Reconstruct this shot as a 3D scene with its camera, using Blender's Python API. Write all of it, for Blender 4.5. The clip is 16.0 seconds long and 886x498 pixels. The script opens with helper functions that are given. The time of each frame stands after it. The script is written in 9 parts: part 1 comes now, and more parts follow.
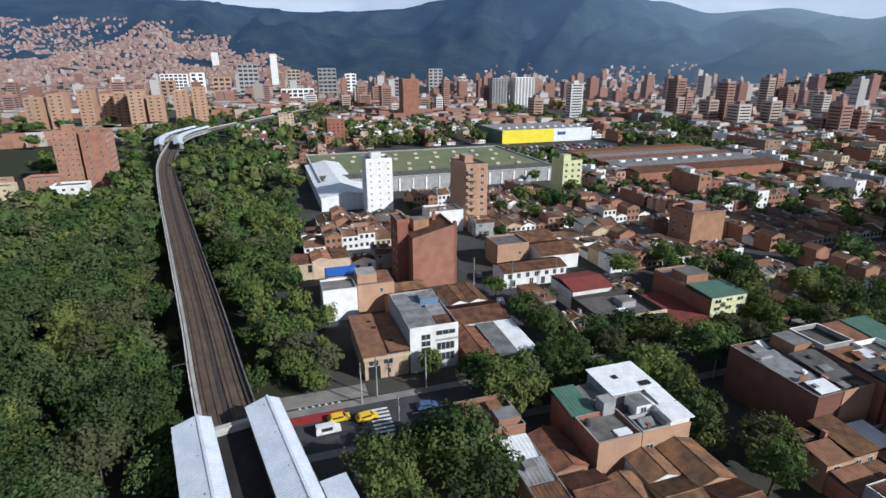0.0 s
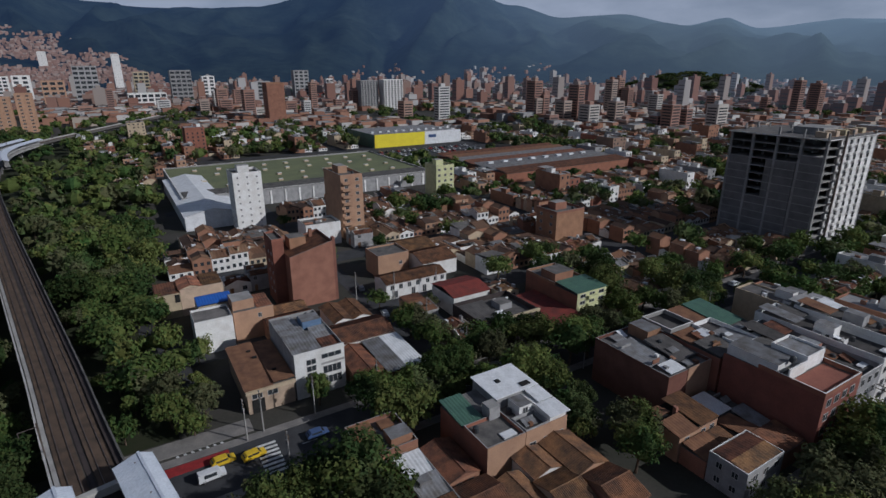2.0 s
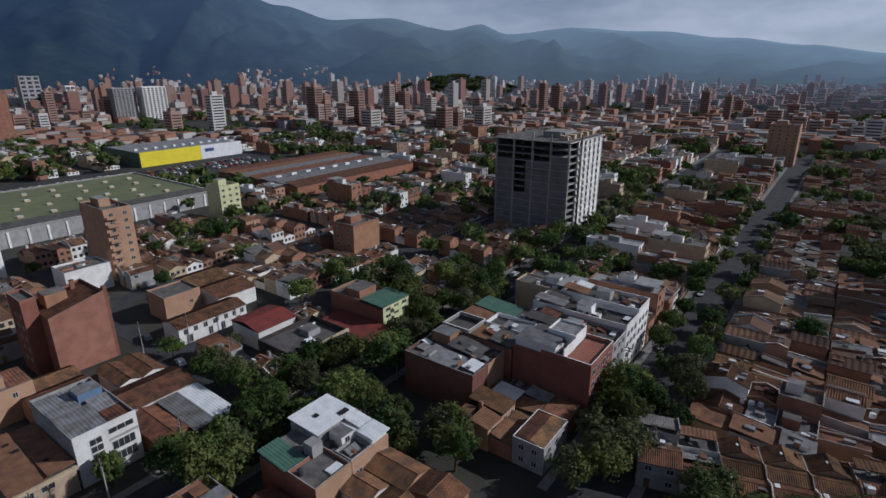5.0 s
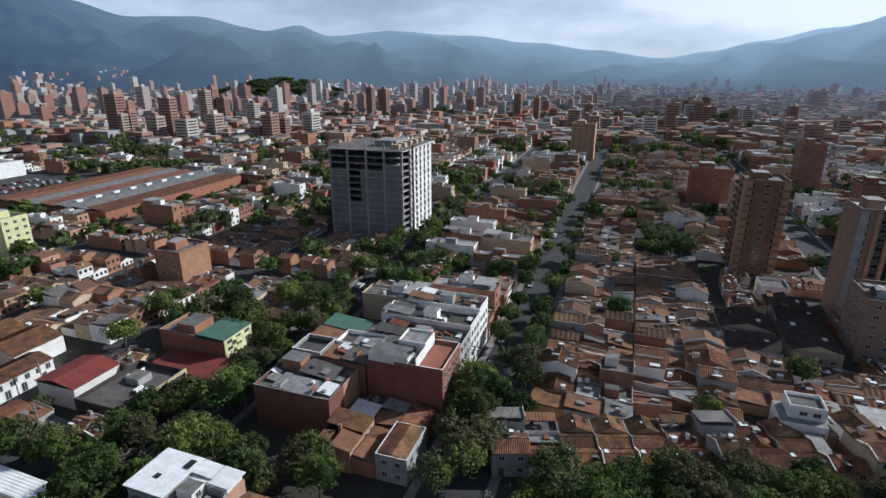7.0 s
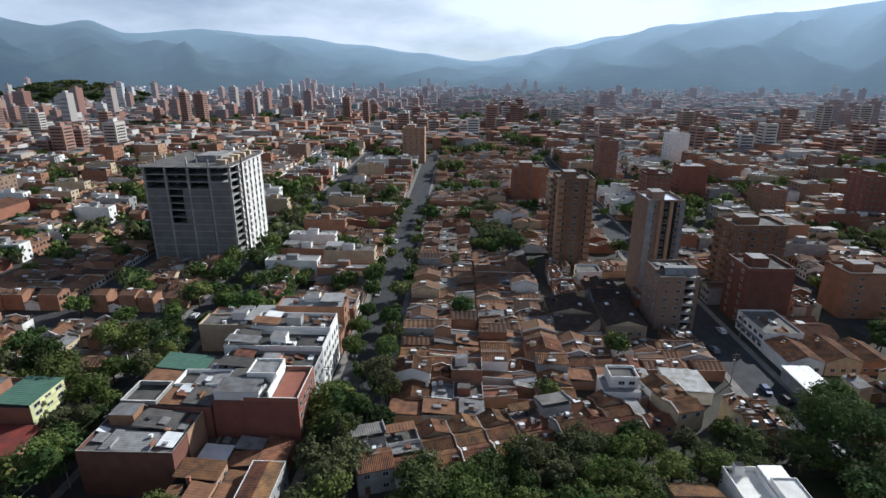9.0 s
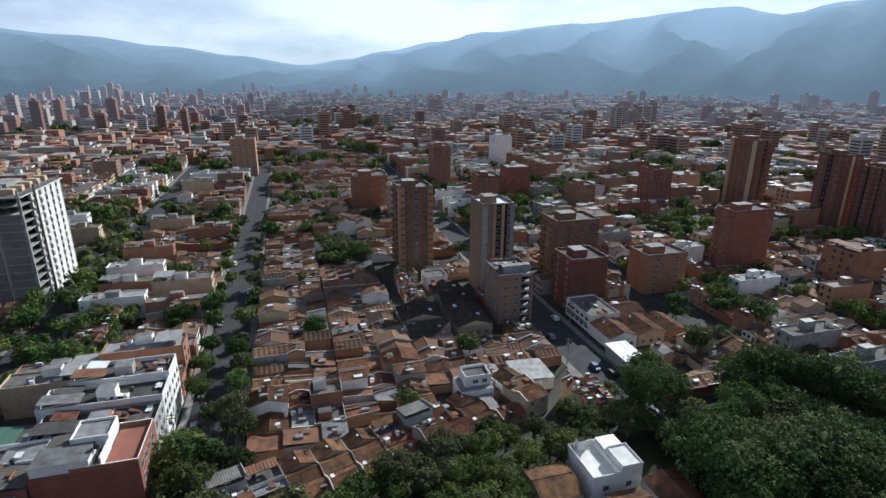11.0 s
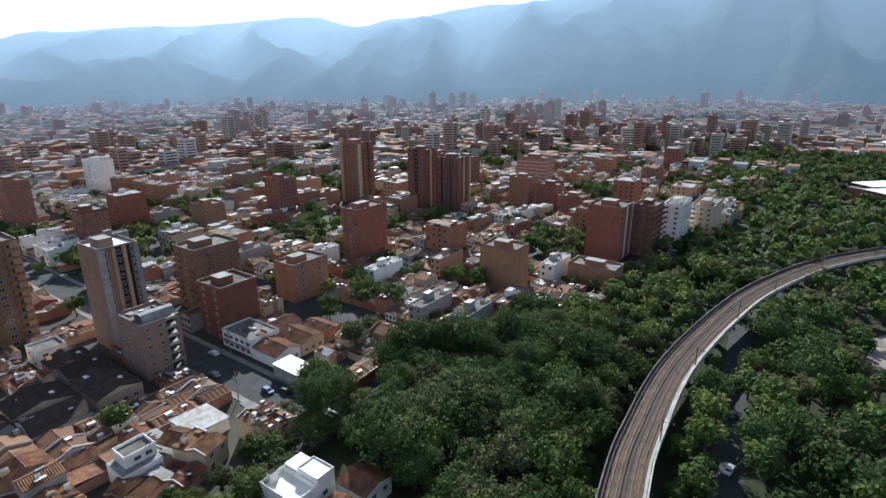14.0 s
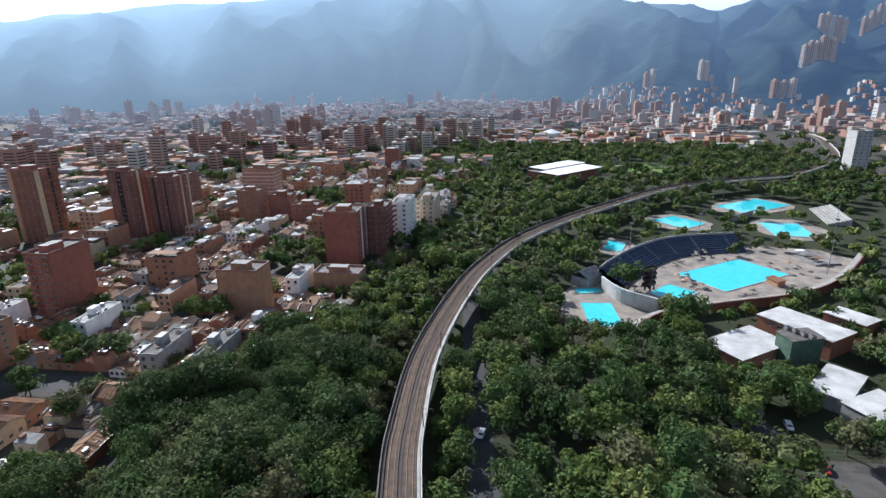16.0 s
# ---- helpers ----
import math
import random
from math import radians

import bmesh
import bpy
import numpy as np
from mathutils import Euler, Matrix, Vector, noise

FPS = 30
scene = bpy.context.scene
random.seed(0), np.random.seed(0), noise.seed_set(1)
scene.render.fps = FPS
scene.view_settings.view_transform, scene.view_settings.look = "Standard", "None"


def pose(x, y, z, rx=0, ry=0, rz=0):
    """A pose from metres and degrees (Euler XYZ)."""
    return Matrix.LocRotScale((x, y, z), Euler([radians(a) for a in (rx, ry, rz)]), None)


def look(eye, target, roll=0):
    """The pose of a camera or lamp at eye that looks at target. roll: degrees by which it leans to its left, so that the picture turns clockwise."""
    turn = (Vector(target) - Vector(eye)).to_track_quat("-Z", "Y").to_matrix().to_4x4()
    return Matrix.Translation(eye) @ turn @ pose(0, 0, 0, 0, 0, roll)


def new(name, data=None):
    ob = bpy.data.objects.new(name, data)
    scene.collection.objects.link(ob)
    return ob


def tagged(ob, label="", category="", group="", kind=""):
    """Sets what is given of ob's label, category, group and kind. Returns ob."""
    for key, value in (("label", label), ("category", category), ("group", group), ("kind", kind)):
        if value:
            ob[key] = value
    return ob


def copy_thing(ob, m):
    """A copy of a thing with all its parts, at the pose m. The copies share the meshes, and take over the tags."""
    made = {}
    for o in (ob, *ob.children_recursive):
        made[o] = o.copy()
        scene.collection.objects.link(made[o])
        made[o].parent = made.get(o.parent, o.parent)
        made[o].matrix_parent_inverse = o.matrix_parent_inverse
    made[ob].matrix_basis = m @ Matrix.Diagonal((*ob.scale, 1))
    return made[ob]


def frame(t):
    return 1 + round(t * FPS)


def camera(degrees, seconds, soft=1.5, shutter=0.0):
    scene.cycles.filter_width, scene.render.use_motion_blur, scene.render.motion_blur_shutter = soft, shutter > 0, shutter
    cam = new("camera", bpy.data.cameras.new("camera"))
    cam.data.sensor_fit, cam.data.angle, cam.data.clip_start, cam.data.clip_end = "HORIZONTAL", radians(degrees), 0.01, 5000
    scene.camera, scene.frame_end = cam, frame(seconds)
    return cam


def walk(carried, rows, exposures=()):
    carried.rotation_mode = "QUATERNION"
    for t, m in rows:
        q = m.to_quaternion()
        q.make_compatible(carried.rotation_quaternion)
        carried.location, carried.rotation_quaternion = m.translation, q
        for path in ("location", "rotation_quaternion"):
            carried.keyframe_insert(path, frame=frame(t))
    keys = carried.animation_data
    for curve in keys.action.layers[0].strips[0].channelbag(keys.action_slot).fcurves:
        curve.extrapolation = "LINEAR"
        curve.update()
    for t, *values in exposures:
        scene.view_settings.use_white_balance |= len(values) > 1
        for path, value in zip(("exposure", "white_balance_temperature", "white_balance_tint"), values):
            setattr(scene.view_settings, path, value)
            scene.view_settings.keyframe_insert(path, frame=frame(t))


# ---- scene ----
cam = camera(78.78, 16.0, soft=1.5)
# seconds, place, pitch, turn and lean of a drone that rises and turns to its right
PATH = [
    (0, -0.09, -0.06, 65.19, -18.77, -0.01, -0.15),
    (0.5, 0.04, 0.11, 66.14, -18.80, -3.04, -0.13),
    (1, 0.14, 0.22, 67.10, -18.81, -6.74, -0.10),
    (1.5, 0.22, 0.28, 68.05, -18.81, -10.22, -0.09),
    (2, 0.27, 0.32, 69.01, -18.82, -13.31, -0.10),
    (2.5, 0.31, 0.32, 69.97, -18.81, -16.15, -0.11),
    (3, 0.33, 0.31, 70.93, -18.82, -19.87, -0.16),
    (3.5, 0.34, 0.30, 71.88, -18.84, -23.57, -0.15),
    (6, 0.21, 0.35, 76.64, -18.69, -43.91, -0.09),
    (6.5, 0.17, 0.41, 77.58, -18.67, -48.29, -0.04),
    (7, 0.13, 0.50, 78.51, -18.63, -53.06, -0.03),
    (7.5, 0.08, 0.62, 79.44, -18.62, -57.44, 0.08),
    (8, 0.04, 0.75, 80.36, -18.57, -61.94, 0.12),
    (8.5, 0.00, 0.91, 81.28, -18.53, -66.46, 0.18),
    (11, -0.09, 1.92, 85.76, -18.04, -87.82, 0.36),
    (11.5, -0.07, 2.12, 86.63, -17.93, -93.32, 0.27),
    (12, -0.05, 2.31, 87.49, -17.86, -98.42, 0.13),
    (12.5, -0.01, 2.47, 88.34, -17.78, -104.72, 0.06),
    (13, 0.04, 2.59, 89.17, -17.67, -112.05, -0.04),
    (13.5, 0.10, 2.66, 90.00, -17.59, -119.29, -0.14),
    (14, 0.19, 2.67, 90.82, -17.54, -126.34, -0.29),
    (14.5, 0.29, 2.60, 91.62, -17.48, -132.40, -0.42),
    (15, 0.41, 2.45, 92.40, -17.46, -139.11, -0.62),
    (15.5, 0.54, 2.19, 93.18, -17.49, -146.90, -0.78),
    (16, 0.70, 1.80, 93.94, -17.51, -154.51, -0.93),
]
walk(cam, [(t, pose(x, y, z, 90 + up, 0, turn) @ pose(0, 0, 0, 0, 0, lean)) for t, x, y, z, up, turn, lean in PATH],
     exposures=[(0, 0.15, 5520, 9), (0.5, -0.20, 5500, 10), (1.5, -0.70, 5480, 12), (3, -1.33, 5480, 14), (3.7, -1.28, 5450, 15), (5.8, -0.36, 5480, 11), (8.5, 0.18, 5600, 8), (11, 0.24, 5500, 6), (12, 0.74, 5580, 6), (12.5, 0.82, 5580, 6), (13.5, 0.92, 5540, 6), (14.5, 0.64, 5550, 8), (16, 0.87, 5510, 10)])

# ---- light ----
SUN_AZ, SUN_EL = 121, 30
world = bpy.data.worlds.new("world")
scene.world = world
world.use_nodes = True


def build_world():
    nt = world.node_tree
    nt.nodes.clear()
    n, l = nt.nodes.new, nt.links.new
    out, bg, sky = n("ShaderNodeOutputWorld"), n("ShaderNodeBackground"), n("ShaderNodeTexSky")
    sky.sky_type, sky.sun_disc = "NISHITA", False
    sky.sun_elevation, sky.sun_rotation = radians(SUN_EL), radians(SUN_AZ)
    sky.altitude, sky.dust_density, sky.air_density = 1500, 0.7, 0.7
    co, mp, nz = n("ShaderNodeTexCoord"), n("ShaderNodeMapping"), n("ShaderNodeTexNoise")
    mp.inputs["Scale"].default_value = (1, 1, 3.2)
    nz.inputs["Scale"].default_value, nz.inputs["Detail"].default_value, nz.inputs["Roughness"].default_value = 2.3, 8, 0.56
    ramp = n("ShaderNodeValToRGB")
    ramp.color_ramp.elements[0].position, ramp.color_ramp.elements[1].position = 0.22, 0.58
    mix = n("ShaderNodeMix")
    mix.data_type = "RGBA"
    mix.inputs["B"].default_value = (17.0, 17.6, 18.6, 1)
    l(co.outputs["Generated"], mp.inputs["Vector"])
    l(mp.outputs["Vector"], nz.inputs["Vector"])
    l(nz.outputs["Fac"], ramp.inputs["Fac"])
    sep, low, cover = n("ShaderNodeSeparateXYZ"), n("ShaderNodeMapRange"), n("ShaderNodeMath")
    l(co.outputs["Generated"], sep.inputs["Vector"])
    l(sep.outputs["Z"], low.inputs["Value"])
    low.inputs["From Min"].default_value, low.inputs["From Max"].default_value = 0.12, 0.34
    low.inputs["To Min"].default_value, low.inputs["To Max"].default_value = 1.0, 0.27
    cover.operation = "MULTIPLY"
    l(ramp.outputs["Color"], cover.inputs[0])
    l(low.outputs["Result"], cover.inputs[1])
    l(cover.outputs[0], mix.inputs["Factor"])
    l(sky.outputs["Color"], mix.inputs["A"])
    toward, near, glow = n("ShaderNodeVectorMath"), n("ShaderNodeMapRange"), n("ShaderNodeMix")
    toward.operation, glow.data_type = "DOT_PRODUCT", "RGBA"
    e = radians(SUN_EL * 0.5)
    toward.inputs[1].default_value = (math.sin(radians(SUN_AZ - 14)) * math.cos(e), math.cos(radians(SUN_AZ - 14)) * math.cos(e), math.sin(e))
    l(co.outputs["Generated"], toward.inputs[0])
    l(toward.outputs["Value"], near.inputs["Value"])
    near.interpolation_type = "SMOOTHSTEP"
    near.inputs["From Min"].default_value, near.inputs["From Max"].default_value = 0.45, 1.0
    l(near.outputs["Result"], glow.inputs["Factor"])
    glow.inputs["A"].default_value, glow.inputs["B"].default_value = (12.2, 13.0, 14.4, 1), (18.2, 18.7, 19.4, 1)
    l(glow.outputs["Result"], mix.inputs["B"])
    l(mix.outputs["Result"], bg.inputs["Color"])
    bg.inputs["Strength"].default_value = 0.05
    l(bg.outputs["Background"], out.inputs["Surface"])


build_world()
sun_data = bpy.data.lights.new("sun", "SUN")
sun_data.energy, sun_data.angle, sun_data.color = 5.0, radians(0.5), (1.0, 0.93, 0.82)
sun_lamp = new("sun", sun_data)
sx, sy, sz = (math.sin(radians(SUN_AZ)) * math.cos(radians(SUN_EL)), math.cos(radians(SUN_AZ)) * math.cos(radians(SUN_EL)), math.sin(radians(SUN_EL)))
sun_lamp.matrix_world = look((sx * 500, sy * 500, sz * 500), (0, 0, 0))

# ---- materials ----


def material(name, colour, rough=0.85, colour2=None, scale=0.6, fine=6.0, bump=0.15, metal=0.0, by_object=0.0, by_island=0.0, hue=0.0,
             lines=None, detail_amount=0.25):
    """A surface with two scales of variation, and by object or by island where pieces differ. lines: (axis, period, depth) of ribs."""
    m = bpy.data.materials.new(name)
    m.use_nodes = True
    nt = m.node_tree
    n, l = nt.nodes.new, nt.links.new
    b = nt.nodes["Principled BSDF"]
    co = n("ShaderNodeTexCoord")
    big, small = n("ShaderNodeTexNoise"), n("ShaderNodeTexNoise")
    big.inputs["Scale"].default_value, small.inputs["Scale"].default_value = scale, fine
    big.inputs["Detail"].default_value, small.inputs["Detail"].default_value = 5, 4
    geo = n("ShaderNodeNewGeometry")
    l(geo.outputs["Position"], big.inputs["Vector"])
    l(geo.outputs["Position"], small.inputs["Vector"])
    c2 = colour2 or tuple(v * 0.6 for v in colour)
    mix = n("ShaderNodeMix")
    mix.data_type = "RGBA"
    mix.inputs["A"].default_value, mix.inputs["B"].default_value = (*colour, 1), (*c2, 1)
    ramp = n("ShaderNodeValToRGB")
    ramp.color_ramp.elements[0].position, ramp.color_ramp.elements[1].position = 0.35, 0.68
    l(big.outputs["Fac"], ramp.inputs["Fac"])
    l(ramp.outputs["Color"], mix.inputs["Factor"])
    hsv = n("ShaderNodeHueSaturation")
    l(mix.outputs["Result"], hsv.inputs["Color"])
    add = n("ShaderNodeMath")
    add.operation = "MULTIPLY_ADD"
    l(small.outputs["Fac"], add.inputs[0])
    add.inputs[1].default_value, add.inputs[2].default_value = 2 * detail_amount, 1.0 - detail_amount
    value = add.outputs[0]
    for amount, source in ((by_object, "object"), (by_island, "island")):
        if not amount:
            continue
        if source == "object":
            rnd = n("ShaderNodeObjectInfo").outputs["Random"]
        else:
            rnd = geo.outputs["Random Per Island"]
        f = n("ShaderNodeMath")
        f.operation = "MULTIPLY_ADD"
        l(rnd, f.inputs[0])
        f.inputs[1].default_value, f.inputs[2].default_value = 2 * amount, 1.0 - amount
        g = n("ShaderNodeMath")
        g.operation = "MULTIPLY"
        l(value, g.inputs[0])
        l(f.outputs[0], g.inputs[1])
        value = g.outputs[0]
        if hue:
            h = n("ShaderNodeMath")
            h.operation = "MULTIPLY_ADD"
            w = n("ShaderNodeMath")
            w.operation = "FRACT"
            w7 = n("ShaderNodeMath")
            w7.operation = "MULTIPLY"
            w7.inputs[1].default_value = 7.31
            l(rnd, w7.inputs[0])
            l(w7.outputs[0], w.inputs[0])
            l(w.outputs[0], h.inputs[0])
            h.inputs[1].default_value, h.inputs[2].default_value = 2 * hue, 0.5 - hue
            l(h.outputs[0], hsv.inputs["Hue"])
    l(value, hsv.inputs["Value"])
    l(hsv.outputs["Color"], b.inputs["Base Color"])
    b.inputs["Roughness"].default_value, b.inputs["Metallic"].default_value = rough, metal
    if rough > 0.6:
        b.inputs["Specular IOR Level"].default_value = 0.2
    if bump:
        bp = n("ShaderNodeBump")
        bp.inputs["Strength"].default_value, bp.inputs["Distance"].default_value = bump, 0.05
        l(small.outputs["Fac"], bp.inputs["Height"])
        l(bp.outputs["Normal"], b.inputs["Normal"])
    if lines:
        axis, period, depth = lines
        sep, wave = n("ShaderNodeSeparateXYZ"), n("ShaderNodeMath")
        l(co.outputs["Object"], sep.inputs["Vector"])
        wave.operation = "PINGPONG"
        wave.inputs[1].default_value = period / 2
        l(sep.outputs[axis], wave.inputs[0])
        bp = n("ShaderNodeBump")
        bp.inputs["Strength"].default_value, bp.inputs["Distance"].default_value = 1.0, depth
        l(wave.outputs[0], bp.inputs["Height"])
        l(bp.outputs["Normal"], b.inputs["Normal"])
    return m


M = dict(
    ground=material("ground_earth", (0.075, 0.068, 0.06), 0.95, (0.045, 0.046, 0.035), 0.06, 1.5, 0.3),
    asphalt=material("asphalt", (0.065, 0.065, 0.068), 0.9, (0.045, 0.045, 0.047), 0.25, 6, 0.1),
    paving=material("paving", (0.26, 0.24, 0.22), 0.9, (0.17, 0.16, 0.15), 0.3, 3, 0.1),
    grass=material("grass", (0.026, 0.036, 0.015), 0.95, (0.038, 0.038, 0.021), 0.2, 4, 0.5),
    brick=material("orange_brick", (0.36, 0.19, 0.118), 0.9, (0.27, 0.142, 0.09), 0.35, 5, 0.15, by_object=0.22, hue=0.012),
    brick_red=material("red_brick", (0.31, 0.132, 0.086), 0.9, (0.24, 0.105, 0.072), 0.35, 5, 0.15, by_object=0.2, hue=0.01),
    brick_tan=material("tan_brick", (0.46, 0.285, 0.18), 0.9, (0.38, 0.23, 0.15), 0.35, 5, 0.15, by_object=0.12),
    brick_brown=material("brown_brick", (0.25, 0.15, 0.095), 0.9, (0.19, 0.115, 0.075), 0.35, 5, 0.15),
    brick_taupe=material("taupe_brick", (0.30, 0.20, 0.145), 0.9, (0.235, 0.16, 0.12), 0.35, 5, 0.15),
    brick_dark=material("dark_brick", (0.22, 0.1, 0.072), 0.9, (0.165, 0.076, 0.056), 0.35, 5, 0.15, by_object=0.2),
    white=material("white_plaster", (0.83, 0.815, 0.78), 0.8, (0.70, 0.67, 0.62), 0.4, 4, 0.08, by_object=0.12),
    cream=material("cream_plaster", (0.56, 0.45, 0.30), 0.85, (0.44, 0.35, 0.24), 0.5, 4, 0.08, by_object=0.15, hue=0.02),
    yellow=material("pale_yellow_plaster", (0.66, 0.66, 0.36), 0.85, (0.55, 0.54, 0.30), 0.5, 4, 0.08),
    grey=material("grey_plaster", (0.36, 0.35, 0.34), 0.9, (0.26, 0.255, 0.25), 0.5, 4, 0.1, by_object=0.2),
    concrete=material("concrete", (0.36, 0.345, 0.325), 0.92, (0.25, 0.24, 0.225), 0.3, 5, 0.15, by_object=0.12),
    tile=material("clay_tiles", (0.225, 0.108, 0.056), 0.9, (0.078, 0.047, 0.034), 0.45, 3.5, 0.4, by_object=0.4, hue=0.015, detail_amount=0.6),
    metal=material("zinc_sheet", (0.27, 0.27, 0.275), 0.65, (0.16, 0.145, 0.13), 0.5, 3, 0.1, metal=0.15, by_object=0.25),
    sheet_white=material("white_sheet", (0.80, 0.80, 0.80), 0.55, (0.66, 0.66, 0.65), 0.5, 3, 0.05, by_object=0.06),
    sheet_green=material("green_sheet", (0.085, 0.17, 0.115), 0.6, (0.06, 0.12, 0.09), 0.5, 4, 0.1),
    sheet_red=material("red_sheet", (0.23, 0.052, 0.04), 0.7, (0.14, 0.045, 0.038), 0.5, 4, 0.1),
    sheet_blue=material("blue_sheet", (0.03, 0.13, 0.50), 0.5, (0.03, 0.10, 0.38), 0.6, 4, 0.1),
    roof_dark=material("dark_roofing", (0.115, 0.105, 0.098), 0.9, (0.07, 0.066, 0.062), 0.5, 3, 0.2, by_object=0.2),
    # brown tiles darkened to paint in the shade of the towers
    tile_dark=material("tower_shade_tiles", (0.082, 0.06, 0.048), 0.9, (0.045, 0.036, 0.031), 0.5, 3, 0.4, by_object=0.25, detail_amount=0.5),
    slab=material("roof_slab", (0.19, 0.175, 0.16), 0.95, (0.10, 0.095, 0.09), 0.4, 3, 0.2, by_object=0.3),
    glass=material("window_glass", (0.035, 0.04, 0.045), 0.12, (0.05, 0.055, 0.06), 0.8, 2, 0.0),
    frame=material("window_frame", (0.55, 0.53, 0.50), 0.7, (0.4, 0.38, 0.36), 1, 6, 0.0),
    dark=material("dark_opening", (0.03, 0.028, 0.026), 0.9, (0.02, 0.02, 0.02), 1, 4, 0.0),
    bark=material("bark", (0.14, 0.10, 0.07), 0.95, (0.08, 0.06, 0.045), 2, 12, 0.5),
    leaf=material("leaves", (0.12, 0.15, 0.05), 0.9, (0.067, 0.095, 0.034), 0.35, 2.0, 0.0, by_object=0.35, by_island=0.14, hue=0.03),
    leaf_dark=material("dark_leaves", (0.04, 0.065, 0.024), 0.9, (0.028, 0.046, 0.018), 0.35, 2.0, 0.0, by_object=0.3, by_island=0.14, hue=0.02),
    water=material("pool_water", (0.09, 0.60, 0.66), 0.08, (0.07, 0.53, 0.61), 0.3, 2.0, 0.05),
    rail=material("rail_steel", (0.20, 0.17, 0.15), 0.5, (0.14, 0.10, 0.08), 1, 5, 0.0, metal=0.6),
    ballast=material("track_bed", (0.135, 0.092, 0.064), 0.95, (0.07, 0.052, 0.04), 0.5, 4, 0.3),
    rust=material("rusty_sheet", (0.25, 0.128, 0.07), 0.85, (0.15, 0.078, 0.05), 0.5, 4, 0.15),
    black=material("dark_render", (0.07, 0.055, 0.05), 0.8, (0.05, 0.04, 0.038), 0.5, 4, 0.1),
    blue_wall=material("blue_plaster", (0.16, 0.24, 0.36), 0.85, (0.12, 0.18, 0.28), 0.5, 4, 0.1),
    paint_white=material("white_paint", (0.75, 0.75, 0.73), 0.8, (0.5, 0.5, 0.48), 1.5, 5, 0.0),
    paint_red=material("red_paint", (0.33, 0.035, 0.035), 0.85, (0.22, 0.03, 0.03), 0.8, 5, 0.0),
    tyre=material("tyre", (0.03, 0.03, 0.03), 0.9, (0.02, 0.02, 0.02), 1, 5, 0.0),
)


def leaf_light(key):
    """Leaves let some of the sun through."""
    nt = M[key].node_tree
    b, out = nt.nodes["Principled BSDF"], nt.nodes["Material Output"]
    b.inputs["Specular IOR Level"].default_value = 0.15
    thin, mix = nt.nodes.new("ShaderNodeBsdfTranslucent"), nt.nodes.new("ShaderNodeMixShader")
    mix.inputs["Fac"].default_value = 0.28
    nt.links.new(b.inputs["Base Color"].links[0].from_socket, thin.inputs["Color"])
    nt.links.new(b.outputs["BSDF"], mix.inputs[1])
    nt.links.new(thin.outputs["BSDF"], mix.inputs[2])
    nt.links.new(mix.outputs["Shader"], out.inputs["Surface"])


leaf_light("leaf")
leaf_light("leaf_dark")

# ---- building tools ----


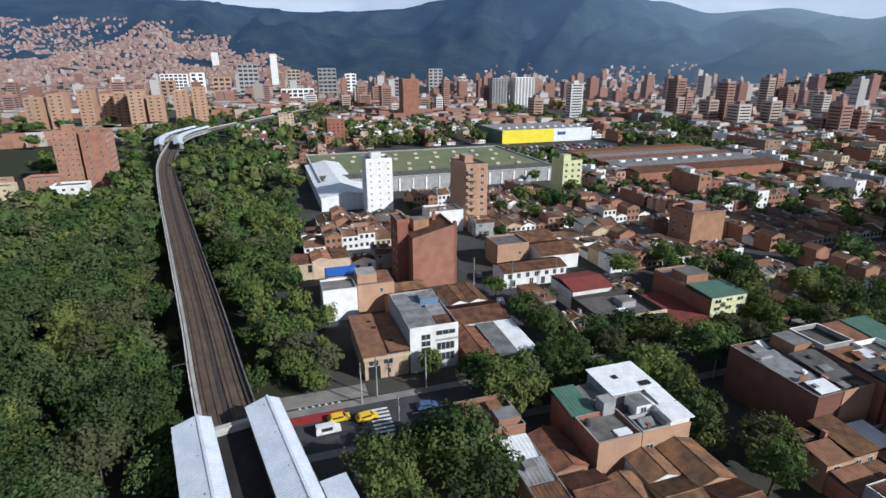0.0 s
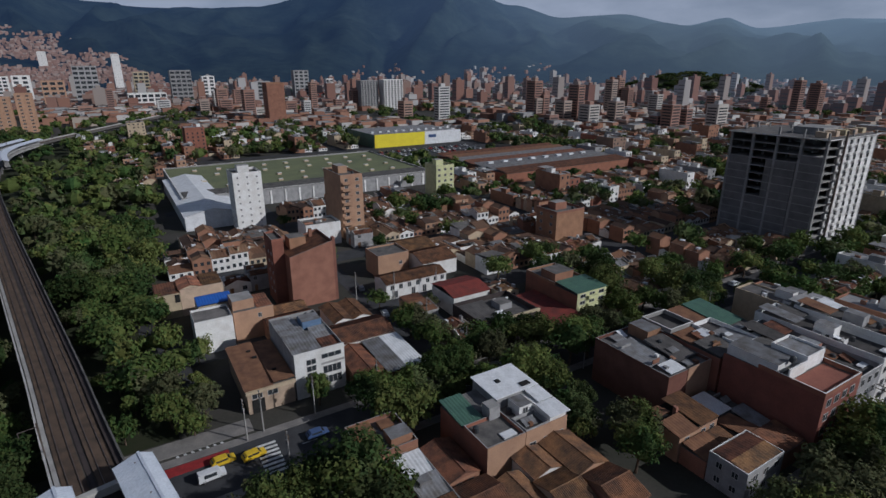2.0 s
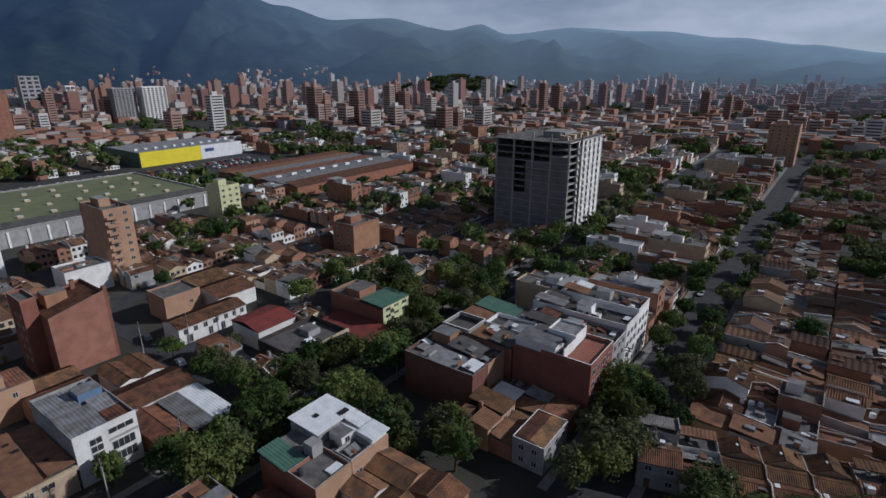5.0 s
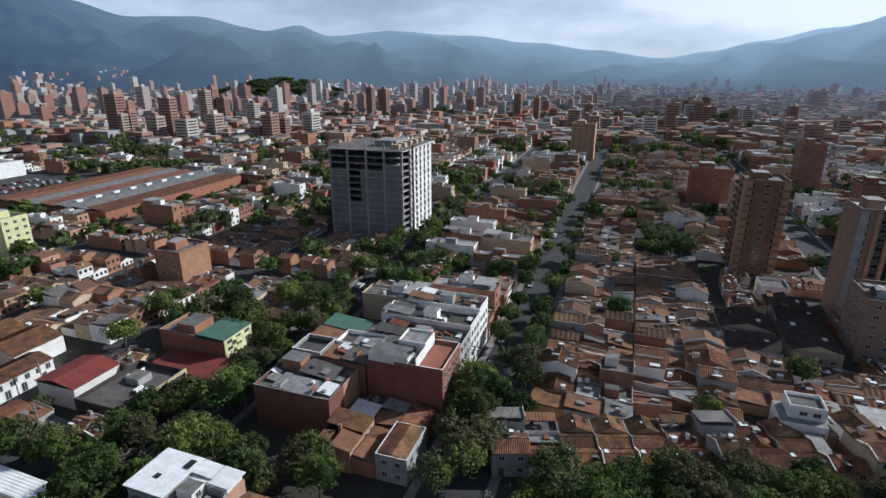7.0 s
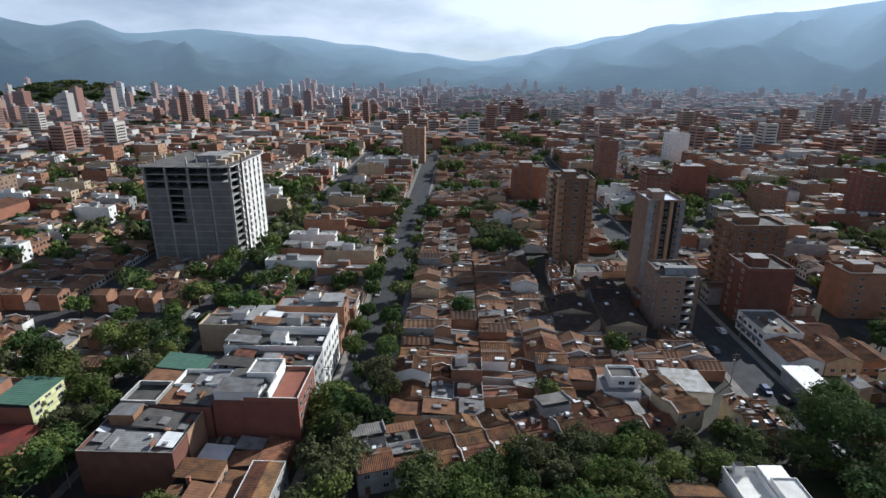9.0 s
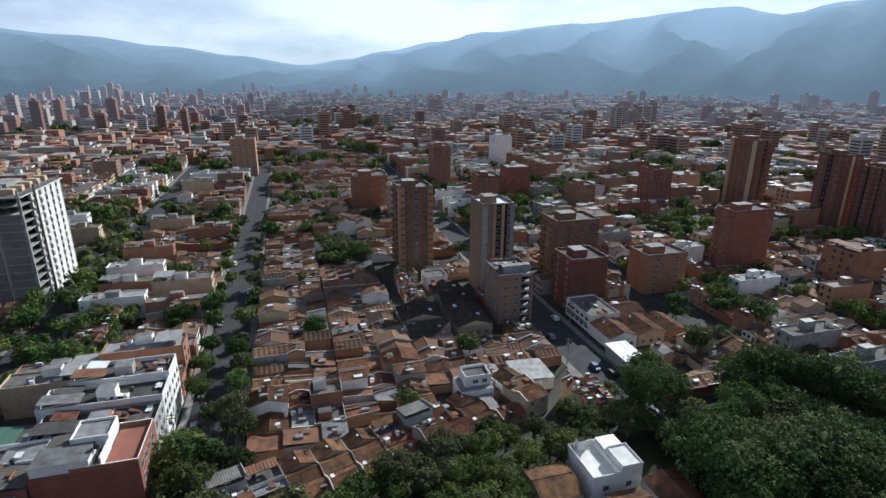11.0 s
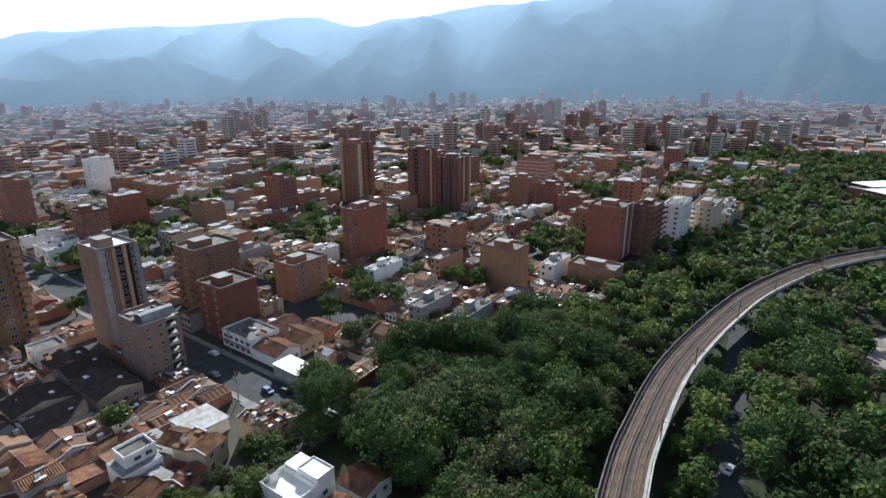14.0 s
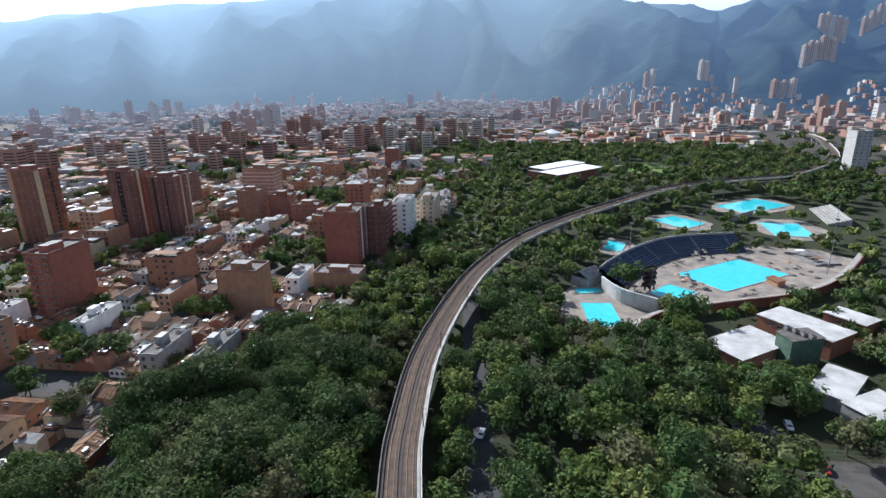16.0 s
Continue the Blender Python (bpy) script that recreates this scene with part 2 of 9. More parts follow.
class Shape:
    """Collects faces of one mesh; each face has a material slot."""

    def __init__(self):
        self.v, self.f, self.m, self.slots = [], [], [], []

    def slot(self, mat):
        if mat not in self.slots:
            self.slots.append(mat)
        return self.slots.index(mat)

    def quad(self, pts, mat):
        k = len(self.v)
        self.v.extend(tuple(p) for p in pts)
        self.f.append(tuple(range(k, k + len(pts))))
        self.m.append(self.slot(mat))

    def box(self, x0, y0, z0, x1, y1, z1, mat, top=None, bottom=False, c=1.0, s=0.0, ox=0.0, oy=0.0):
        k = len(self.v)
        for z in (z0, z1):
            for x, y in ((x0, y0), (x1, y0), (x1, y1), (x0, y1)):
                self.v.append((ox + c * x - s * y, oy + s * x + c * y, z))
        i, j = self.slot(mat), self.slot(top or mat)
        for a, b in ((0, 1), (1, 2), (2, 3), (3, 0)):
            self.f.append((k + a, k + b, k + b + 4, k + a + 4))
            self.m.append(i)
        self.f.append((k + 4, k + 5, k + 6, k + 7))
        self.m.append(j)
        if bottom:
            self.f.append((k + 3, k + 2, k + 1, k))
            self.m.append(i)

    def tube(self, a, b, ra, rb, mat, sides=7, cap=True):
        a, b = Vector(a), Vector(b)
        q = (b - a).to_track_quat("Z", "Y")
        k = len(self.v)
        for p, r in ((a, ra), (b, rb)):
            for i in range(sides):
                w = 2 * math.pi * i / sides
                self.v.append(tuple(p + q @ Vector((r * math.cos(w), r * math.sin(w), 0))))
        j = self.slot(mat)
        for i in range(sides):
            self.f.append((k + i, k + (i + 1) % sides, k + sides + (i + 1) % sides, k + sides + i))
            self.m.append(j)
        if cap:
            self.f.append(tuple(range(k + sides, k + 2 * sides)))
            self.m.append(j)

    def ring(self, x0, y0, x1, y1, t, z0, z1, mat, top=None):
        """A closed upstand round a rectangle, t thick."""
        k = len(self.v)
        for z in (z0, z1):
            for a in (0, t):
                self.v.extend(((x0 + a, y0 + a, z), (x1 - a, y0 + a, z), (x1 - a, y1 - a, z), (x0 + a, y1 - a, z)))
        i, j = self.slot(mat), self.slot(top or mat)
        for a in range(4):
            b = (a + 1) % 4
            self.f.extend(((k + a, k + b, k + 8 + b, k + 8 + a), (k + 4 + b, k + 4 + a, k + 12 + a, k + 12 + b), (k + 8 + a, k + 8 + b, k + 12 + b, k + 12 + a)))
            self.m.extend((i, i, j))

    def sheet(self, x0, y0, x1, y1, z0, z1, mat, rib=0.7, thick=0.12, along_y=True):
        """A ribbed sheet that rises from z0 to z1, with edges."""
        if not along_y:
            other = Shape()
            other.sheet(y0, x0, y1, x1, z0, z1, mat, rib, thick)
            k = len(self.v)
            self.v.extend((y, x, z) for x, y, z in other.v)
            self.f.extend(tuple(k + i for i in f) for f in other.f)
            self.m.extend([self.slot(mat)] * len(other.f))
            return
        n = max(2, round((x1 - x0) / rib)) * 2
        for i in range(n):
            a, b = x0 + (x1 - x0) * i / n, x0 + (x1 - x0) * (i + 1) / n
            p, q = (0, 0.06) if i % 2 == 0 else (0.06, 0)
            self.quad([(a, y0, z0 + p), (b, y0, z0 + q), (b, y1, z1 + q), (a, y1, z1 + p)], mat)
            self.quad([(a, y0, z0 - thick), (b, y0, z0 - thick), (b, y0, z0 + q), (a, y0, z0 + p)], mat)
            self.quad([(b, y1, z1 - thick), (a, y1, z1 - thick), (a, y1, z1 + p), (b, y1, z1 + q)], mat)
        for x in (x0, x1):
            self.quad([(x, y0, z0 - thick), (x, y0, z0), (x, y1, z1), (x, y1, z1 - thick)], mat)

    def join(self, other, m):
        """Adds another shape, moved by m."""
        k = len(self.v)
        self.v.extend(tuple(m @ Vector(p)) for p in other.v)
        self.f.extend(tuple(k + i for i in f) for f in other.f)
        slots = [self.slot(x) for x in other.slots]
        self.m.extend(slots[i] for i in other.m)

    def weld(self):
        """Lets faces that meet share their corners."""
        seen, index, verts = {}, [], []
        for p in self.v:
            key = (round(p[0], 3), round(p[1], 3), round(p[2], 3))
            if key not in seen:
                seen[key] = len(verts)
                verts.append(p)
            index.append(seen[key])
        faces, mats = [], []
        for f, m in zip(self.f, self.m):
            g = []
            for i in f:
                if index[i] not in g:
                    g.append(index[i])
            if len(g) > 2:
                faces.append(tuple(g))
                mats.append(m)
        self.v, self.f, self.m = verts, faces, mats

    def mesh(self, name, smooth=False, weld=False):
        if weld:
            self.weld()
        me = bpy.data.meshes.new(name)
        me.from_pydata(self.v, [], self.f)
        for s in self.slots:
            me.materials.append(M[s])
        me.polygons.foreach_set("material_index", self.m)
        if smooth:
            me.polygons.foreach_set("use_smooth", [True] * len(self.f))
        me.update()
        return me


def part(name, shape, parent=None, label="", at=None, smooth=False, weld=True):
    """Links a shape, or a mesh that is shared, as one mesh object under a thing or a part."""
    ob = new(name, shape.mesh(name, smooth, weld) if isinstance(shape, Shape) else shape)
    if parent is not None:
        ob.parent = parent
    if at is not None:
        ob.matrix_basis = at
    if label:
        tagged(ob, label)
    return ob


GRID = 18.0  # turn of the street grid


def xy(u, v):
    c, s = math.cos(radians(GRID)), math.sin(radians(GRID))
    return c * u - s * v, s * u + c * v


def uv(x, y):
    c, s = math.cos(radians(GRID)), math.sin(radians(GRID))
    return c * x + s * y, -s * x + c * y


def on_grid(u, v, turn=0, z=0):
    return pose(*xy(u, v), z, 0, 0, GRID + turn)


rnd = random.Random(7)

# ---- ground, hills ----
CREST = [(-60, 4.5), (-37, 4.9), (-25, 5.4), (-12, 4.7), (-4, 5.0), (0, 5.8), (7, 8.5), (14, 7.6), (20, 5.4), (25, 4.2), (30, 4.4), (36, 3.3), (39, 3.8),
         (42, 2.9), (48, 3.4), (55, 3.0), (62, 2.3), (68, 1.6), (74, 0.8), (78, 1.4), (82, 2.2), (87, 3.1), (92, 4.0), (100, 4.7), (114, 5.8),
         (118, 5.0), (122, 5.8), (132, 7.0), (150, 8.6), (165, 8.2), (176, 6.4), (180, 5.6), (186, 7.0), (200, 8.0), (250, 5.0)]


def crest(az):
    az = (az + 110) % 360 - 110
    for (a, p), (b, q) in zip(CREST, CREST[1:]):
        if a <= az <= b:
            k = (az - a) / (b - a)
            k = k * k * (3 - 2 * k)
            return p + (q - p) * k
    return 4.7


def smooth_step(a, b, x):
    k = max(0.0, min(1.0, (x - a) / (b - a)))
    return k * k * (3 - 2 * k)


def hill_height(x, y):
    r, az = math.hypot(x, y), math.degrees(math.atan2(x, y))
    top = 80 + 4350 * math.tan(radians(crest(az)))
    foot = 2100 + 350 * noise.noise((x / 1500, y / 1500, 3))
    near = smooth_step(158, 180, az % 360) * (1 - smooth_step(205, 230, az % 360))
    slope = smooth_step(-50, -40, az) * (1 - smooth_step(-20, -2, az))
    foot += (1500 - foot) * near + (1900 - foot) * slope
    s = (r - foot) / (4350 - foot)
    if s <= 0:
        return -3.0
    body = s ** 1.15 if s < 1 else max(0.0, 1 - (s - 1) * 1.6)
    bend = az + 5 * noise.noise((x / 900, y / 900, 2))
    spur = 1 - 2.6 * abs(noise.noise((bend / 7, r / 1500, 4.4)))
    gully = 1 - 2.6 * abs(noise.noise((bend / 2.6, r / 700, 7.7)))
    rough = noise.fractal((x / 170, y / 170, 1.7), 1.0, 2.1, 4)
    mid = 4 * s * max(0.0, 1 - s) if s < 1 else 0.0
    return -3 + top * body + top * (0.18 * spur + 0.05 * gully) * mid + (3 + 16 * mid) * rough * min(1, s * 4)


def polar_sheet(radii, step, height):
    sh = Shape()
    count = round(360 / step)
    for r in radii:
        for i in range(count):
            a = radians(i * step)
            x, y = r * math.sin(a), r * math.cos(a)
            sh.v.append((x, y, height(x, y)))
    for j in range(len(radii) - 1):
        for i in range(count):
            k = (i + 1) % count
            sh.f.append((j * count + i, j * count + k, (j + 1) * count + k, (j + 1) * count + i))
    return sh


def build_ground():
    sh = polar_sheet([1, 60, 150, 300, 600, 1200, 2000, 3000], 3, lambda x, y: 0.0)
    sh.m = [sh.slot("ground")] * len(sh.f)
    tagged(part("ground", sh), "bare earth and patchy grass between the streets", "ground", kind="structure")
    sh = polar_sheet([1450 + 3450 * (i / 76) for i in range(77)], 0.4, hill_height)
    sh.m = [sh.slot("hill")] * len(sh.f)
    tagged(part("backdrop", sh, smooth=True), "forested mountain range around the valley with painted blue haze", "mountains", kind="structure")


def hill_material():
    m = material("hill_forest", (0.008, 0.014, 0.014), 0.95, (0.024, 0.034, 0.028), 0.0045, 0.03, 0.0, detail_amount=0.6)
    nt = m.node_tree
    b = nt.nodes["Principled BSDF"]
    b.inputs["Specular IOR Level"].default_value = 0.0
    # haze painted in as blue emission, stronger with distance and to the east
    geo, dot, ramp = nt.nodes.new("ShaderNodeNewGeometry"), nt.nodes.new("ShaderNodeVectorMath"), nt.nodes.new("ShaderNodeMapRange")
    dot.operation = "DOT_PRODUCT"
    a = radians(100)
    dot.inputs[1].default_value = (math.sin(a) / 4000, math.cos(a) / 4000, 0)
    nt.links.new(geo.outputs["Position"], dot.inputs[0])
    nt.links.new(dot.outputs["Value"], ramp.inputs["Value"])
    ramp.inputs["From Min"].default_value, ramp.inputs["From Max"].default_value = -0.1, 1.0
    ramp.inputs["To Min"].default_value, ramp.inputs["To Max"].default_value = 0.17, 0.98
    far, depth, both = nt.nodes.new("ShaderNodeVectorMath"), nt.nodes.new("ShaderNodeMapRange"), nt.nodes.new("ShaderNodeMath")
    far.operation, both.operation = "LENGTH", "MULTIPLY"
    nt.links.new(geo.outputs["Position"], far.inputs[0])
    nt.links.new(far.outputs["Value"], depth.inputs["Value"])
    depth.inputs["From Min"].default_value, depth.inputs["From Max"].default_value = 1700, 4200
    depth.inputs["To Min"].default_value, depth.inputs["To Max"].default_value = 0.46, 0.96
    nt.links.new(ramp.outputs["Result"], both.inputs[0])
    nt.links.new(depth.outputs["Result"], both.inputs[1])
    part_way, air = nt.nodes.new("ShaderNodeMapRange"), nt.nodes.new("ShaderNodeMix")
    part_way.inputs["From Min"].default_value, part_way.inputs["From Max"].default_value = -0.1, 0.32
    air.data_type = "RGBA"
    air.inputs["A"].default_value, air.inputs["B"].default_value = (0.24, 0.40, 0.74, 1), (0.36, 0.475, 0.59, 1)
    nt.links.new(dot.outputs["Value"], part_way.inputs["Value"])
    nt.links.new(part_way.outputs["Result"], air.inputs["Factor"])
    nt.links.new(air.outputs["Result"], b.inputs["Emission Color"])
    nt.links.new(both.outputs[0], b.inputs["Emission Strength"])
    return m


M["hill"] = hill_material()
build_ground()

# ---- railway on its viaduct ----
RAIL = [(-181, 798), (-214, 574), (-220, 511), (-217, 455), (-195, 390), (-167, 324), (-128, 248), (-84, 166), (-56, 114), (-38, 80), (6, 0), (50, -78), (63, -106),
        (75, -141), (84.5, -190), (88, -230), (85, -280), (71, -332), (45, -400), (18, -460), (-28, -512), (-75, -560), (-125, -680), (-140, -800), (-142, -925), (-112, -1040)]


def smooth_line(points, step):
    """Points along a smooth curve, at even steps, with their headings."""
    out = []
    for i in range(len(points) - 1):
        p0, p1, p2, p3 = (Vector(points[max(0, min(len(points) - 1, i + k))]) for k in (-1, 0, 1, 2))
        n = max(1, round((p2 - p1).length / step))
        for j in range(n):
            t = j / n
            out.append(0.5 * (2 * p1 + (p2 - p0) * t + (2 * p0 - 5 * p1 + 4 * p2 - p3) * t * t + (3 * p1 - p0 - 3 * p2 + p3) * t ** 3))
    out.append(Vector(points[-1]))
    return out


def sweep(sh, line, section, mat, closed=True):
    """Sweeps a section of (across, height) along a line."""
    k0, n = len(sh.v), len(section)
    for i, p in enumerate(line):
        d = (line[min(i + 1, len(line) - 1)] - line[max(i - 1, 0)]).normalized()
        for a, z in section:
            sh.v.append((p.x + d.y * a, p.y - d.x * a, z))
    j = sh.slot(mat)
    for i in range(len(line) - 1):
        for a in range(n if closed else n - 1):
            b = (a + 1) % n
            k = k0 + i * n
            sh.f.append((k + a, k + b, k + n + b, k + n + a))
            sh.m.append(j)


LINE = smooth_line(RAIL, 6.0)


def rect(a0, a1, z0, z1):
    return [(a0, z0), (a0, z1), (a1, z1), (a1, z0)]


def build_viaduct():
    root = tagged(new("viaduct"), "weathered concrete railway viaduct with two tracks", "viaduct")
    sh = Shape()
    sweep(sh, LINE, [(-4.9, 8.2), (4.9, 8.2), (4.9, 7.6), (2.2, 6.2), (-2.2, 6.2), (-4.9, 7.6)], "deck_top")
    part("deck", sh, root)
    for s in (-1, 1):
        sh = Shape()
        # one parapet pale, one dark: sun and shade put into their colours
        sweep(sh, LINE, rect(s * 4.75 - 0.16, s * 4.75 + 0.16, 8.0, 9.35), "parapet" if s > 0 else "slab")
        part("parapet", sh, root, "concrete parapet painted pale for sun" if s > 0 else "concrete parapet painted dark for shade")
        sh = Shape()
        sweep(sh, LINE, rect(s * 2.1 - 1.5, s * 2.1 + 1.5, 8.15, 8.45), "ballast")
        part("track_bed", sh, root, "brown gravel track bed")
        for g in (-0.72, 0.72):
            sh = Shape()
            sweep(sh, LINE, rect(s * 2.1 + g - 0.06, s * 2.1 + g + 0.06, 8.4, 8.62), "rail")
            part("rail", sh, root, "rusty steel rail")
    sh = Shape()
    sweep(sh, LINE, rect(3.75, 4.4, 8.15, 8.7), "concrete")
    part("cable_trough", sh, root)
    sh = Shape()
    # near-black walkway: the shade on this side put into its colour
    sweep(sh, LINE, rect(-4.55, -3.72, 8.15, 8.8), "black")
    part("walkway", sh, root, "walkway slab painted dark for shade")
    sh = Shape()
    sweep(sh, LINE, rect(-0.35, 0.35, 8.15, 8.3), "black")
    part("drain", sh, root, "dark drain between the tracks")
    pier = Shape()
    pier.box(-1.1, -1.0, 0, 1.1, 1.0, 5.2, "concrete")
    pier.box(-2.3, -1.1, 5.2, 2.3, 1.1, 6.3, "concrete", bottom=True)
    me = pier.mesh("pier")
    for i in range(4, len(LINE) - 4, 5):
        d = LINE[i + 1] - LINE[i - 1]
        part("pier", me, root, at=pose(LINE[i].x, LINE[i].y, 0, 0, 0, math.degrees(math.atan2(d.y, d.x)) - 90))
    mast = Shape()
    mast.box(-0.13, -0.13, 8.2, 0.13, 0.13, 15.0, "rail")
    mast.box(-2.6, -0.05, 14.2, 0, 0.05, 14.32, "rail")
    mast.box(-2.6, -0.05, 13.4, -2.5, 0.05, 14.3, "rail")
    me = mast.mesh("catenary_mast")
    for i in list(range(6, 82, 7)) + list(range(126, len(LINE) - 4, 7)):
        d = LINE[i + 1] - LINE[i - 1]
        part("catenary_mast", me, root, "slim steel catenary mast", at=pose(LINE[i].x + d.normalized().y * 4.5, LINE[i].y - d.normalized().x * 4.5, 0, 0, 0, math.degrees(math.atan2(d.y, d.x)) + 90))


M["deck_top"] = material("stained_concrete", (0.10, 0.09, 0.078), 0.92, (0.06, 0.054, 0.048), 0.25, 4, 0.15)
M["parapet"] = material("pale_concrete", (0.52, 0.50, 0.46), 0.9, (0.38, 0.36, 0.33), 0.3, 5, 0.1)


def build_station():
    """Platform canopies over the viaduct; local y runs along the track, from its northern end to the south."""
    root = tagged(new("station"), "elevated railway station with two white metal canopies over the platforms", "station")
    root.matrix_basis = pose(-34.9, 73.6, 0, 0, 0, 29.1 + 180)
    n = 112
    for s, a0, ridge, a1 in ((1, 2.4, 4.3, 8.0), (-1, -2.9, -6.4, -8.2)):
        sh = Shape()
        w0, w1 = sorted((a0, a1))
        zs = {w0: 12.6, ridge: 13.6, w1: 12.6}
        for x0, x1 in ((w0, ridge), (ridge, w1)):
            k = 0
            while k < n:
                y0, y1 = k, k + 0.55
                za, zb = zs[x0], zs[x1]
                sh.quad([(x0, y0, za), (x1, y0, zb), (x1, y0 + 0.3, zb + 0.07), (x0, y0 + 0.3, za + 0.07)], "canopy")
                sh.quad([(x0, y0 + 0.3, za + 0.07), (x1, y0 + 0.3, zb + 0.07), (x1, y1, zb), (x0, y1, za)], "canopy")
                k += 0.55
        part("canopy", sh, root, "white ribbed metal canopy")
        sh = Shape()
        sh.box(ridge - 0.2, 0, 13.62, ridge + 0.2, n, 13.72, "canopy", bottom=True)
        sh.box(w0 - 0.12, 0, 12.3, w0, n, 12.62, "canopy", bottom=True)
        sh.box(w1, 0, 12.3, w1 + 0.12, n, 12.62, "canopy", bottom=True)
        part("gutter", sh, root)
        sh = Shape()
        sh.box(min(a0, a1) + 0.4, 0.5, 8.0, max(a0, a1) - 0.2, n, 9.2, "black", bottom=True)
        part("platform", sh, root)
        col = Shape()
        col.box(-0.15, -0.15, 9.2, 0.15, 0.15, 13.4, "rail")
        me = col.mesh("column")
        for k in range(0, n, 8):
            part("column", me, root, at=pose((a0 + a1) / 2, k + 2, 0))
    sh = Shape()
    sh.box(-8.4, -0.9, 8.3, 8.4, 0.2, 9.9, "parapet", bottom=True)
    part("end_beam", sh, root, "concrete cross beam at the platform end")
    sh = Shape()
    # added near-black slab that paints the canopies' shade onto the tracks
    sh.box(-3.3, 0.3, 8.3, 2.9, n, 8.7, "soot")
    part("track_slab", sh, root, "dark track slab with canopy shade painted in")
    for i in range(10):
        sh = Shape()
        sh.box(-8.2, 4 + i * 11.5, 0, 8.2, 5.6 + i * 11.5, 8.0, "concrete")
        part("support_wall", sh, root)
    hall = Shape()
    hall.box(-12.4, 21.4, 0, -8.7, 44, 11.8, "white", "canopy")
    part("stair_tower", hall, root, "white stair tower roof beside the canopy")


# track colour with the shade of the canopies painted in
M["soot"] = material("shade_slab", (0.04, 0.036, 0.034), 0.9, (0.025, 0.023, 0.022), 0.5, 4, 0.1)
M["canopy"] = material("white_canopy", (0.74, 0.77, 0.82), 0.45, (0.62, 0.66, 0.72), 0.3, 3, 0.0, metal=0.2)
build_viaduct()
build_station()

# ---- houses ----
WINDOW = {}


def window_mesh(w, h, bars=1, only=None):
    """A window as one mesh, or only its frame or only its glass."""
    key = (round(w, 2), round(h, 2), bars, only)
    if key not in WINDOW:
        sh = Shape()
        n = bars + 1
        f, e = 0.09, -0.07
        xs = []
        for i in range(n):
            xs.append((-w / 2 + f + i * (w - f) / n, -w / 2 + (i + 1) * (w - f) / n))
        lo, hi = -h / 2 + f, h / 2 - f
        for a, b, c, d in ((-w / 2, -h / 2, w / 2, lo), (-w / 2, hi, w / 2, h / 2)):
            cuts = sorted({-w / 2, w / 2, *[q for p in xs for q in p]})
            for p, q in zip(cuts, cuts[1:]):
                sh.quad([(p, e, b), (q, e, b), (q, e, d), (p, e, d)], "frame")
        posts = [(-w / 2, xs[0][0])] + [(xs[i][1], xs[i + 1][0]) for i in range(n - 1)] + [(xs[-1][1], w / 2)]
        for p, q in posts:
            sh.quad([(p, e, lo), (q, e, lo), (q, e, hi), (p, e, hi)], "frame")
        for p, q in xs:
            g = -0.02
            sh.quad([(p, g, lo), (q, g, lo), (q, g, hi), (p, g, hi)], "glass")
            sh.quad([(p, e, lo), (q, e, lo), (q, g, lo), (p, g, lo)], "frame")
            sh.quad([(p, e, hi), (q, e, hi), (q, g, hi), (p, g, hi)], "frame")
            sh.quad([(p, e, lo), (p, e, hi), (p, g, hi), (p, g, lo)], "frame")
            sh.quad([(q, e, lo), (q, e, hi), (q, g, hi), (q, g, lo)], "frame")
        for p, q in ((-w / 2, -h / 2), (w / 2, h / 2)):
            sh.quad([(p, e, -h / 2), (p, e, h / 2), (p, 0, h / 2), (p, 0, -h / 2)], "frame")
            sh.quad([(-w / 2, e, q), (w / 2, e, q), (w / 2, 0, q), (-w / 2, 0, q)], "frame")
        if only:
            keep = [i for i, k in enumerate(sh.m) if sh.slots[k] == only]
            sh.f, sh.m, sh.slots = [sh.f[i] for i in keep], [0] * len(keep), [only]
        WINDOW[key] = sh.mesh("window" if only != "glass" else "pane", weld=True)
    return WINDOW[key]


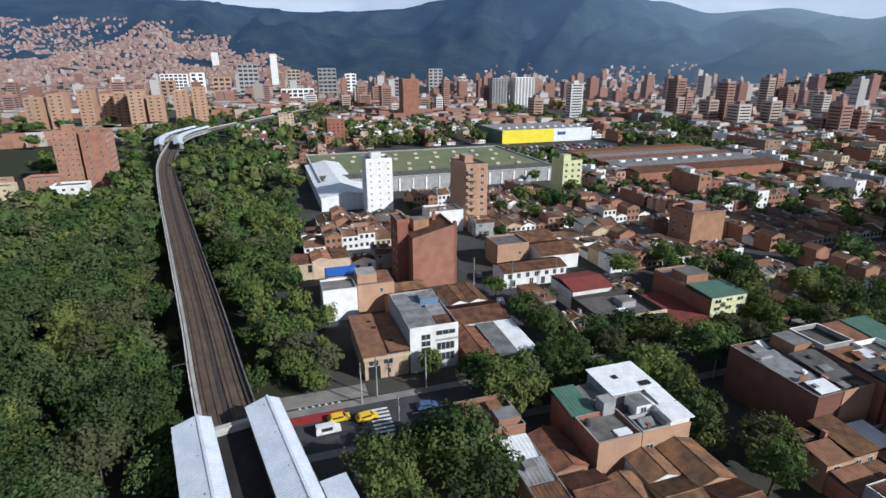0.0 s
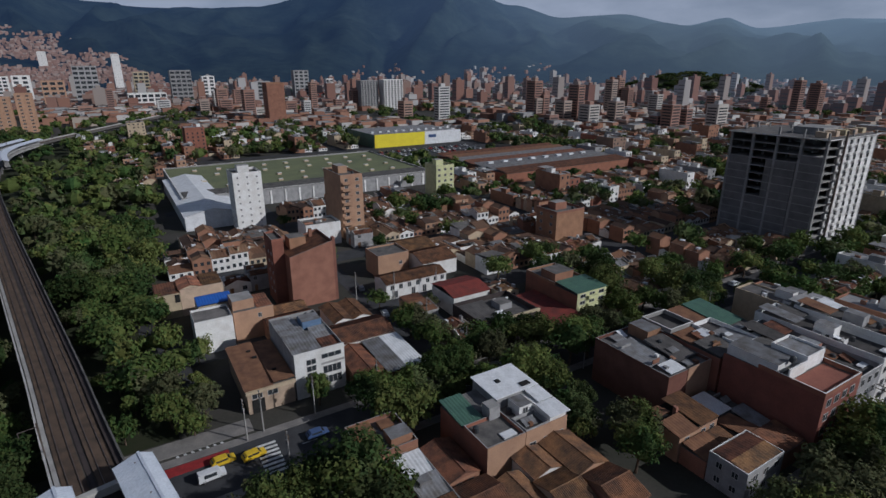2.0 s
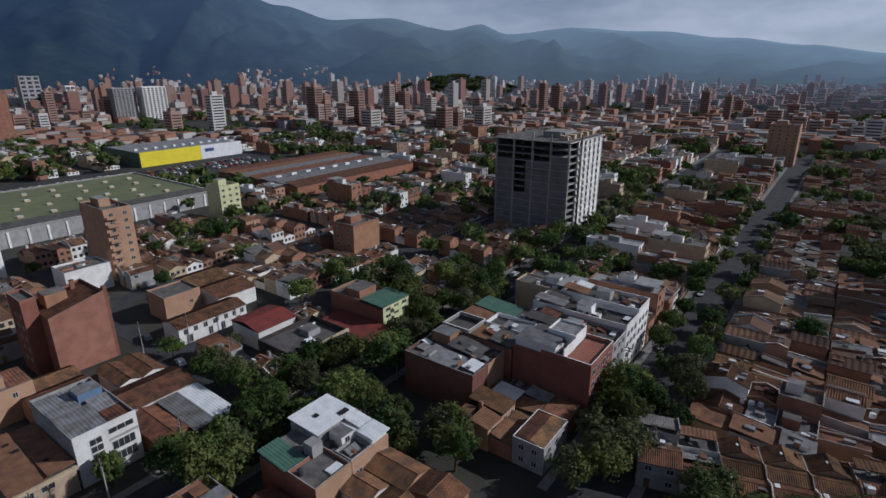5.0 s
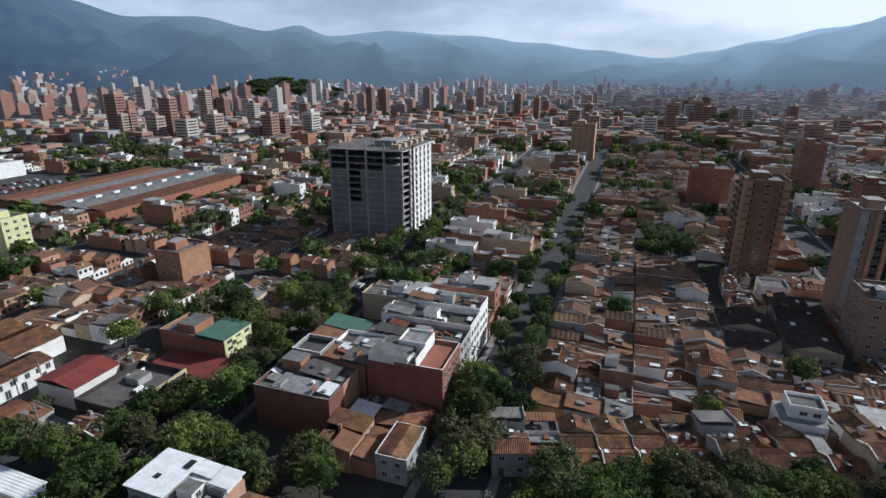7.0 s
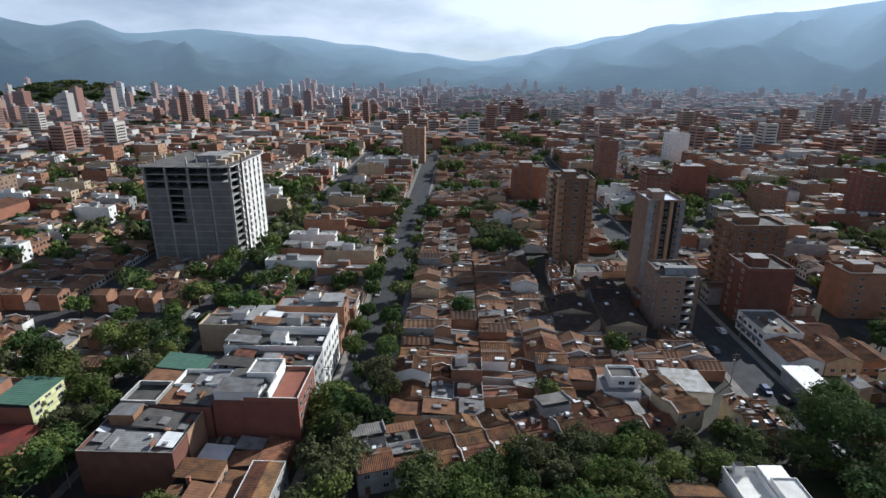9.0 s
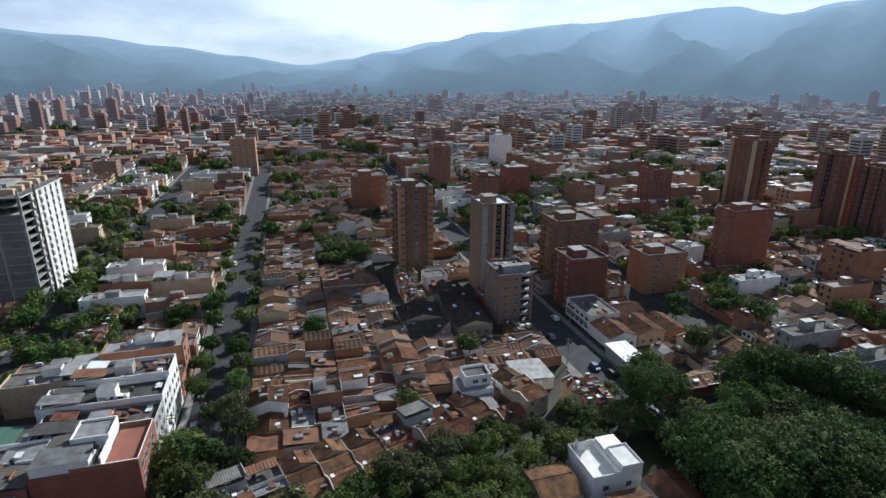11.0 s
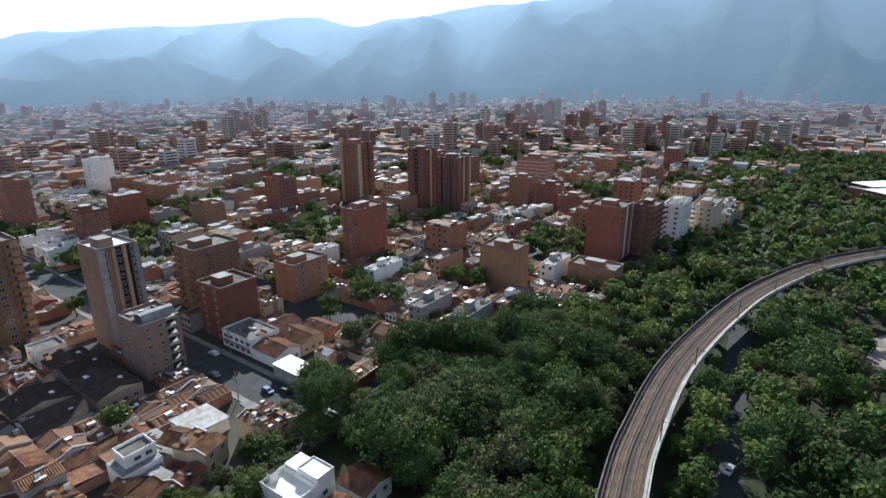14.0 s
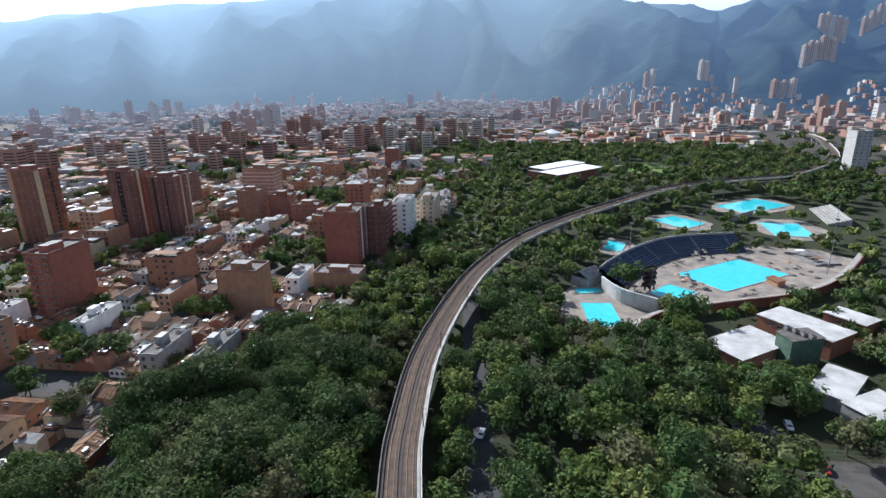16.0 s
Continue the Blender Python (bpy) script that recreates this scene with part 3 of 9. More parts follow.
def tile_roof(sh, x0, y0, x1, y1, z, rise, mat="tile", ridge_x=True, over=0.45, rib=0.36):
    """A gabled roof whose ribs run down the slope, with a thickness at the eaves."""
    x0, y0, x1, y1 = x0 - over * 0.4, y0 - over, x1 + over * 0.4, y1 + over
    if not ridge_x:
        x0, y0, x1, y1 = x0 - over * 0.6, y0 + over * 0.6, x1 + over * 0.6, y1 - over * 0.6
    a0, a1, b0, b1 = (x0, x1, y0, y1) if ridge_x else (y0, y1, x0, x1)
    mid = (b0 + b1) / 2

    def pt(a, b, h):
        return (a, b, h) if ridge_x else (b, a, h)

    n, ridge = max(2, round((a1 - a0) / rib)), min(0.12, rib * 0.3)
    for i in range(n):
        s0, s1 = a0 + (a1 - a0) * i / n, a0 + (a1 - a0) * (i + 1) / n
        sm = (s0 + s1) / 2
        for e, flip in ((b0, 1), (b1, -1)):
            for p, q, hp, hq in ((s0, sm, 0, ridge), (sm, s1, ridge, 0)):
                q4 = [pt(p, e, z + hp), pt(q, e, z + hq), pt(q, mid, z + rise + hq), pt(p, mid, z + rise + hp)]
                sh.quad(q4, mat)
    t = 0.14
    for e in (b0, b1):
        sh.quad([pt(a0, e, z), pt(a1, e, z), pt(a1, e, z - t), pt(a0, e, z - t)], mat)
    for a in (a0, a1):
        sh.quad([pt(a, b0, z), pt(a, mid, z + rise), pt(a, mid, z + rise - t), pt(a, b0, z - t)], mat)
        sh.quad([pt(a, b1, z), pt(a, mid, z + rise), pt(a, mid, z + rise - t), pt(a, b1, z - t)], mat)
    r = 0.14
    c = [pt(a0, mid - r, z + rise + 0.02), pt(a1, mid - r, z + rise + 0.02), pt(a1, mid, z + rise + 0.17), pt(a0, mid, z + rise + 0.17)]
    sh.quad(c, mat)
    c = [pt(a0, mid + r, z + rise + 0.02), pt(a1, mid + r, z + rise + 0.02), pt(a1, mid, z + rise + 0.17), pt(a0, mid, z + rise + 0.17)]
    sh.quad(c, mat)


def gable_walls(sh, x0, y0, x1, y1, z, rise, mat, ridge_x=True):
    if ridge_x:
        m = (y0 + y1) / 2
        for x in (x0, x1):
            sh.quad([(x, y0, z), (x, y1, z), (x, m, z + rise - 0.05)], mat)
    else:
        m = (x0 + x1) / 2
        for y in (y0, y1):
            sh.quad([(x0, y, z), (x1, y, z), (m, y, z + rise - 0.05)], mat)


def facade(root, w, d, h, storeys, r, sides=("front", "back"), win=1.3):
    """Windows and a door on the faces of a house."""
    for side in sides:
        span = w if side in ("front", "back") else d
        n = max(1, int(span / 2.9))
        for s in range(storeys):
            z = h * s / storeys + 1.65
            for i in range(n):
                a = -span / 2 + (i + 0.5) * span / n
                if s == 0 and side == "front" and i == 0:
                    sh = Shape()
                    sh.box(-0.55, -0.06, 0, 0.55, 0, 2.1, "door")
                    part("door", sh, root, at=pose(a, -d / 2, 0))
                    continue
                if r.random() < 0.15:
                    continue
                m = {"front": pose(a, -d / 2, z), "back": pose(a, d / 2, z, 0, 0, 180), "left": pose(-w / 2, a, z, 0, 0, -90), "right": pose(w / 2, a, z, 0, 0, 90)}[side]
                part("window", window_mesh(win, 1.25), root, at=m)


M["door"] = material("door_paint", (0.20, 0.12, 0.07), 0.7, (0.14, 0.08, 0.05), 1, 5, 0.0, by_object=0.4)
M["tank"] = material("water_tank", (0.05, 0.055, 0.06), 0.6, (0.03, 0.03, 0.03), 1, 4, 0.0)


def tank_mesh():
    if "tank" not in WINDOW:
        sh = Shape()
        sh.tube((0, 0, 0), (0, 0, 1.0), 0.62, 0.55, "tank", 10)
        sh.tube((0, 0, 1.0), (0, 0, 1.18), 0.55, 0.2, "tank", 10)
        WINDOW["tank"] = sh.mesh("water_tank")
    return WINDOW["tank"]


def party_wall(sh, x0, x1, y0, y1, line, mat, r):
    """Upstands between neighbouring roofs, with a pale coping; line: (share of the depth, height)."""
    for x in (x0, x1):
        if r.random() < 0.45:
            continue
        up, t = r.uniform(0.22, 0.6), 0.11
        top = r.choice(("white", "concrete", "slab", "concrete", mat))
        for (a, p), (b, q) in zip(line, line[1:]):
            ya, yb = y0 + (y1 - y0) * a, y0 + (y1 - y0) * b
            for e in (-t, t):
                sh.quad([(x + e, ya, p - 0.6), (x + e, yb, q - 0.6), (x + e, yb, q + up), (x + e, ya, p + up)], mat)
            sh.quad([(x - t, ya, p + up), (x + t, ya, p + up), (x + t, yb, q + up), (x - t, yb, q + up)], top)
        for y, p in ((y0, line[0][1]), (y1, line[-1][1])):
            sh.quad([(x - t, y, p - 0.6), (x + t, y, p - 0.6), (x + t, y, p + up), (x - t, y, p + up)], mat)


def odds(sh, x0, y0, x1, y1, z, r, n):
    """Small things that stand about on a roof: boxes, vents, tanks, loose sheets, a washing place."""
    for _ in range(r.randrange(n // 2, n + 1)):
        x, y, c = r.uniform(x0, x1 - 0.8), r.uniform(y0, y1 - 0.8), r.random()
        if c < 0.2:
            sh.tube((x, y, z - 0.4), (x, y, z + 0.9), 0.5, 0.44, r.choice(("tank", "tank", "sheet_white")), 8)
        elif c < 0.55:
            a, b = r.uniform(0.7, 2.2), r.uniform(0.7, 2.0)
            sh.box(x, y, z + 0.25, min(x + a, x1), min(y + b, y1), z + 0.32, r.choice(("sheet_white", "metal", "rust", "tile", "metal")), bottom=True)
        else:
            a, b = r.uniform(0.5, 1.3), r.uniform(0.5, 1.3)
            sh.box(x, y, z - 0.6, x + a, y + b, z + r.uniform(0.4, 1.3), r.choice(("white", "grey", "brick", "concrete", "cream", "white")), r.choice(("metal", "slab", "sheet_white")))


def lot_pieces(w, d, storeys, wall, r, rib=0.38, first=None):
    """A row house as it fills its narrow plot: several roofs, yards and terraces from the street to the back."""
    out, odd = [], Shape()
    cuts = [-d / 2, -d / 2 + d * r.uniform(0.34, 0.46), -d / 2 + d * r.uniform(0.62, 0.74), d / 2]
    for k in range(3):
        y0, y1 = cuts[k], cuts[k + 1]
        n = y1 - y0
        st = storeys if k == 0 else max(1, storeys - (r.random() < 0.5))
        h = 2.75 * st + r.uniform(-0.2, 0.5)
        kind = r.choice((("tile", "tile_y", "tile", "tile", "tile_y", "mono"), ("tile_y", "patio", "tile", "mono", "patio", "tile"), ("mono", "patio", "tile_y", "tile", "patio", "flat"))[k])
        if first and k == 0:
            kind = first
        skin = wall if k == 0 or r.random() < 0.5 else r.choice(("brick", "white", "grey", "cream", "brick", "brick_tan", "brick"))
        x0, x1 = -w / 2, w / 2
        sh = Shape()
        if kind == "patio":
            wide = w * r.uniform(0.42, 0.6)
            left = r.random() < 0.5
            yard = Shape()
            a, b = (x0 + wide, x1) if left else (x0, x1 - wide)
            yard.box(a, y0 + 0.01, 0, b, y1 - 0.01, 0.1, "paving")
            out.append(("yard", yard))
            edge = Shape()
            c = b - 0.15 if left else a
            edge.box(c, y0, 0, c + 0.15, y1, 2.6, "brick", "concrete")
            out.append(("yard_wall", edge))
            if left:
                x1 = x0 + wide
            else:
                x0 = x1 - wide
            h = min(h, 3.2)
        sh.box(x0, y0 + (0.02 if k else 0), 0, x1, y1, h, skin, "slab")
        if kind == "tile":
            rise = n * 0.5 * r.uniform(0.34, 0.44)
            gable_walls(sh, x0, y0 + (0.02 if k else 0), x1, y1, h, rise, skin)
            party_wall(sh, x0, x1, y0, y1, [(0, h + 0.1), (0.5, h + rise + 0.12), (1, h + 0.1)], skin, r)
            out.append(("wall", sh))
            rf = Shape()
            tile_roof(rf, x0, y0 + 0.3, x1, y1 - 0.3, h + 0.04, rise, "tile", True, 0.4, rib)
            out.append(("roof", rf))
        elif kind == "tile_y":
            rise = w * 0.5 * r.uniform(0.34, 0.42)
            gable_walls(sh, x0, y0 + (0.02 if k else 0), x1, y1, h, rise, skin, False)
            party_wall(sh, x0, x1, y0, y1, [(0, h), (1, h)], skin, r)
            out.append(("wall", sh))
            rf = Shape()
            tile_roof(rf, x0 + 0.25, y0, x1 - 0.25, y1, h + 0.04, rise, "tile", False, 0.3, rib)
            out.append(("roof", rf))
        elif kind == "flat":
            out.append(("wall", sh))
            pr = Shape()
            pr.ring(x0, y0 + 0.02, x1, y1, 0.16, h, h + r.choice((0.4, 0.9, 1.0)), skin, "concrete")
            out.append(("parapet", pr))
            odds(odd, x0 + 0.4, y0 + 0.5, x1 - 0.4, y1 - 0.4, h, r, 5)
            if r.random() < 0.55 and n > 4:
                hut = Shape()
                hx = r.uniform(x0 + 0.3, x1 - 2.8)
                hut.box(hx, y0 + 0.8, h, hx + 2.4, y0 + 3.4, h + 2.3, r.choice((skin, "white", "brick")), r.choice(("metal", "slab")))
                out.append(("roof_hut", hut))
            else:
                bit = Shape()
                bit.sheet(x0 + 0.3, y0 + n * 0.45, x1 - 0.3, y1 - 0.3, h + 1.9, h + 2.2, r.choice(("metal", "tile", "rust")), 0.8)
                out.append(("terrace_roof", bit))
        else:
            out.append(("wall", sh))
            rf = Shape()
            up = r.uniform(0.5, 1.0)
            mat = r.choice(("tile", "tile", "metal", "rust", "slab", "tile", "metal"))
            lo, hi = (h + 0.15, h + 0.15 + up) if r.random() < 0.5 else (h + 0.15 + up, h + 0.15)
            rf.sheet(x0 - 0.05, y0 + 0.05, x1 + 0.05, y1 + 0.1, lo, hi, mat, max(rib, 0.5))
            party_wall(sh, x0, x1, y0, y1, [(0, lo), (1, hi)], skin, r)
            out.append(("roof", rf))
        if r.random() < 0.3:
            sky = Shape()
            sx = r.uniform(x0 + 0.4, x1 - 1.8)
            top = h + (n * 0.17 if kind == "tile" else 1.0 if kind == "tile_y" else 0.9)
            sky.box(sx, y0 + n * 0.3, h, sx + r.uniform(0.9, 1.6), y0 + n * 0.3 + 1.5, top + 0.35, r.choice(("sheet_white", "metal", "rust", "grey", "concrete")))
            out.append(("skylight", sky))
        if kind in ("tile", "tile_y", "mono") and r.random() < 0.7:
            top = h + (0.7 if kind == "tile" else 0.6)
            odds(odd, x0 + 0.4, y0 + 0.4, x1 - 0.4, y1 - 0.4, top, r, 2)
            if rib < 0.5:
                odds(odd, x0 + 0.4, y0 + 0.4, x1 - 0.4, y1 - 0.4, top, random.Random(len(out) * 7 + int(n * 50)), 2)
    if odd.f:
        out.append(("roof_clutter", odd))
    return out


def tile_house(w, d, storeys, wall, r, first=None):
    root = new("house")
    for name, sh in lot_pieces(w, d, storeys, wall, r, first=first):
        ob = part(name, sh, root)
        if name == "roof_clutter":
            tagged(ob, kind="stuff")
    facade(root, w, d, 2.8 * storeys, storeys, r, ("front",))
    return root


def flat_house(w, d, storeys, wall, r, detail=True, roof="slab"):
    h = 2.85 * storeys
    root = new("house")
    sh = Shape()
    sh.box(-w / 2, -d / 2, 0, w / 2, d / 2, h, wall, roof)
    p, t = r.choice((0.5, 0.9, 0.9, 1.1)), 0.18
    part("wall", sh, root)
    sh = Shape()
    sh.ring(-w / 2, -d / 2, w / 2, d / 2, t, h, h + p, wall, "concrete")
    part("parapet", sh, root)
    # stair hut, partial sheet roof, tank
    hw, hd = min(3.0, w * 0.4), 3.2
    x, y = r.uniform(-w / 2 + 0.3, w / 2 - hw - 0.3), r.uniform(-d / 2 + 1, d / 2 - hd - 1)
    sh = Shape()
    sh.box(x, y, h, x + hw, y + hd, h + 2.5, r.choice((wall, "grey", "white", "brick")))
    hut = part("stair_hut", sh, root)
    sh = Shape()
    sh.box(x - 0.15, y - 0.15, h + 2.5, x + hw + 0.15, y + hd + 0.15, h + 2.64, r.choice(("concrete", "metal", "slab")), bottom=True)
    part("hut_roof", sh, hut)
    if r.random() < 0.75:
        sh = Shape()
        mat = r.choice(("metal", "tile", "sheet_white", "metal", "tile"))
        b0, b1 = (y + hd + 0.4, d / 2 - 0.3) if d / 2 - y - hd > y + d / 2 else (-d / 2 + 0.3, y - 0.4)
        if b1 - b0 > 2:
            z0, z1 = h + 2.0, h + 2.6
            sh.sheet(-w / 2 + 0.1, b0, w / 2 - 0.1, b1, z0, z1, mat)
            post = Shape()
            post.box(-0.08, -0.08, 0, 0.08, 0.08, 1.0, "concrete")
            me = post.mesh("post")
            for cx in (-w / 2 + 0.35, w / 2 - 0.35):
                for cy, cz in ((b0 + 0.2, z0), (b1 - 0.2, z1)):
                    part("post", me, root, at=pose(cx, cy, h) @ Matrix.Diagonal((1, 1, cz - h - 0.05, 1)))
            part("terrace_roof", sh, root)
    if r.random() < 0.7:
        part("water_tank", tank_mesh(), root, at=pose(x + hw / 2, y + hd / 2, h + 2.64))
    if detail:
        facade(root, w, d, h, storeys, r, ("front", "back") if r.random() < 0.3 else ("front",), r.choice((1.2, 1.6)))
    return root


def simple_house(w, d, storeys, wall, r, roof):
    """A house seen from some way off: walls with openings and its roof, as one shape."""
    h = 2.85 * storeys
    sh = Shape()
    flat = roof in ("slab", "metal", "sheet_white", "grey")
    sh.box(-w / 2, -d / 2, 0, w / 2, d / 2, h, wall, "slab")
    n = max(2, int(w / 3))
    for s in range(storeys):
        for i in range(n):
            a = -w / 2 + (i + 0.5) * w / n
            for y0, y1 in ((-d / 2 - 0.05, -d / 2), (d / 2, d / 2 + 0.05)):
                if r.random() < 0.8:
                    sh.box(a - 0.6, y0, s * 2.85 + 1.0, a + 0.6, y1, s * 2.85 + 2.3, "glass", bottom=True)
    if flat:
        sh.ring(-w / 2, -d / 2, w / 2, d / 2, 0.2, h, h + 0.55, wall)
        odds(sh, -w / 2 + 0.4, -d / 2 + 0.6, w / 2 - 0.4, d / 2 - 0.6, h + 0.3, r, 6)
        sh.box(-w / 2 + 0.3, -d / 2 + 0.3, h + 0.004, w / 2 - 0.3, d / 2 - 0.3, h + 0.12, roof)
        x = r.uniform(-w / 2 + 0.5, w / 2 - 3)
        sh.box(x, -1.4, h + 0.12, x + 2.6, 1.8, h + 2.5, r.choice((wall, "white", "grey")), "metal")
        if r.random() < 0.7:
            k = r.choice((-1, 1))
            sh.box(-w / 2 + 0.4, min(k * 2.2, k * (d / 2 - 0.4)), h + 1.9, w / 2 - 0.4, max(k * 2.2, k * (d / 2 - 0.4)), h + 2.05, r.choice(("metal", "grey", "tile_far", "rust")), bottom=True)
    else:
        rise = d * 0.16
        gable_walls(sh, -w / 2, -d / 2, w / 2, d / 2, h, rise, wall)
        tile_roof(sh, -w / 2, -d / 2, w / 2, d / 2, h, rise, "tile_far", rib=1.3)
        if r.random() < 0.6:
            x = r.uniform(-w / 2 + 0.5, w / 2 - 3)
            sh.box(x, -d / 2 + 1, h + 0.3, x + 2.4, -d / 2 + 3.6, h + 1.3, r.choice(("grey", "metal", "white")))
    return sh


def tint(m, colours, scale):
    """Lets the colour of a surface change from one house or tree to the next over the ground."""
    nt = m.node_tree
    n, l = nt.nodes.new, nt.links.new
    geo, vor, sep, ramp = n("ShaderNodeNewGeometry"), n("ShaderNodeTexVoronoi"), n("ShaderNodeSeparateColor"), n("ShaderNodeValToRGB")
    vor.inputs["Scale"].default_value = scale
    flat = n("ShaderNodeVectorMath")
    flat.operation = "MULTIPLY"
    flat.inputs[1].default_value = (1, 1, 0)
    l(geo.outputs["Position"], flat.inputs[0])
    l(flat.outputs["Vector"], vor.inputs["Vector"])
    l(vor.outputs["Color"], sep.inputs["Color"])
    els = ramp.color_ramp.elements
    while len(els) < len(colours):
        els.new(0.5)
    for i, c in enumerate(colours):
        els[i].position, els[i].color = 0.15 + 0.7 * i / (len(colours) - 1), (*c, 1)
    l(sep.outputs["Red"], ramp.inputs["Fac"])
    hsv = [k for k in nt.nodes if k.type == "HUE_SAT"][0]
    l(ramp.outputs["Color"], hsv.inputs["Color"])
    return m


def by_place(name, colours, scale=0.11):
    return tint(material(name, colours[0], 0.9, colours[1], 0.6, 5, 0.2), colours, scale)


tint(M["leaf_dark"], [(0.042, 0.07, 0.024), (0.066, 0.102, 0.031), (0.05, 0.084, 0.026), (0.082, 0.105, 0.04)], 0.095)
tint(M["leaf"], [(0.042, 0.07, 0.021), (0.088, 0.122, 0.031), (0.135, 0.155, 0.045), (0.058, 0.098, 0.025), (0.102, 0.108, 0.05)], 0.095)
M["tile_far"] = by_place("clay_tiles_various", [(0.08, 0.052, 0.04), (0.19, 0.098, 0.056), (0.12, 0.073, 0.05), (0.23, 0.135, 0.08)])


WALLS = ["brick", "white", "cream", "brick", "brick_red", "white", "brick", "grey", "brick_tan", "cream", "brick_tan"]
SPEC, FAR_SHAPES = {}, {}
WALL_NAMES = {"brick": "orange brick", "white": "white plaster", "cream": "cream plaster", "grey": "grey render", "brick_red": "red brick", "brick_tan": "tan brick"}
STOREY_NAMES = {1: "one-storey", 2: "two-storey", 3: "three-storey", 4: "four-storey"}


def library(kind, index, place):
    """Places variant number index of a kind of house, building it the first time."""
    key = (kind, index)
    if key not in SPEC:
        r = random.Random(index * 17 + len(kind))
        w = (5.8, 6.6, 7.6, 6.2)[index % 4]
        wall = WALLS[(index * 5 + len(kind)) % len(WALLS)]
        if kind == "tile":
            st = 1 + (index % 4 == 1)
            ob = tile_house(w, 18, st, wall, r)
            label = f"{STOREY_NAMES[st]} {WALL_NAMES[wall]} row house with clay tile roof"
        elif kind == "town":
            st, wall = 1 + (index % 4 == 3), ("white", "cream", "white", "brick_tan", "white", "brick")[index % 6]
            ob = tile_house(w, 18, st, wall, r)
            label = f"{STOREY_NAMES[st]} {WALL_NAMES[wall]} town house under brown tile roofs"
        elif kind == "front_row":
            st = 1 + (index % 4 == 0)
            ob = tile_house(7.5, 15.0, st, wall, r, "tile")
            label = f"{STOREY_NAMES[st]} {WALL_NAMES[wall]} house with broad ribbed tile roof"
        elif kind == "small":
            st = 1 + index % 2
            ob = tile_house(7.0, 9.0, st, wall, r)
            label = f"small {STOREY_NAMES[st]} {WALL_NAMES[wall]} house among the others"
        else:
            st = 2 + index % 2
            ob = flat_house(w, 17, st, wall, r)
            label = f"{STOREY_NAMES[st]} {WALL_NAMES[wall]} house with flat roof terrace"
        tagged(ob, label, "house", "houses of the neighbourhood")
        ob.matrix_basis = place
        SPEC[key] = ob
        return ob
    return copy_thing(SPEC[key], place)


def far_shape(kind, index):
    key = (kind, index)
    if key not in FAR_SHAPES:
        r = random.Random(index * 31 + len(kind))
        w = (5.8, 6.6, 7.6, 6.2)[index % 4]
        wall = WALLS[(index * 7 + len(kind)) % len(WALLS)]
        if kind == "town":
            wall = ("white", "cream", "brick", "white", "brick_tan", "white", "brick")[index % 7]
        st = 1 + (index % 4 == 1) if kind == "tile" else 1 + (index % 5 > 2) if kind == "town" else 2 + (index % 5 > 1) + (index % 7 == 0)
        if kind in ("tile", "town"):
            sh = Shape()
            for _, p in lot_pieces(w, 17, st, wall, r, 1.1):
                sh.join(p, Matrix())
            for i in range(3):
                a = -w / 2 + (i + 0.5) * w / 3
                for f in range(st):
                    sh.box(a - 0.55, -8.56, 1.0 + 2.75 * f, a + 0.55, -8.5, 2.2 + 2.75 * f, "glass", bottom=True)
            sh.slots = ["tile_far" if q == "tile" else q for q in sh.slots]
            FAR_SHAPES[key] = sh
            return sh
        FAR_SHAPES[key] = simple_house(w, 15, st, wall, r, "tile" if kind == "tile" else ("slab", "metal", "slab", "slab", "grey")[index % 5])
    return FAR_SHAPES[key]


TAKEN = []  # (u0, v0, u1, v1) of ground that other things stand on


def free(u0, v0, u1, v1):
    return all(u1 <= a or u0 >= c or v1 <= b or v0 >= d for a, b, c, d in TAKEN)


def take(u0, v0, u1, v1):
    TAKEN.append((u0, v0, u1, v1))

# ---- the houses nearest to the station, one by one ----


def thing(name, label, category, u, v, turn=0, z=0):
    root = tagged(new(name), label, category)
    root.matrix_basis = on_grid(u, v, turn, z)
    return root


def pbox(root, name, x0, y0, z0, x1, y1, z1, mat, top=None, label="", bottom=False):
    sh = Shape()
    sh.box(x0, y0, z0, x1, y1, z1, mat, top, bottom)
    return part(name, sh, root, label)


def pring(root, x0, y0, x1, y1, z, h, mat, t=0.2, top="concrete", name="parapet"):
    sh = Shape()
    sh.ring(x0, y0, x1, y1, t, z, z + h, mat, top)
    return part(name, sh, root)


def psheet(root, x0, y0, x1, y1, z0, z1, mat, name="roof", label="", along_y=True, rib=0.7):
    sh = Shape()
    sh.sheet(x0, y0, x1, y1, z0, z1, mat, rib, along_y=along_y)
    return part(name, sh, root, label)


def ptile(root, x0, y0, x1, y1, z, rise, ridge_x=True, mat="tile", name="roof", label="weathered clay tile roof", wall=None):
    if wall:
        for sgn in (0, 1):
            sh = Shape()
            if ridge_x:
                x = (x0, x1)[sgn]
                sh.quad([(x, y0, z), (x, y1, z), (x, (y0 + y1) / 2, z + rise - 0.06)], wall)
            else:
                y = (y0, y1)[sgn]
                sh.quad([(x0, y, z), (x1, y, z), ((x0 + x1) / 2, y, z + rise - 0.06)], wall)
            part("gable", sh, root)
    sh = Shape()
    tile_roof(sh, x0, y0, x1, y1, z, rise, mat, ridge_x, over=0.35)
    return part(name, sh, root, label)


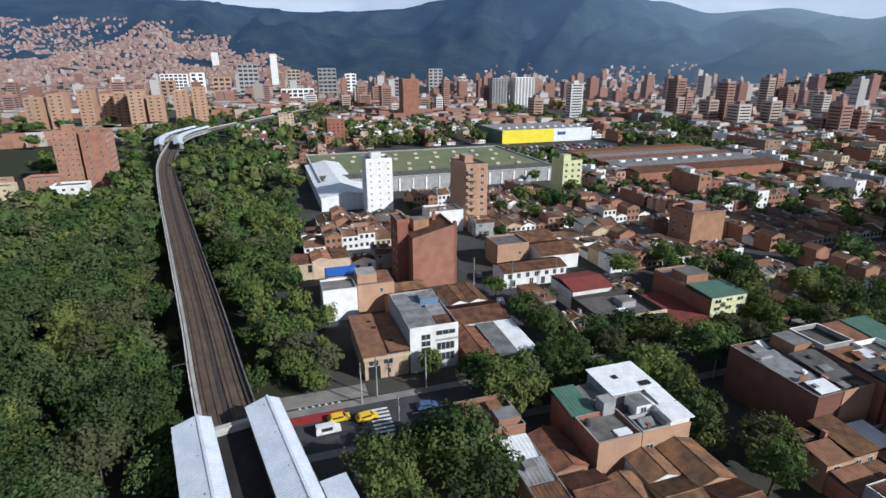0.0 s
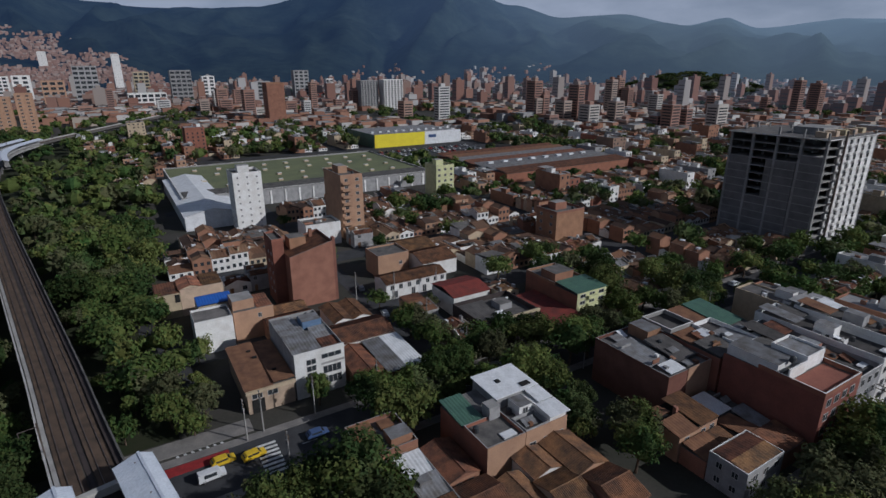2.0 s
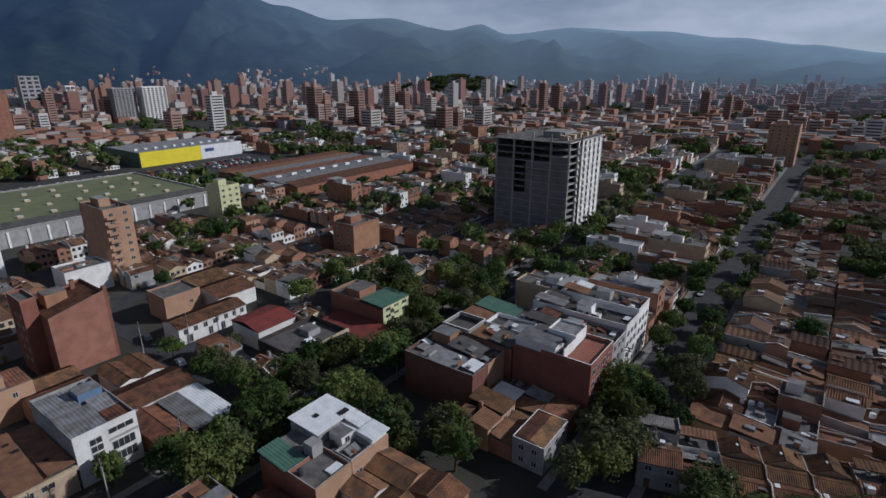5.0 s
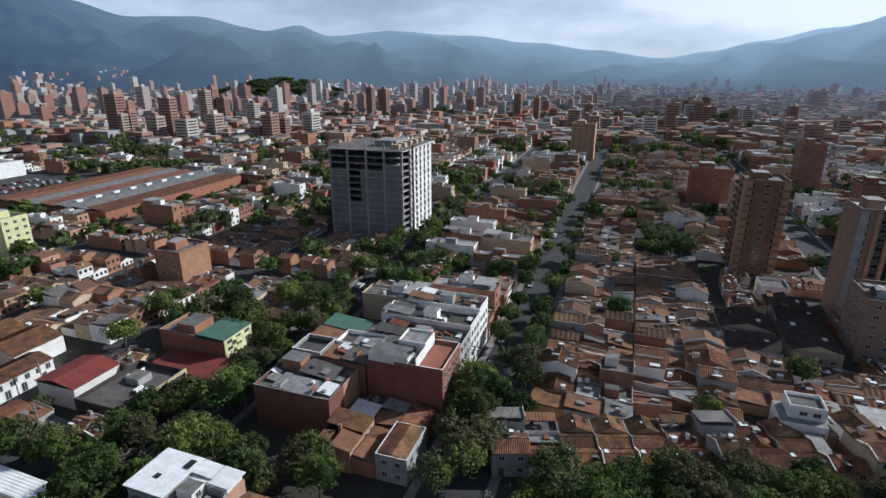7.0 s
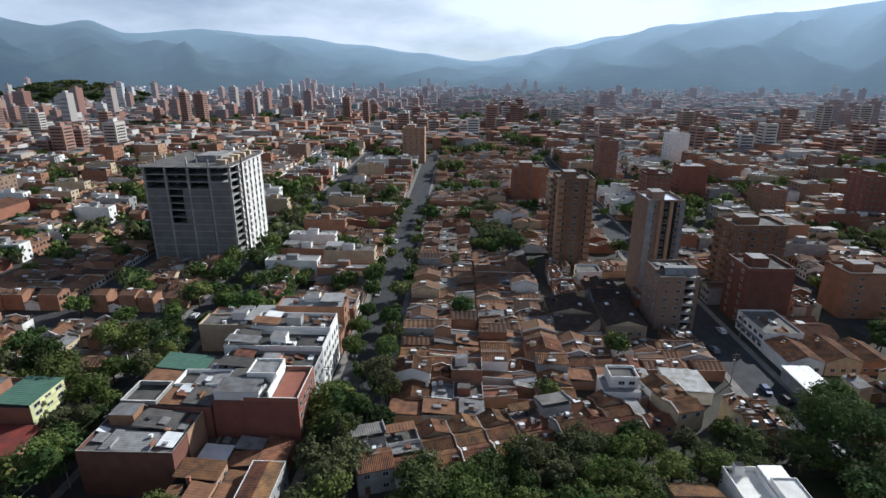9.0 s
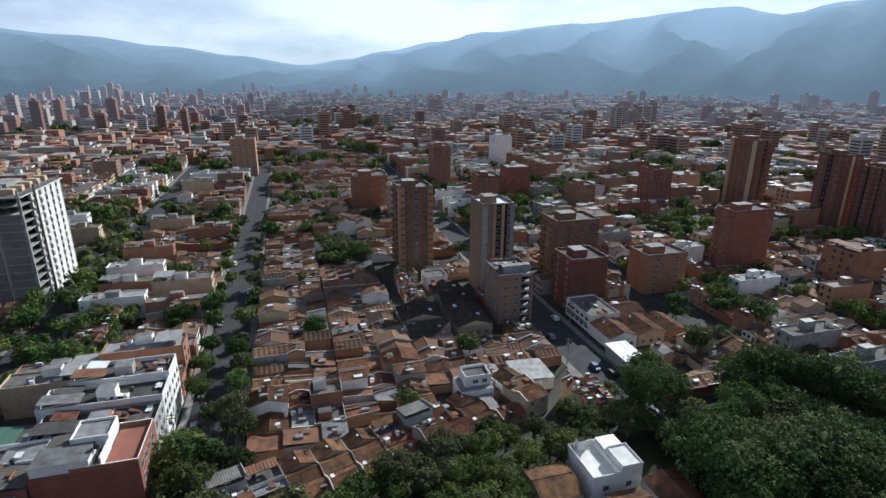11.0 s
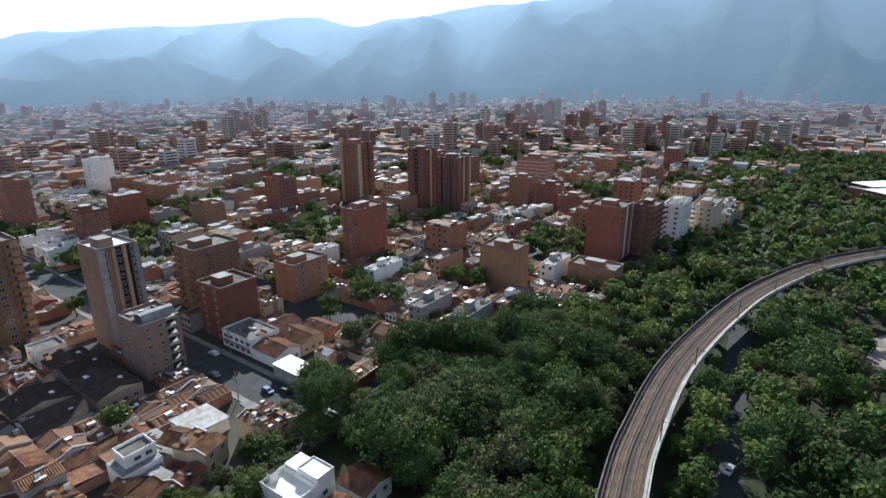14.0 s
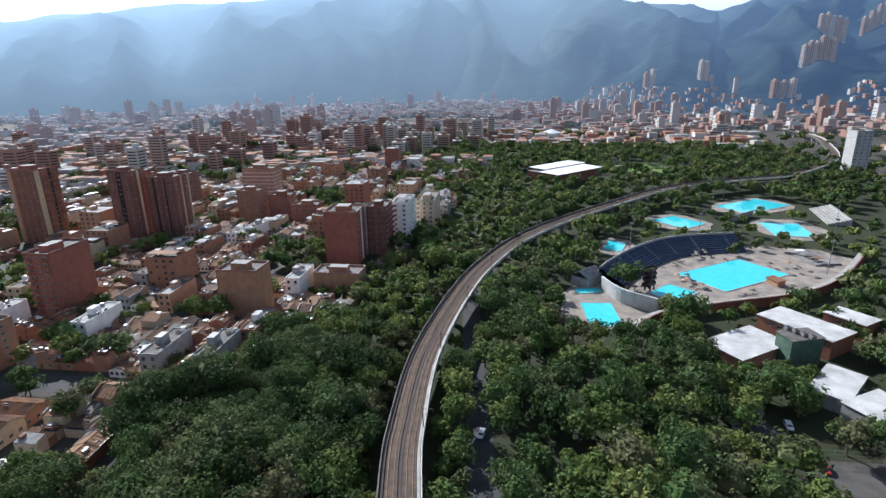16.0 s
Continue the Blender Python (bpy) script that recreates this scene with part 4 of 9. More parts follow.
def pwin(root, side, line, at, zs, w=1.4, h=1.3, bars=1):
    """Windows on a wall that faces front (-y), back, left (-x) or right, on the given line, at places along it and heights."""
    for z in zs:
        for a in at:
            m = {"front": pose(a, line, z), "back": pose(a, line, z, 0, 0, 180), "left": pose(line, a, z, 0, 0, -90), "right": pose(line, a, z, 0, 0, 90)}[side]
            frame_ob = part("window", window_mesh(w, h, bars, "frame"), root, at=m)
            part("pane", window_mesh(w, h, bars, "glass"), frame_ob)


def ptank(root, x, y, z):
    part("water_tank", tank_mesh(), root, "black plastic water tank", at=pose(x, y, z))


def white_roof_house():
    r = thing("house", "three-storey house under a broken white sheet roof", "house", 53.8, 60.2)
    take(53, 59, 64, 78)
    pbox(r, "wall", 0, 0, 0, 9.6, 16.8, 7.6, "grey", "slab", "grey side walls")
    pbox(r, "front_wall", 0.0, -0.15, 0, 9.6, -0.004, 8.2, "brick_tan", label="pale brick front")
    pbox(r, "upper_room", 0.1, 8.6, 7.6, 9.5, 16.7, 9.7, "grey")
    pbox(r, "upper_room", 5.6, 0.2, 7.6, 9.5, 8.5, 9.3, "white")
    psheet(r, -0.3, 8.4, 9.9, 17.1, 10.0, 10.2, "sheet_white", label="white metal sheet roof", rib=3.2)
    psheet(r, 5.3, -0.5, 9.9, 3.9, 9.45, 9.65, "sheet_white", label="white metal sheet roof", rib=3.2)
    psheet(r, 6.4, 4.2, 9.9, 8.3, 9.6, 9.9, "sheet_white", label="white metal sheet roof", rib=3.2)
    pbox(r, "stair_hut", 2.0, 4.4, 7.6, 5.0, 7.8, 9.8, "white", "metal")
    pbox(r, "skylight", 6.6, 9.2, 10.1, 8.6, 10.4, 10.32, "dark", label="dark opening in the sheet roof")
    pbox(r, "skylight", 3.0, 12.6, 10.1, 3.9, 13.6, 10.34, "dark", label="dark opening in the sheet roof")
    clutter(r, 0.4, 0.4, 5.0, 4.0, 7.6, 51)
    pring(r, 0, 0, 5.2, 4.2, 7.6, 0.9, "grey")
    pwin(r, "front", -0.15, (1.6, 4.8, 8.0), (2.2, 5.0), 1.5)
    pwin(r, "front", 4.4, (3.4,), (8.8,), 1.2)
    ptank(r, 1.2, 6.5, 7.6)


def green_roof_house():
    r = thing("house", "brick house with a dark green sheet roof and flat terrace", "house", 45.4, 60.1)
    take(44.5, 59, 53.6, 77)
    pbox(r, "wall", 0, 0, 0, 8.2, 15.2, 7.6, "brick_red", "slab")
    # front in paler brick than the sides: sunlight put into its colour
    pbox(r, "front_wall", 0, -0.12, 0, 8.2, -0.004, 8.3, "brick_tan", label="pale brick front with sunlight painted in")
    pring(r, 0, 0, 8.2, 7.2, 7.6, 0.7, "brick_red")
    sh = Shape()
    sh.sheet(-0.2, 7.6, 4.6, 15.5, 8.0, 8.7, "sheet_green")
    part("roof", sh, r, "dark green metal roof")
    psheet(r, 4.7, 9.4, 8.4, 15.5, 7.9, 8.2, "slab", "roof", "grey roof slab")
    pbox(r, "stair_hut", 5.2, 6.6, 7.6, 7.6, 9.0, 10.2, "grey", "concrete")
    pbox(r, "skylight", 4.4, 1.0, 7.6, 7.2, 2.6, 7.9, "sheet_white", label="row of white roof vents")
    ptank(r, 1.4, 5.4, 7.6)


def small_brick_house():
    r = thing("house", "small two-storey brick house with sunken tile roof", "house", 28.0, 70.8)
    take(27, 70, 39, 82)
    pbox(r, "wall", 0, 0, 0, 10.0, 9.8, 5.2, "brick", "slab")
    pring(r, 0, 0, 10.0, 9.8, 5.2, 1.0, "brick")
    psheet(r, 0.3, 0.3, 4.6, 9.4, 5.3, 6.0, "tile", "roof", "brown tile roof behind the parapet")
    pbox(r, "upper_room", 5.4, 1.2, 5.2, 9.6, 4.6, 7.0, "brick", "metal")
    pbox(r, "roof_clutter", 5.8, 6.4, 5.2, 8.4, 8.6, 5.9, "rust", label="heap of old sheets on the roof")
    pwin(r, "front", 0, (3.0, 7.2), (3.8,), 1.3)
    pwin(r, "right", 10.0, (3.0,), (3.8,), 1.3)


def long_house():
    r = thing("house", "long narrow house with patched metal roofs", "house", 32.4, 52.5)
    take(31.5, 50, 39, 70.8)
    pbox(r, "wall", 0, 0, 0, 5.4, 17.6, 4.2, "brick", "slab")
    psheet(r, 0.1, 12.0, 5.3, 17.6, 4.35, 4.8, "sheet_white", "roof", "white metal sheet roof")
    psheet(r, 0.1, 6.4, 5.3, 11.6, 4.3, 4.7, "metal", "roof", "grey metal sheet roof")
    psheet(r, 0.1, 0.2, 5.3, 6.0, 4.3, 4.6, "tile", "roof", "clay tile roof")
    pbox(r, "roof_clutter", 1.0, 9.2, 4.75, 3.2, 11.0, 5.4, "metal", label="loose sheets and pots on the roof")
    pring(r, 0, 0, 5.4, 17.8, 4.2, 0.5, "white", 0.15)


def tile_cluster():
    for u, v, w, d, h, ridge_x, wall in ((50.6, 53.6, 6.0, 6.2, 4.6, False, "white"), (56.8, 50.2, 6.6, 9.6, 5.0, False, "brick_tan"), (49.8, 45.5, 6.4, 7.6, 4.6, True, "cream"),
                                        (38.2, 51.0, 6.6, 8.4, 3.8, True, "brick"), (38.6, 61.0, 6.0, 10.0, 3.6, False, "brick"), (44.9, 45.0, 4.6, 12.0, 4.2, False, "grey"), (57.0, 41.5, 6.4, 8.2, 5.0, True, "brick")):
        r = thing("house", f"low {WALL_NAMES.get(wall, 'brick')} house with ribbed clay tile roof", "house", u, v)
        take(u - 0.4, v - 0.4, u + w + 0.4, v + d + 0.4)
        pbox(r, "wall", 0, 0, 0, w, d, h, wall, "slab")
        ptile(r, 0, 0, w, d, h, (w if not ridge_x else d) * 0.17, ridge_x, wall=wall)
        pwin(r, "front", 0, (w * 0.3, w * 0.7), (h - 1.4,), 1.2)


def rust_house():
    r = thing("house", "cream corner shop under a rusty pitched roof", "house", 15.4, 102.6)
    take(14, 101, 25.4, 123)
    pbox(r, "wall", 0, 0, 0, 9.8, 19.6, 5.6, "cream", "slab")
    psheet(r, -0.5, -0.5, 5.4, 19.8, 6.0, 6.5, "rust", "roof", "brown rusty sheet roof", rib=2.9)
    psheet(r, 5.42, -0.5, 9.9, 19.8, 6.5, 6.1, "rust", "roof", "brown rusty sheet roof", rib=2.2)
    for x, y in ((3.4, 15.0), (4.0, 11.6), (6.4, 4.2)):
        pbox(r, "skylight", x, y, 6.2, x + 0.9, y + 0.5, 6.72, "dark", label="dark hole in the roof")
    pbox(r, "cornice", -0.3, -0.62, 4.9, 10.0, -0.004, 5.6, "cream", label="cream concrete cornice", bottom=True)
    pbox(r, "shutter", 0.8, -0.1, 0, 3.4, 0, 3.2, "dark", label="dark shop opening")
    pwin(r, "front", 0, (2.0, 5.2), (4.0,), 2.2)


def grey_white_house():
    r = thing("house", "white-fronted building with grey metal roofs", "house", 25.6, 102.7)
    take(25.4, 102, 37.4, 124)
    pbox(r, "wall", 0, 0, 0, 11.2, 20.6, 9.8, "grey", "slab")
    pbox(r, "front_wall", 0, -0.2, 0, 11.2, -0.004, 11.0, "white", label="white plastered front")
    psheet(r, 0.1, 0.2, 6.6, 9.6, 10.2, 10.9, "metal", "roof", "grey metal roof")
    psheet(r, 0.1, 9.8, 5.6, 20.4, 10.9, 10.2, "metal", "roof", "blue-grey metal roof")
    psheet(r, 6.8, 6.2, 11.1, 12.0, 10.1, 10.5, "metal", "roof", "blue-grey metal roof")
    pbox(r, "upper_room", 5.9, 12.4, 9.8, 10.4, 16.6, 11.9, "blue_wall", "metal", "blue painted roof room")
    psheet(r, 6.9, 0.1, 11.1, 6.0, 10.1, 10.3, "tile", "roof", "clay tile strip")
    pring(r, 0, 0, 11.2, 20.6, 9.8, 0.9, "grey", 0.2, "concrete")
    for z in (2.0, 3.6, 5.2, 6.8, 8.4):
        pwin(r, "front", -0.2, (3.6,), (z,), 2.2, 1.4, 1)
    pwin(r, "front", -0.2, (8.2,), (9.0,), 4.6, 1.2, 2)
    pwin(r, "front", -0.2, (8.2,), (5.6, 3.0), 4.2, 1.9, 3)
    pbox(r, "sign_panel", 5.8, -0.32, 7.0, 11.2, -0.21, 7.5, "concrete", label="grey ledge under the windows")
    clutter(r, 6.2, 16.8, 10.8, 20.2, 9.8, 52)
    ptank(r, 8.8, 19.0, 9.8)


def shed_row():
    r = thing("shed", "long tile-roofed workshop beside the street", "shed", 37.8, 98.0)
    take(37.4, 95, 55, 124)
    pbox(r, "wall", 0, 0, 0, 6.4, 13.0, 4.4, "brick", "slab")
    ptile(r, 0, 0, 6.4, 13.0, 4.4, 1.0, False, wall="brick")
    pbox(r, "shutter", 1.4, -0.1, 0, 5.0, 0, 3.0, "sheet_red", label="red roller shutter")
    for k, (x, mat, name) in enumerate(((44.4, "metal", "grey"), (49.2, "sheet_white", "white"))):
        r = thing("shed", f"workshop shed with a {name} ribbed metal roof", "shed", x, 96.0)
        pbox(r, "wall", 0, 0, 0, 4.6, 15.0, 4.3, "brick_dark", "slab")
        psheet(r, -0.1, -0.3, 4.7, 15.2, 4.5, 5.1, mat, "roof", f"{name} metal roof")
        pbox(r, "shutter", 0.6, -0.1, 0, 3.8, 0, 3.0, "metal", label="grey roller shutter")
    r = thing("house", "white-walled house with a broad brown tile roof", "house", 38.4, 112.4)
    pbox(r, "wall", 0, 0, 0, 15.6, 10.6, 5.0, "white", "slab")
    ptile(r, 0, 0, 15.6, 10.6, 5.0, 1.5, True, wall="white")
    r = thing("house", "low house with patched tile roofs", "house", 27.0, 130.4)
    take(26.5, 130, 54, 147)
    pbox(r, "wall", 0, 0, 0, 12.5, 14.0, 4.6, "brick", "slab")
    ptile(r, 0, 0, 12.5, 7.0, 4.6, 1.2, True, wall="brick")
    ptile(r, 0, 7.2, 12.5, 14.0, 4.6, 1.2, True, wall="brick")


def white_corner_houses():
    r = thing("house", "white three-storey house with a stack of side windows", "house", 10.2, 134.0)
    take(9, 133, 31, 168)
    pbox(r, "wall", 0, 0, 0, 9.0, 8.2, 8.6, "white", "slab")
    pring(r, 0, 0, 9.0, 8.2, 8.6, 0.6, "white")
    pwin(r, "left", 0, (2.0, 5.4), (1.8, 4.6, 7.2), 2.0, 1.2)
    pbox(r, "wing", 3.0, 8.4, 0, 9.0, 9.8, 8.0, "tile")
    r = thing("house", "pale orange brick house with a roof room", "house", 19.8, 136.6)
    pbox(r, "wall", 0, 0, 0, 10.2, 8.6, 8.4, "brick_tan", "slab")
    pbox(r, "upper_room", 0.2, 1.2, 8.4, 5.6, 7.0, 11.0, "brick_tan", "concrete")
    psheet(r, 6.0, 0.3, 10.0, 8.4, 8.5, 9.0, "tile", "roof", "clay tile roof")
    pwin(r, "front", 0, (6.6,), (6.4,), 1.0)
    r = thing("house", "cream house with a bright blue sheet roof", "house", 12.6, 144.6)
    pbox(r, "wall", 0, 0, 0, 8.6, 8.0, 8.6, "cream", "slab")
    psheet(r, -0.2, 0.0, 8.8, 5.2, 9.0, 9.6, "sheet_blue", "roof", "bright blue metal sheet roof")
    r = thing("house", "cream stepped house with blind walls", "house", 3.4, 161.0)
    take(2, 160, 22, 171)
    pbox(r, "wall", 0, 0, 0, 6.4, 9.0, 7.4, "cream", "slab")
    pbox(r, "wall", 6.5, 0.0, 0, 18.2, 9.0, 8.2, "cream", "slab")
    ptile(r, 6.5, 0.2, 12.3, 8.8, 8.2, 1.0, False, wall="cream")
    pbox(r, "opening", 5.0, -0.06, 4.6, 6.3, -0.004, 7.0, "dark", label="dark arched opening")
    psheet(r, 0.1, 0.2, 6.3, 8.8, 7.5, 8.0, "tile", "roof", "clay tile roof")
    psheet(r, 12.5, 0.2, 18.0, 8.8, 8.3, 8.9, "tile", "roof", "clay tile roof")
    r = thing("house", "low house with a long brown tile roof by the tower", "house", 42.6, 124.6)
    take(42, 124, 54, 137.5)
    pbox(r, "wall", 0, 0, 0, 10.4, 12.0, 4.6, "white", "slab")
    ptile(r, 0, 0, 5.1, 12.0, 4.6, 1.0, False, wall="white")
    ptile(r, 5.3, 0, 10.4, 12.0, 4.6, 1.0, False, wall="white")
    r = thing("house", "plain tan block with blind plastered front", "house", 70.4, 157.4)
    take(69.5, 150, 83, 170)
    pbox(r, "wall", 0, 0, 0, 11.6, 10.6, 7.6, "brick_tan", "slab")
    pring(r, 0, 0, 11.6, 10.6, 7.6, 0.6, "brick_tan")
    pwin(r, "front", 0, (8.4,), (4.6,), 1.2)
    r = thing("hall", "hall with broad orange tile roofs", "hall", 83.4, 150.0)
    take(83, 149.6, 98, 179)
    pbox(r, "wall", 0, 0, 0, 13.6, 28.0, 5.4, "white", "slab")
    for k in range(2):
        ptile(r, 0, 14 * k, 13.6, 14 * k + 13.8, 5.4, 1.9, True, wall="white")
    r = thing("house", "white plastered block beside the tan tower", "house", 60.0, 202.0)
    take(59, 201, 76, 214)
    pbox(r, "wall", 0, 0, 0, 14.4, 11.0, 8.6, "white", "slab")
    pring(r, 0, 0, 14.4, 11.0, 8.6, 0.8, "white")
    clutter(r, 0.6, 0.6, 13.8, 10.4, 8.6, 61)


def dark_corner():
    r = thing("building", "dark two-storey building with an open frame", "building", 72.0, 99.0)
    take(71, 98, 90, 115)
    pbox(r, "wall", 0, 0, 0, 18.0, 14.0, 6.4, "black", "roof_dark")
    pring(r, 0, 0, 18.0, 14.0, 6.4, 1.4, "black", 0.25, "black")
    pbox(r, "frame_beam", 8.4, -0.5, 7.2, 18.4, -0.004, 7.82, "cream", label="pale frame beam", bottom=True)
    pbox(r, "frame_post", 17.9, -0.5, 0, 18.4, -0.004, 7.2, "cream", label="pale frame post")
    clutter(r, 1, 1, 16.5, 5, 6.4, 91)
    clutter(r, 9.4, 10.2, 17, 13, 6.4, 92)
    pbox(r, "roof_hut", 10.0, 6.0, 6.4, 14.0, 10.0, 8.2, "grey", "slab")
    psheet(r, 1.0, 5.4, 9.0, 13.0, 6.6, 7.2, "roof_dark", "roof", "dark sheet roof")
    pwin(r, "front", 0, (4, 9, 14), (2.4,), 3.0, 2.4, 2)
    r = thing("building", "hall with a broad red sheet roof", "building", 90.4, 93.6)
    take(90, 93, 101, 114)
    pbox(r, "wall", 0, 0, 0, 10.2, 19.4, 4.4, "brick", "slab")
    psheet(r, -0.3, -0.3, 10.4, 19.6, 4.8, 5.6, "sheet_red", "roof", "red metal roof", along_y=False)
    r = thing("building", "house with a dark red pitched roof and white walls", "building", 76.6, 119.6)
    take(76, 119, 90, 133)
    pbox(r, "wall", 0, 0, 0, 12.6, 12.4, 5.6, "white", "slab")
    psheet(r, -0.3, -0.3, 12.9, 6.2, 6.0, 7.2, "sheet_red", "roof", "dark red metal roof")
    psheet(r, -0.3, 6.2, 12.9, 12.7, 7.2, 6.0, "sheet_red", "roof", "dark red metal roof")
    r = thing("house", "row of white houses with dark windows and tile roof", "house", 65.0, 140.0)
    take(64.6, 139.5, 87, 149.6)
    pbox(r, "wall", 0, 0, 0, 21.5, 8.6, 5.2, "white", "slab")
    ptile(r, 0, 0, 21.5, 8.6, 5.2, 1.2, True, wall="white")
    pwin(r, "front", 0, (2, 5, 8, 11, 14.6, 17.4, 20), (3.8,), 1.3, 1.6)
    pwin(r, "front", 0, (3.2, 9.4, 13.4, 18.6), (1.4,), 1.4, 2.4)


def yellow_house():
    r = thing("house", "four-storey house with pale yellow front and brick sides", "house", 101.4, 96.2)
    take(100.5, 95, 113, 119)
    pbox(r, "wall", 0, 0, 0, 11.0, 21.5, 9.6, "brick_red", "slab")
    pbox(r, "front_wall", 0, -0.15, 0, 11.0, -0.004, 10.2, "yellow", label="pale yellow painted front")
    pbox(r, "side_wall", 11.004, 0, 0, 11.15, 9.0, 10.2, "yellow", label="pale yellow painted side")
    psheet(r, -0.2, -0.3, 11.3, 8.6, 10.4, 10.9, "sheet_green", "roof", "dull green sheet roof")
    pbox(r, "upper_room", 1.0, 10.0, 9.6, 8.0, 16.0, 12.4, "brick", "slab")
    pring(r, 0, 9.0, 11.0, 21.5, 9.6, 0.8, "brick")
    pwin(r, "front", -0.15, (2.0, 5.5, 9.0), (1.6, 4.4, 7.2, 9.2), 2.0, 1.1)
    pwin(r, "right", 11.15, (2.0, 6.0), (1.6, 4.4, 7.2), 1.6, 1.1)
    for z in (3.2, 6.0, 8.3):
        pbox(r, "balcony", 3.6, -1.0, z - 0.2, 7.4, -0.16, z + 0.7, "yellow", bottom=True)


def clutter(r, x0, y0, x1, y1, z, seed):
    """Odds and ends on a flat roof: loose sheets, low walls, boxes, a tank."""
    k = random.Random(seed)
    for i in range(max(2, int((x1 - x0) * (y1 - y0) / 16))):
        x, y = k.uniform(x0, x1 - 1.6), k.uniform(y0, y1 - 1.6)
        c = k.random()
        if c < 0.4:
            w, d = min(k.uniform(1.2, 3.2), x1 - x), min(k.uniform(1.2, 3.4), y1 - y)
            psheet(r, x, y, x + w, y + d, z + k.uniform(0.15, 0.5), z + k.uniform(0.3, 0.9), k.choice(("metal", "sheet_white", "rust", "metal", "tile")), "loose_sheet")
        elif c < 0.7:
            pbox(r, "crate", x, y, z, x + k.uniform(0.4, 1.1), y + k.uniform(0.4, 1.1), z + k.uniform(0.3, 0.9), k.choice(("white", "grey", "brick", "rust", "dark")))
        elif c < 0.9:
            pbox(r, "low_wall", x, y, z, min(x1, x + k.uniform(1.5, 3.5)), y + 0.18, z + k.uniform(0.6, 1.1), k.choice(("brick", "concrete", "white")))
        else:
            ptank(r, x + 0.6, y + 0.6, z)


def red_brick_block():
    """The tall brick house on the tree-lined street, with its neighbours."""
    r = thing("brick_house", "four-storey dark red brick house with blind side wall", "house", 100.6, 35.0)
    take(99.5, 33, 144, 79)
    pbox(r, "wall", 0, 0, 0, 13.5, 19.0, 13.0, "brick_red", "slab")
    pring(r, 0, 0, 13.5, 12.0, 13.0, 1.0, "brick_red", 0.25, "white")
    pbox(r, "terrace_floor", 0.6, 0.8, 13.004, 12.6, 6.2, 13.06, "brick_red", label="red tiled terrace")
    pbox(r, "terrace_wall", 0.2, 6.4, 13.0, 6.4, 6.7, 15.4, "white", label="white terrace wall")
    pbox(r, "upper_room", 6.6, 6.6, 13.0, 13.2, 13.5, 15.6, "white", "metal")
    pring(r, 6.6, 6.6, 13.2, 13.5, 15.6, 0.5, "white", 0.2, "white")
    pbox(r, "upper_room", 0.3, 8.6, 13.0, 6.2, 18.6, 15.2, "white", "metal")
    pwin(r, "front", 0, (2.0, 4.9, 7.8, 10.7), (2.2, 5.3, 8.4, 11.4), 1.7, 1.7, 1)
    ptank(r, 4.0, 8.0, 15.2)
    for k, (x, w, d, h, wall, label) in enumerate(((114.4, 9.6, 24, 12.4, "grey", "grey house with white window bays"), (124.2, 8.8, 26, 13.6, "white", "narrow white apartment house"), (133.2, 9.2, 22, 14.6, "white", "white apartment house with tall parapet"))):
        r = thing("house", label, "house", x, 35.2)
        pbox(r, "wall", 0, 0, 0, w, d, h - 1, wall, "roof_dark")
        pring(r, 0, 0, w, d, h - 1, 1.1, wall, 0.2, "white")
        pwin(r, "front", 0, (w * 0.2, w * 0.5, w * 0.8), [1.8 + 3 * i for i in range(4)], 1.5, 1.6)
        pbox(r, "stair_hut", w * 0.3, d * 0.4, h - 1, w * 0.3 + 3, d * 0.4 + 4, h + 1.5, ("brick", "white", "grey")[k], "metal")
        psheet(r, 0.3, d * 0.66, w * 0.5, d - 0.3, h + 0.6, h + 1.2, ("roof_dark", "metal", "rust")[k], "terrace_roof", "patched terrace roof")
        psheet(r, w * 0.56, d * 0.7, w - 0.3, d - 2.3, h + 0.3, h + 0.9, ("tile", "roof_dark", "sheet_white")[k], "terrace_roof", "patched terrace roof")
        ptank(r, w * 0.6, d * 0.3, h - 1)
        clutter(r, 0.5, 0.6, w - 0.5, d * 0.66, h - 1, 20 + k)
    r = thing("hall", "broad grey-roofed hall behind the brick houses", "hall", 100.4, 54.4)
    pbox(r, "wall", 0, 0, 0, 22.0, 20.0, 11.4, "brick_red", "roof_dark")
    psheet(r, 0.2, 0.2, 7.2, 6.4, 11.7, 12.3, "roof_dark", "roof", "dark grey sheet roof")
    psheet(r, 7.6, 0.4, 13.8, 8.0, 12.1, 11.7, "metal", "roof", "blue-grey metal sheets")
    psheet(r, 0.3, 6.8, 7.0, 11.8, 11.6, 11.9, "rust", "roof", "brown sheet roof")
    pring(r, 7.4, 0.2, 14.0, 11.8, 11.4, 1.1, "white", 0.18, "white")
    clutter(r, 0.5, 1.0, 13.5, 11.5, 11.9, 71)
    psheet(r, 8.2, 12.0, 13.8, 19.8, 11.9, 12.5, "rust", "roof", "brown sheet roof")
    psheet(r, 14.4, 8.0, 21.8, 19.8, 11.6, 12.6, "sheet_green", "roof", "green sheet roof")
    pring(r, 0, 12.0, 8.0, 20.0, 11.8, 1.0, "concrete", 0.3, "white", "terrace_rail")
    clutter(r, 14.2, 0.6, 21.6, 7.6, 11.4, 31)
    r = thing("house", "brick house with painted sun on its end wall and patched roof", "house", 86.4, 56.0)
    take(85.5, 55, 100.2, 78)
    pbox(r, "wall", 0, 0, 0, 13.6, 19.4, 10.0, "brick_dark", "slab")
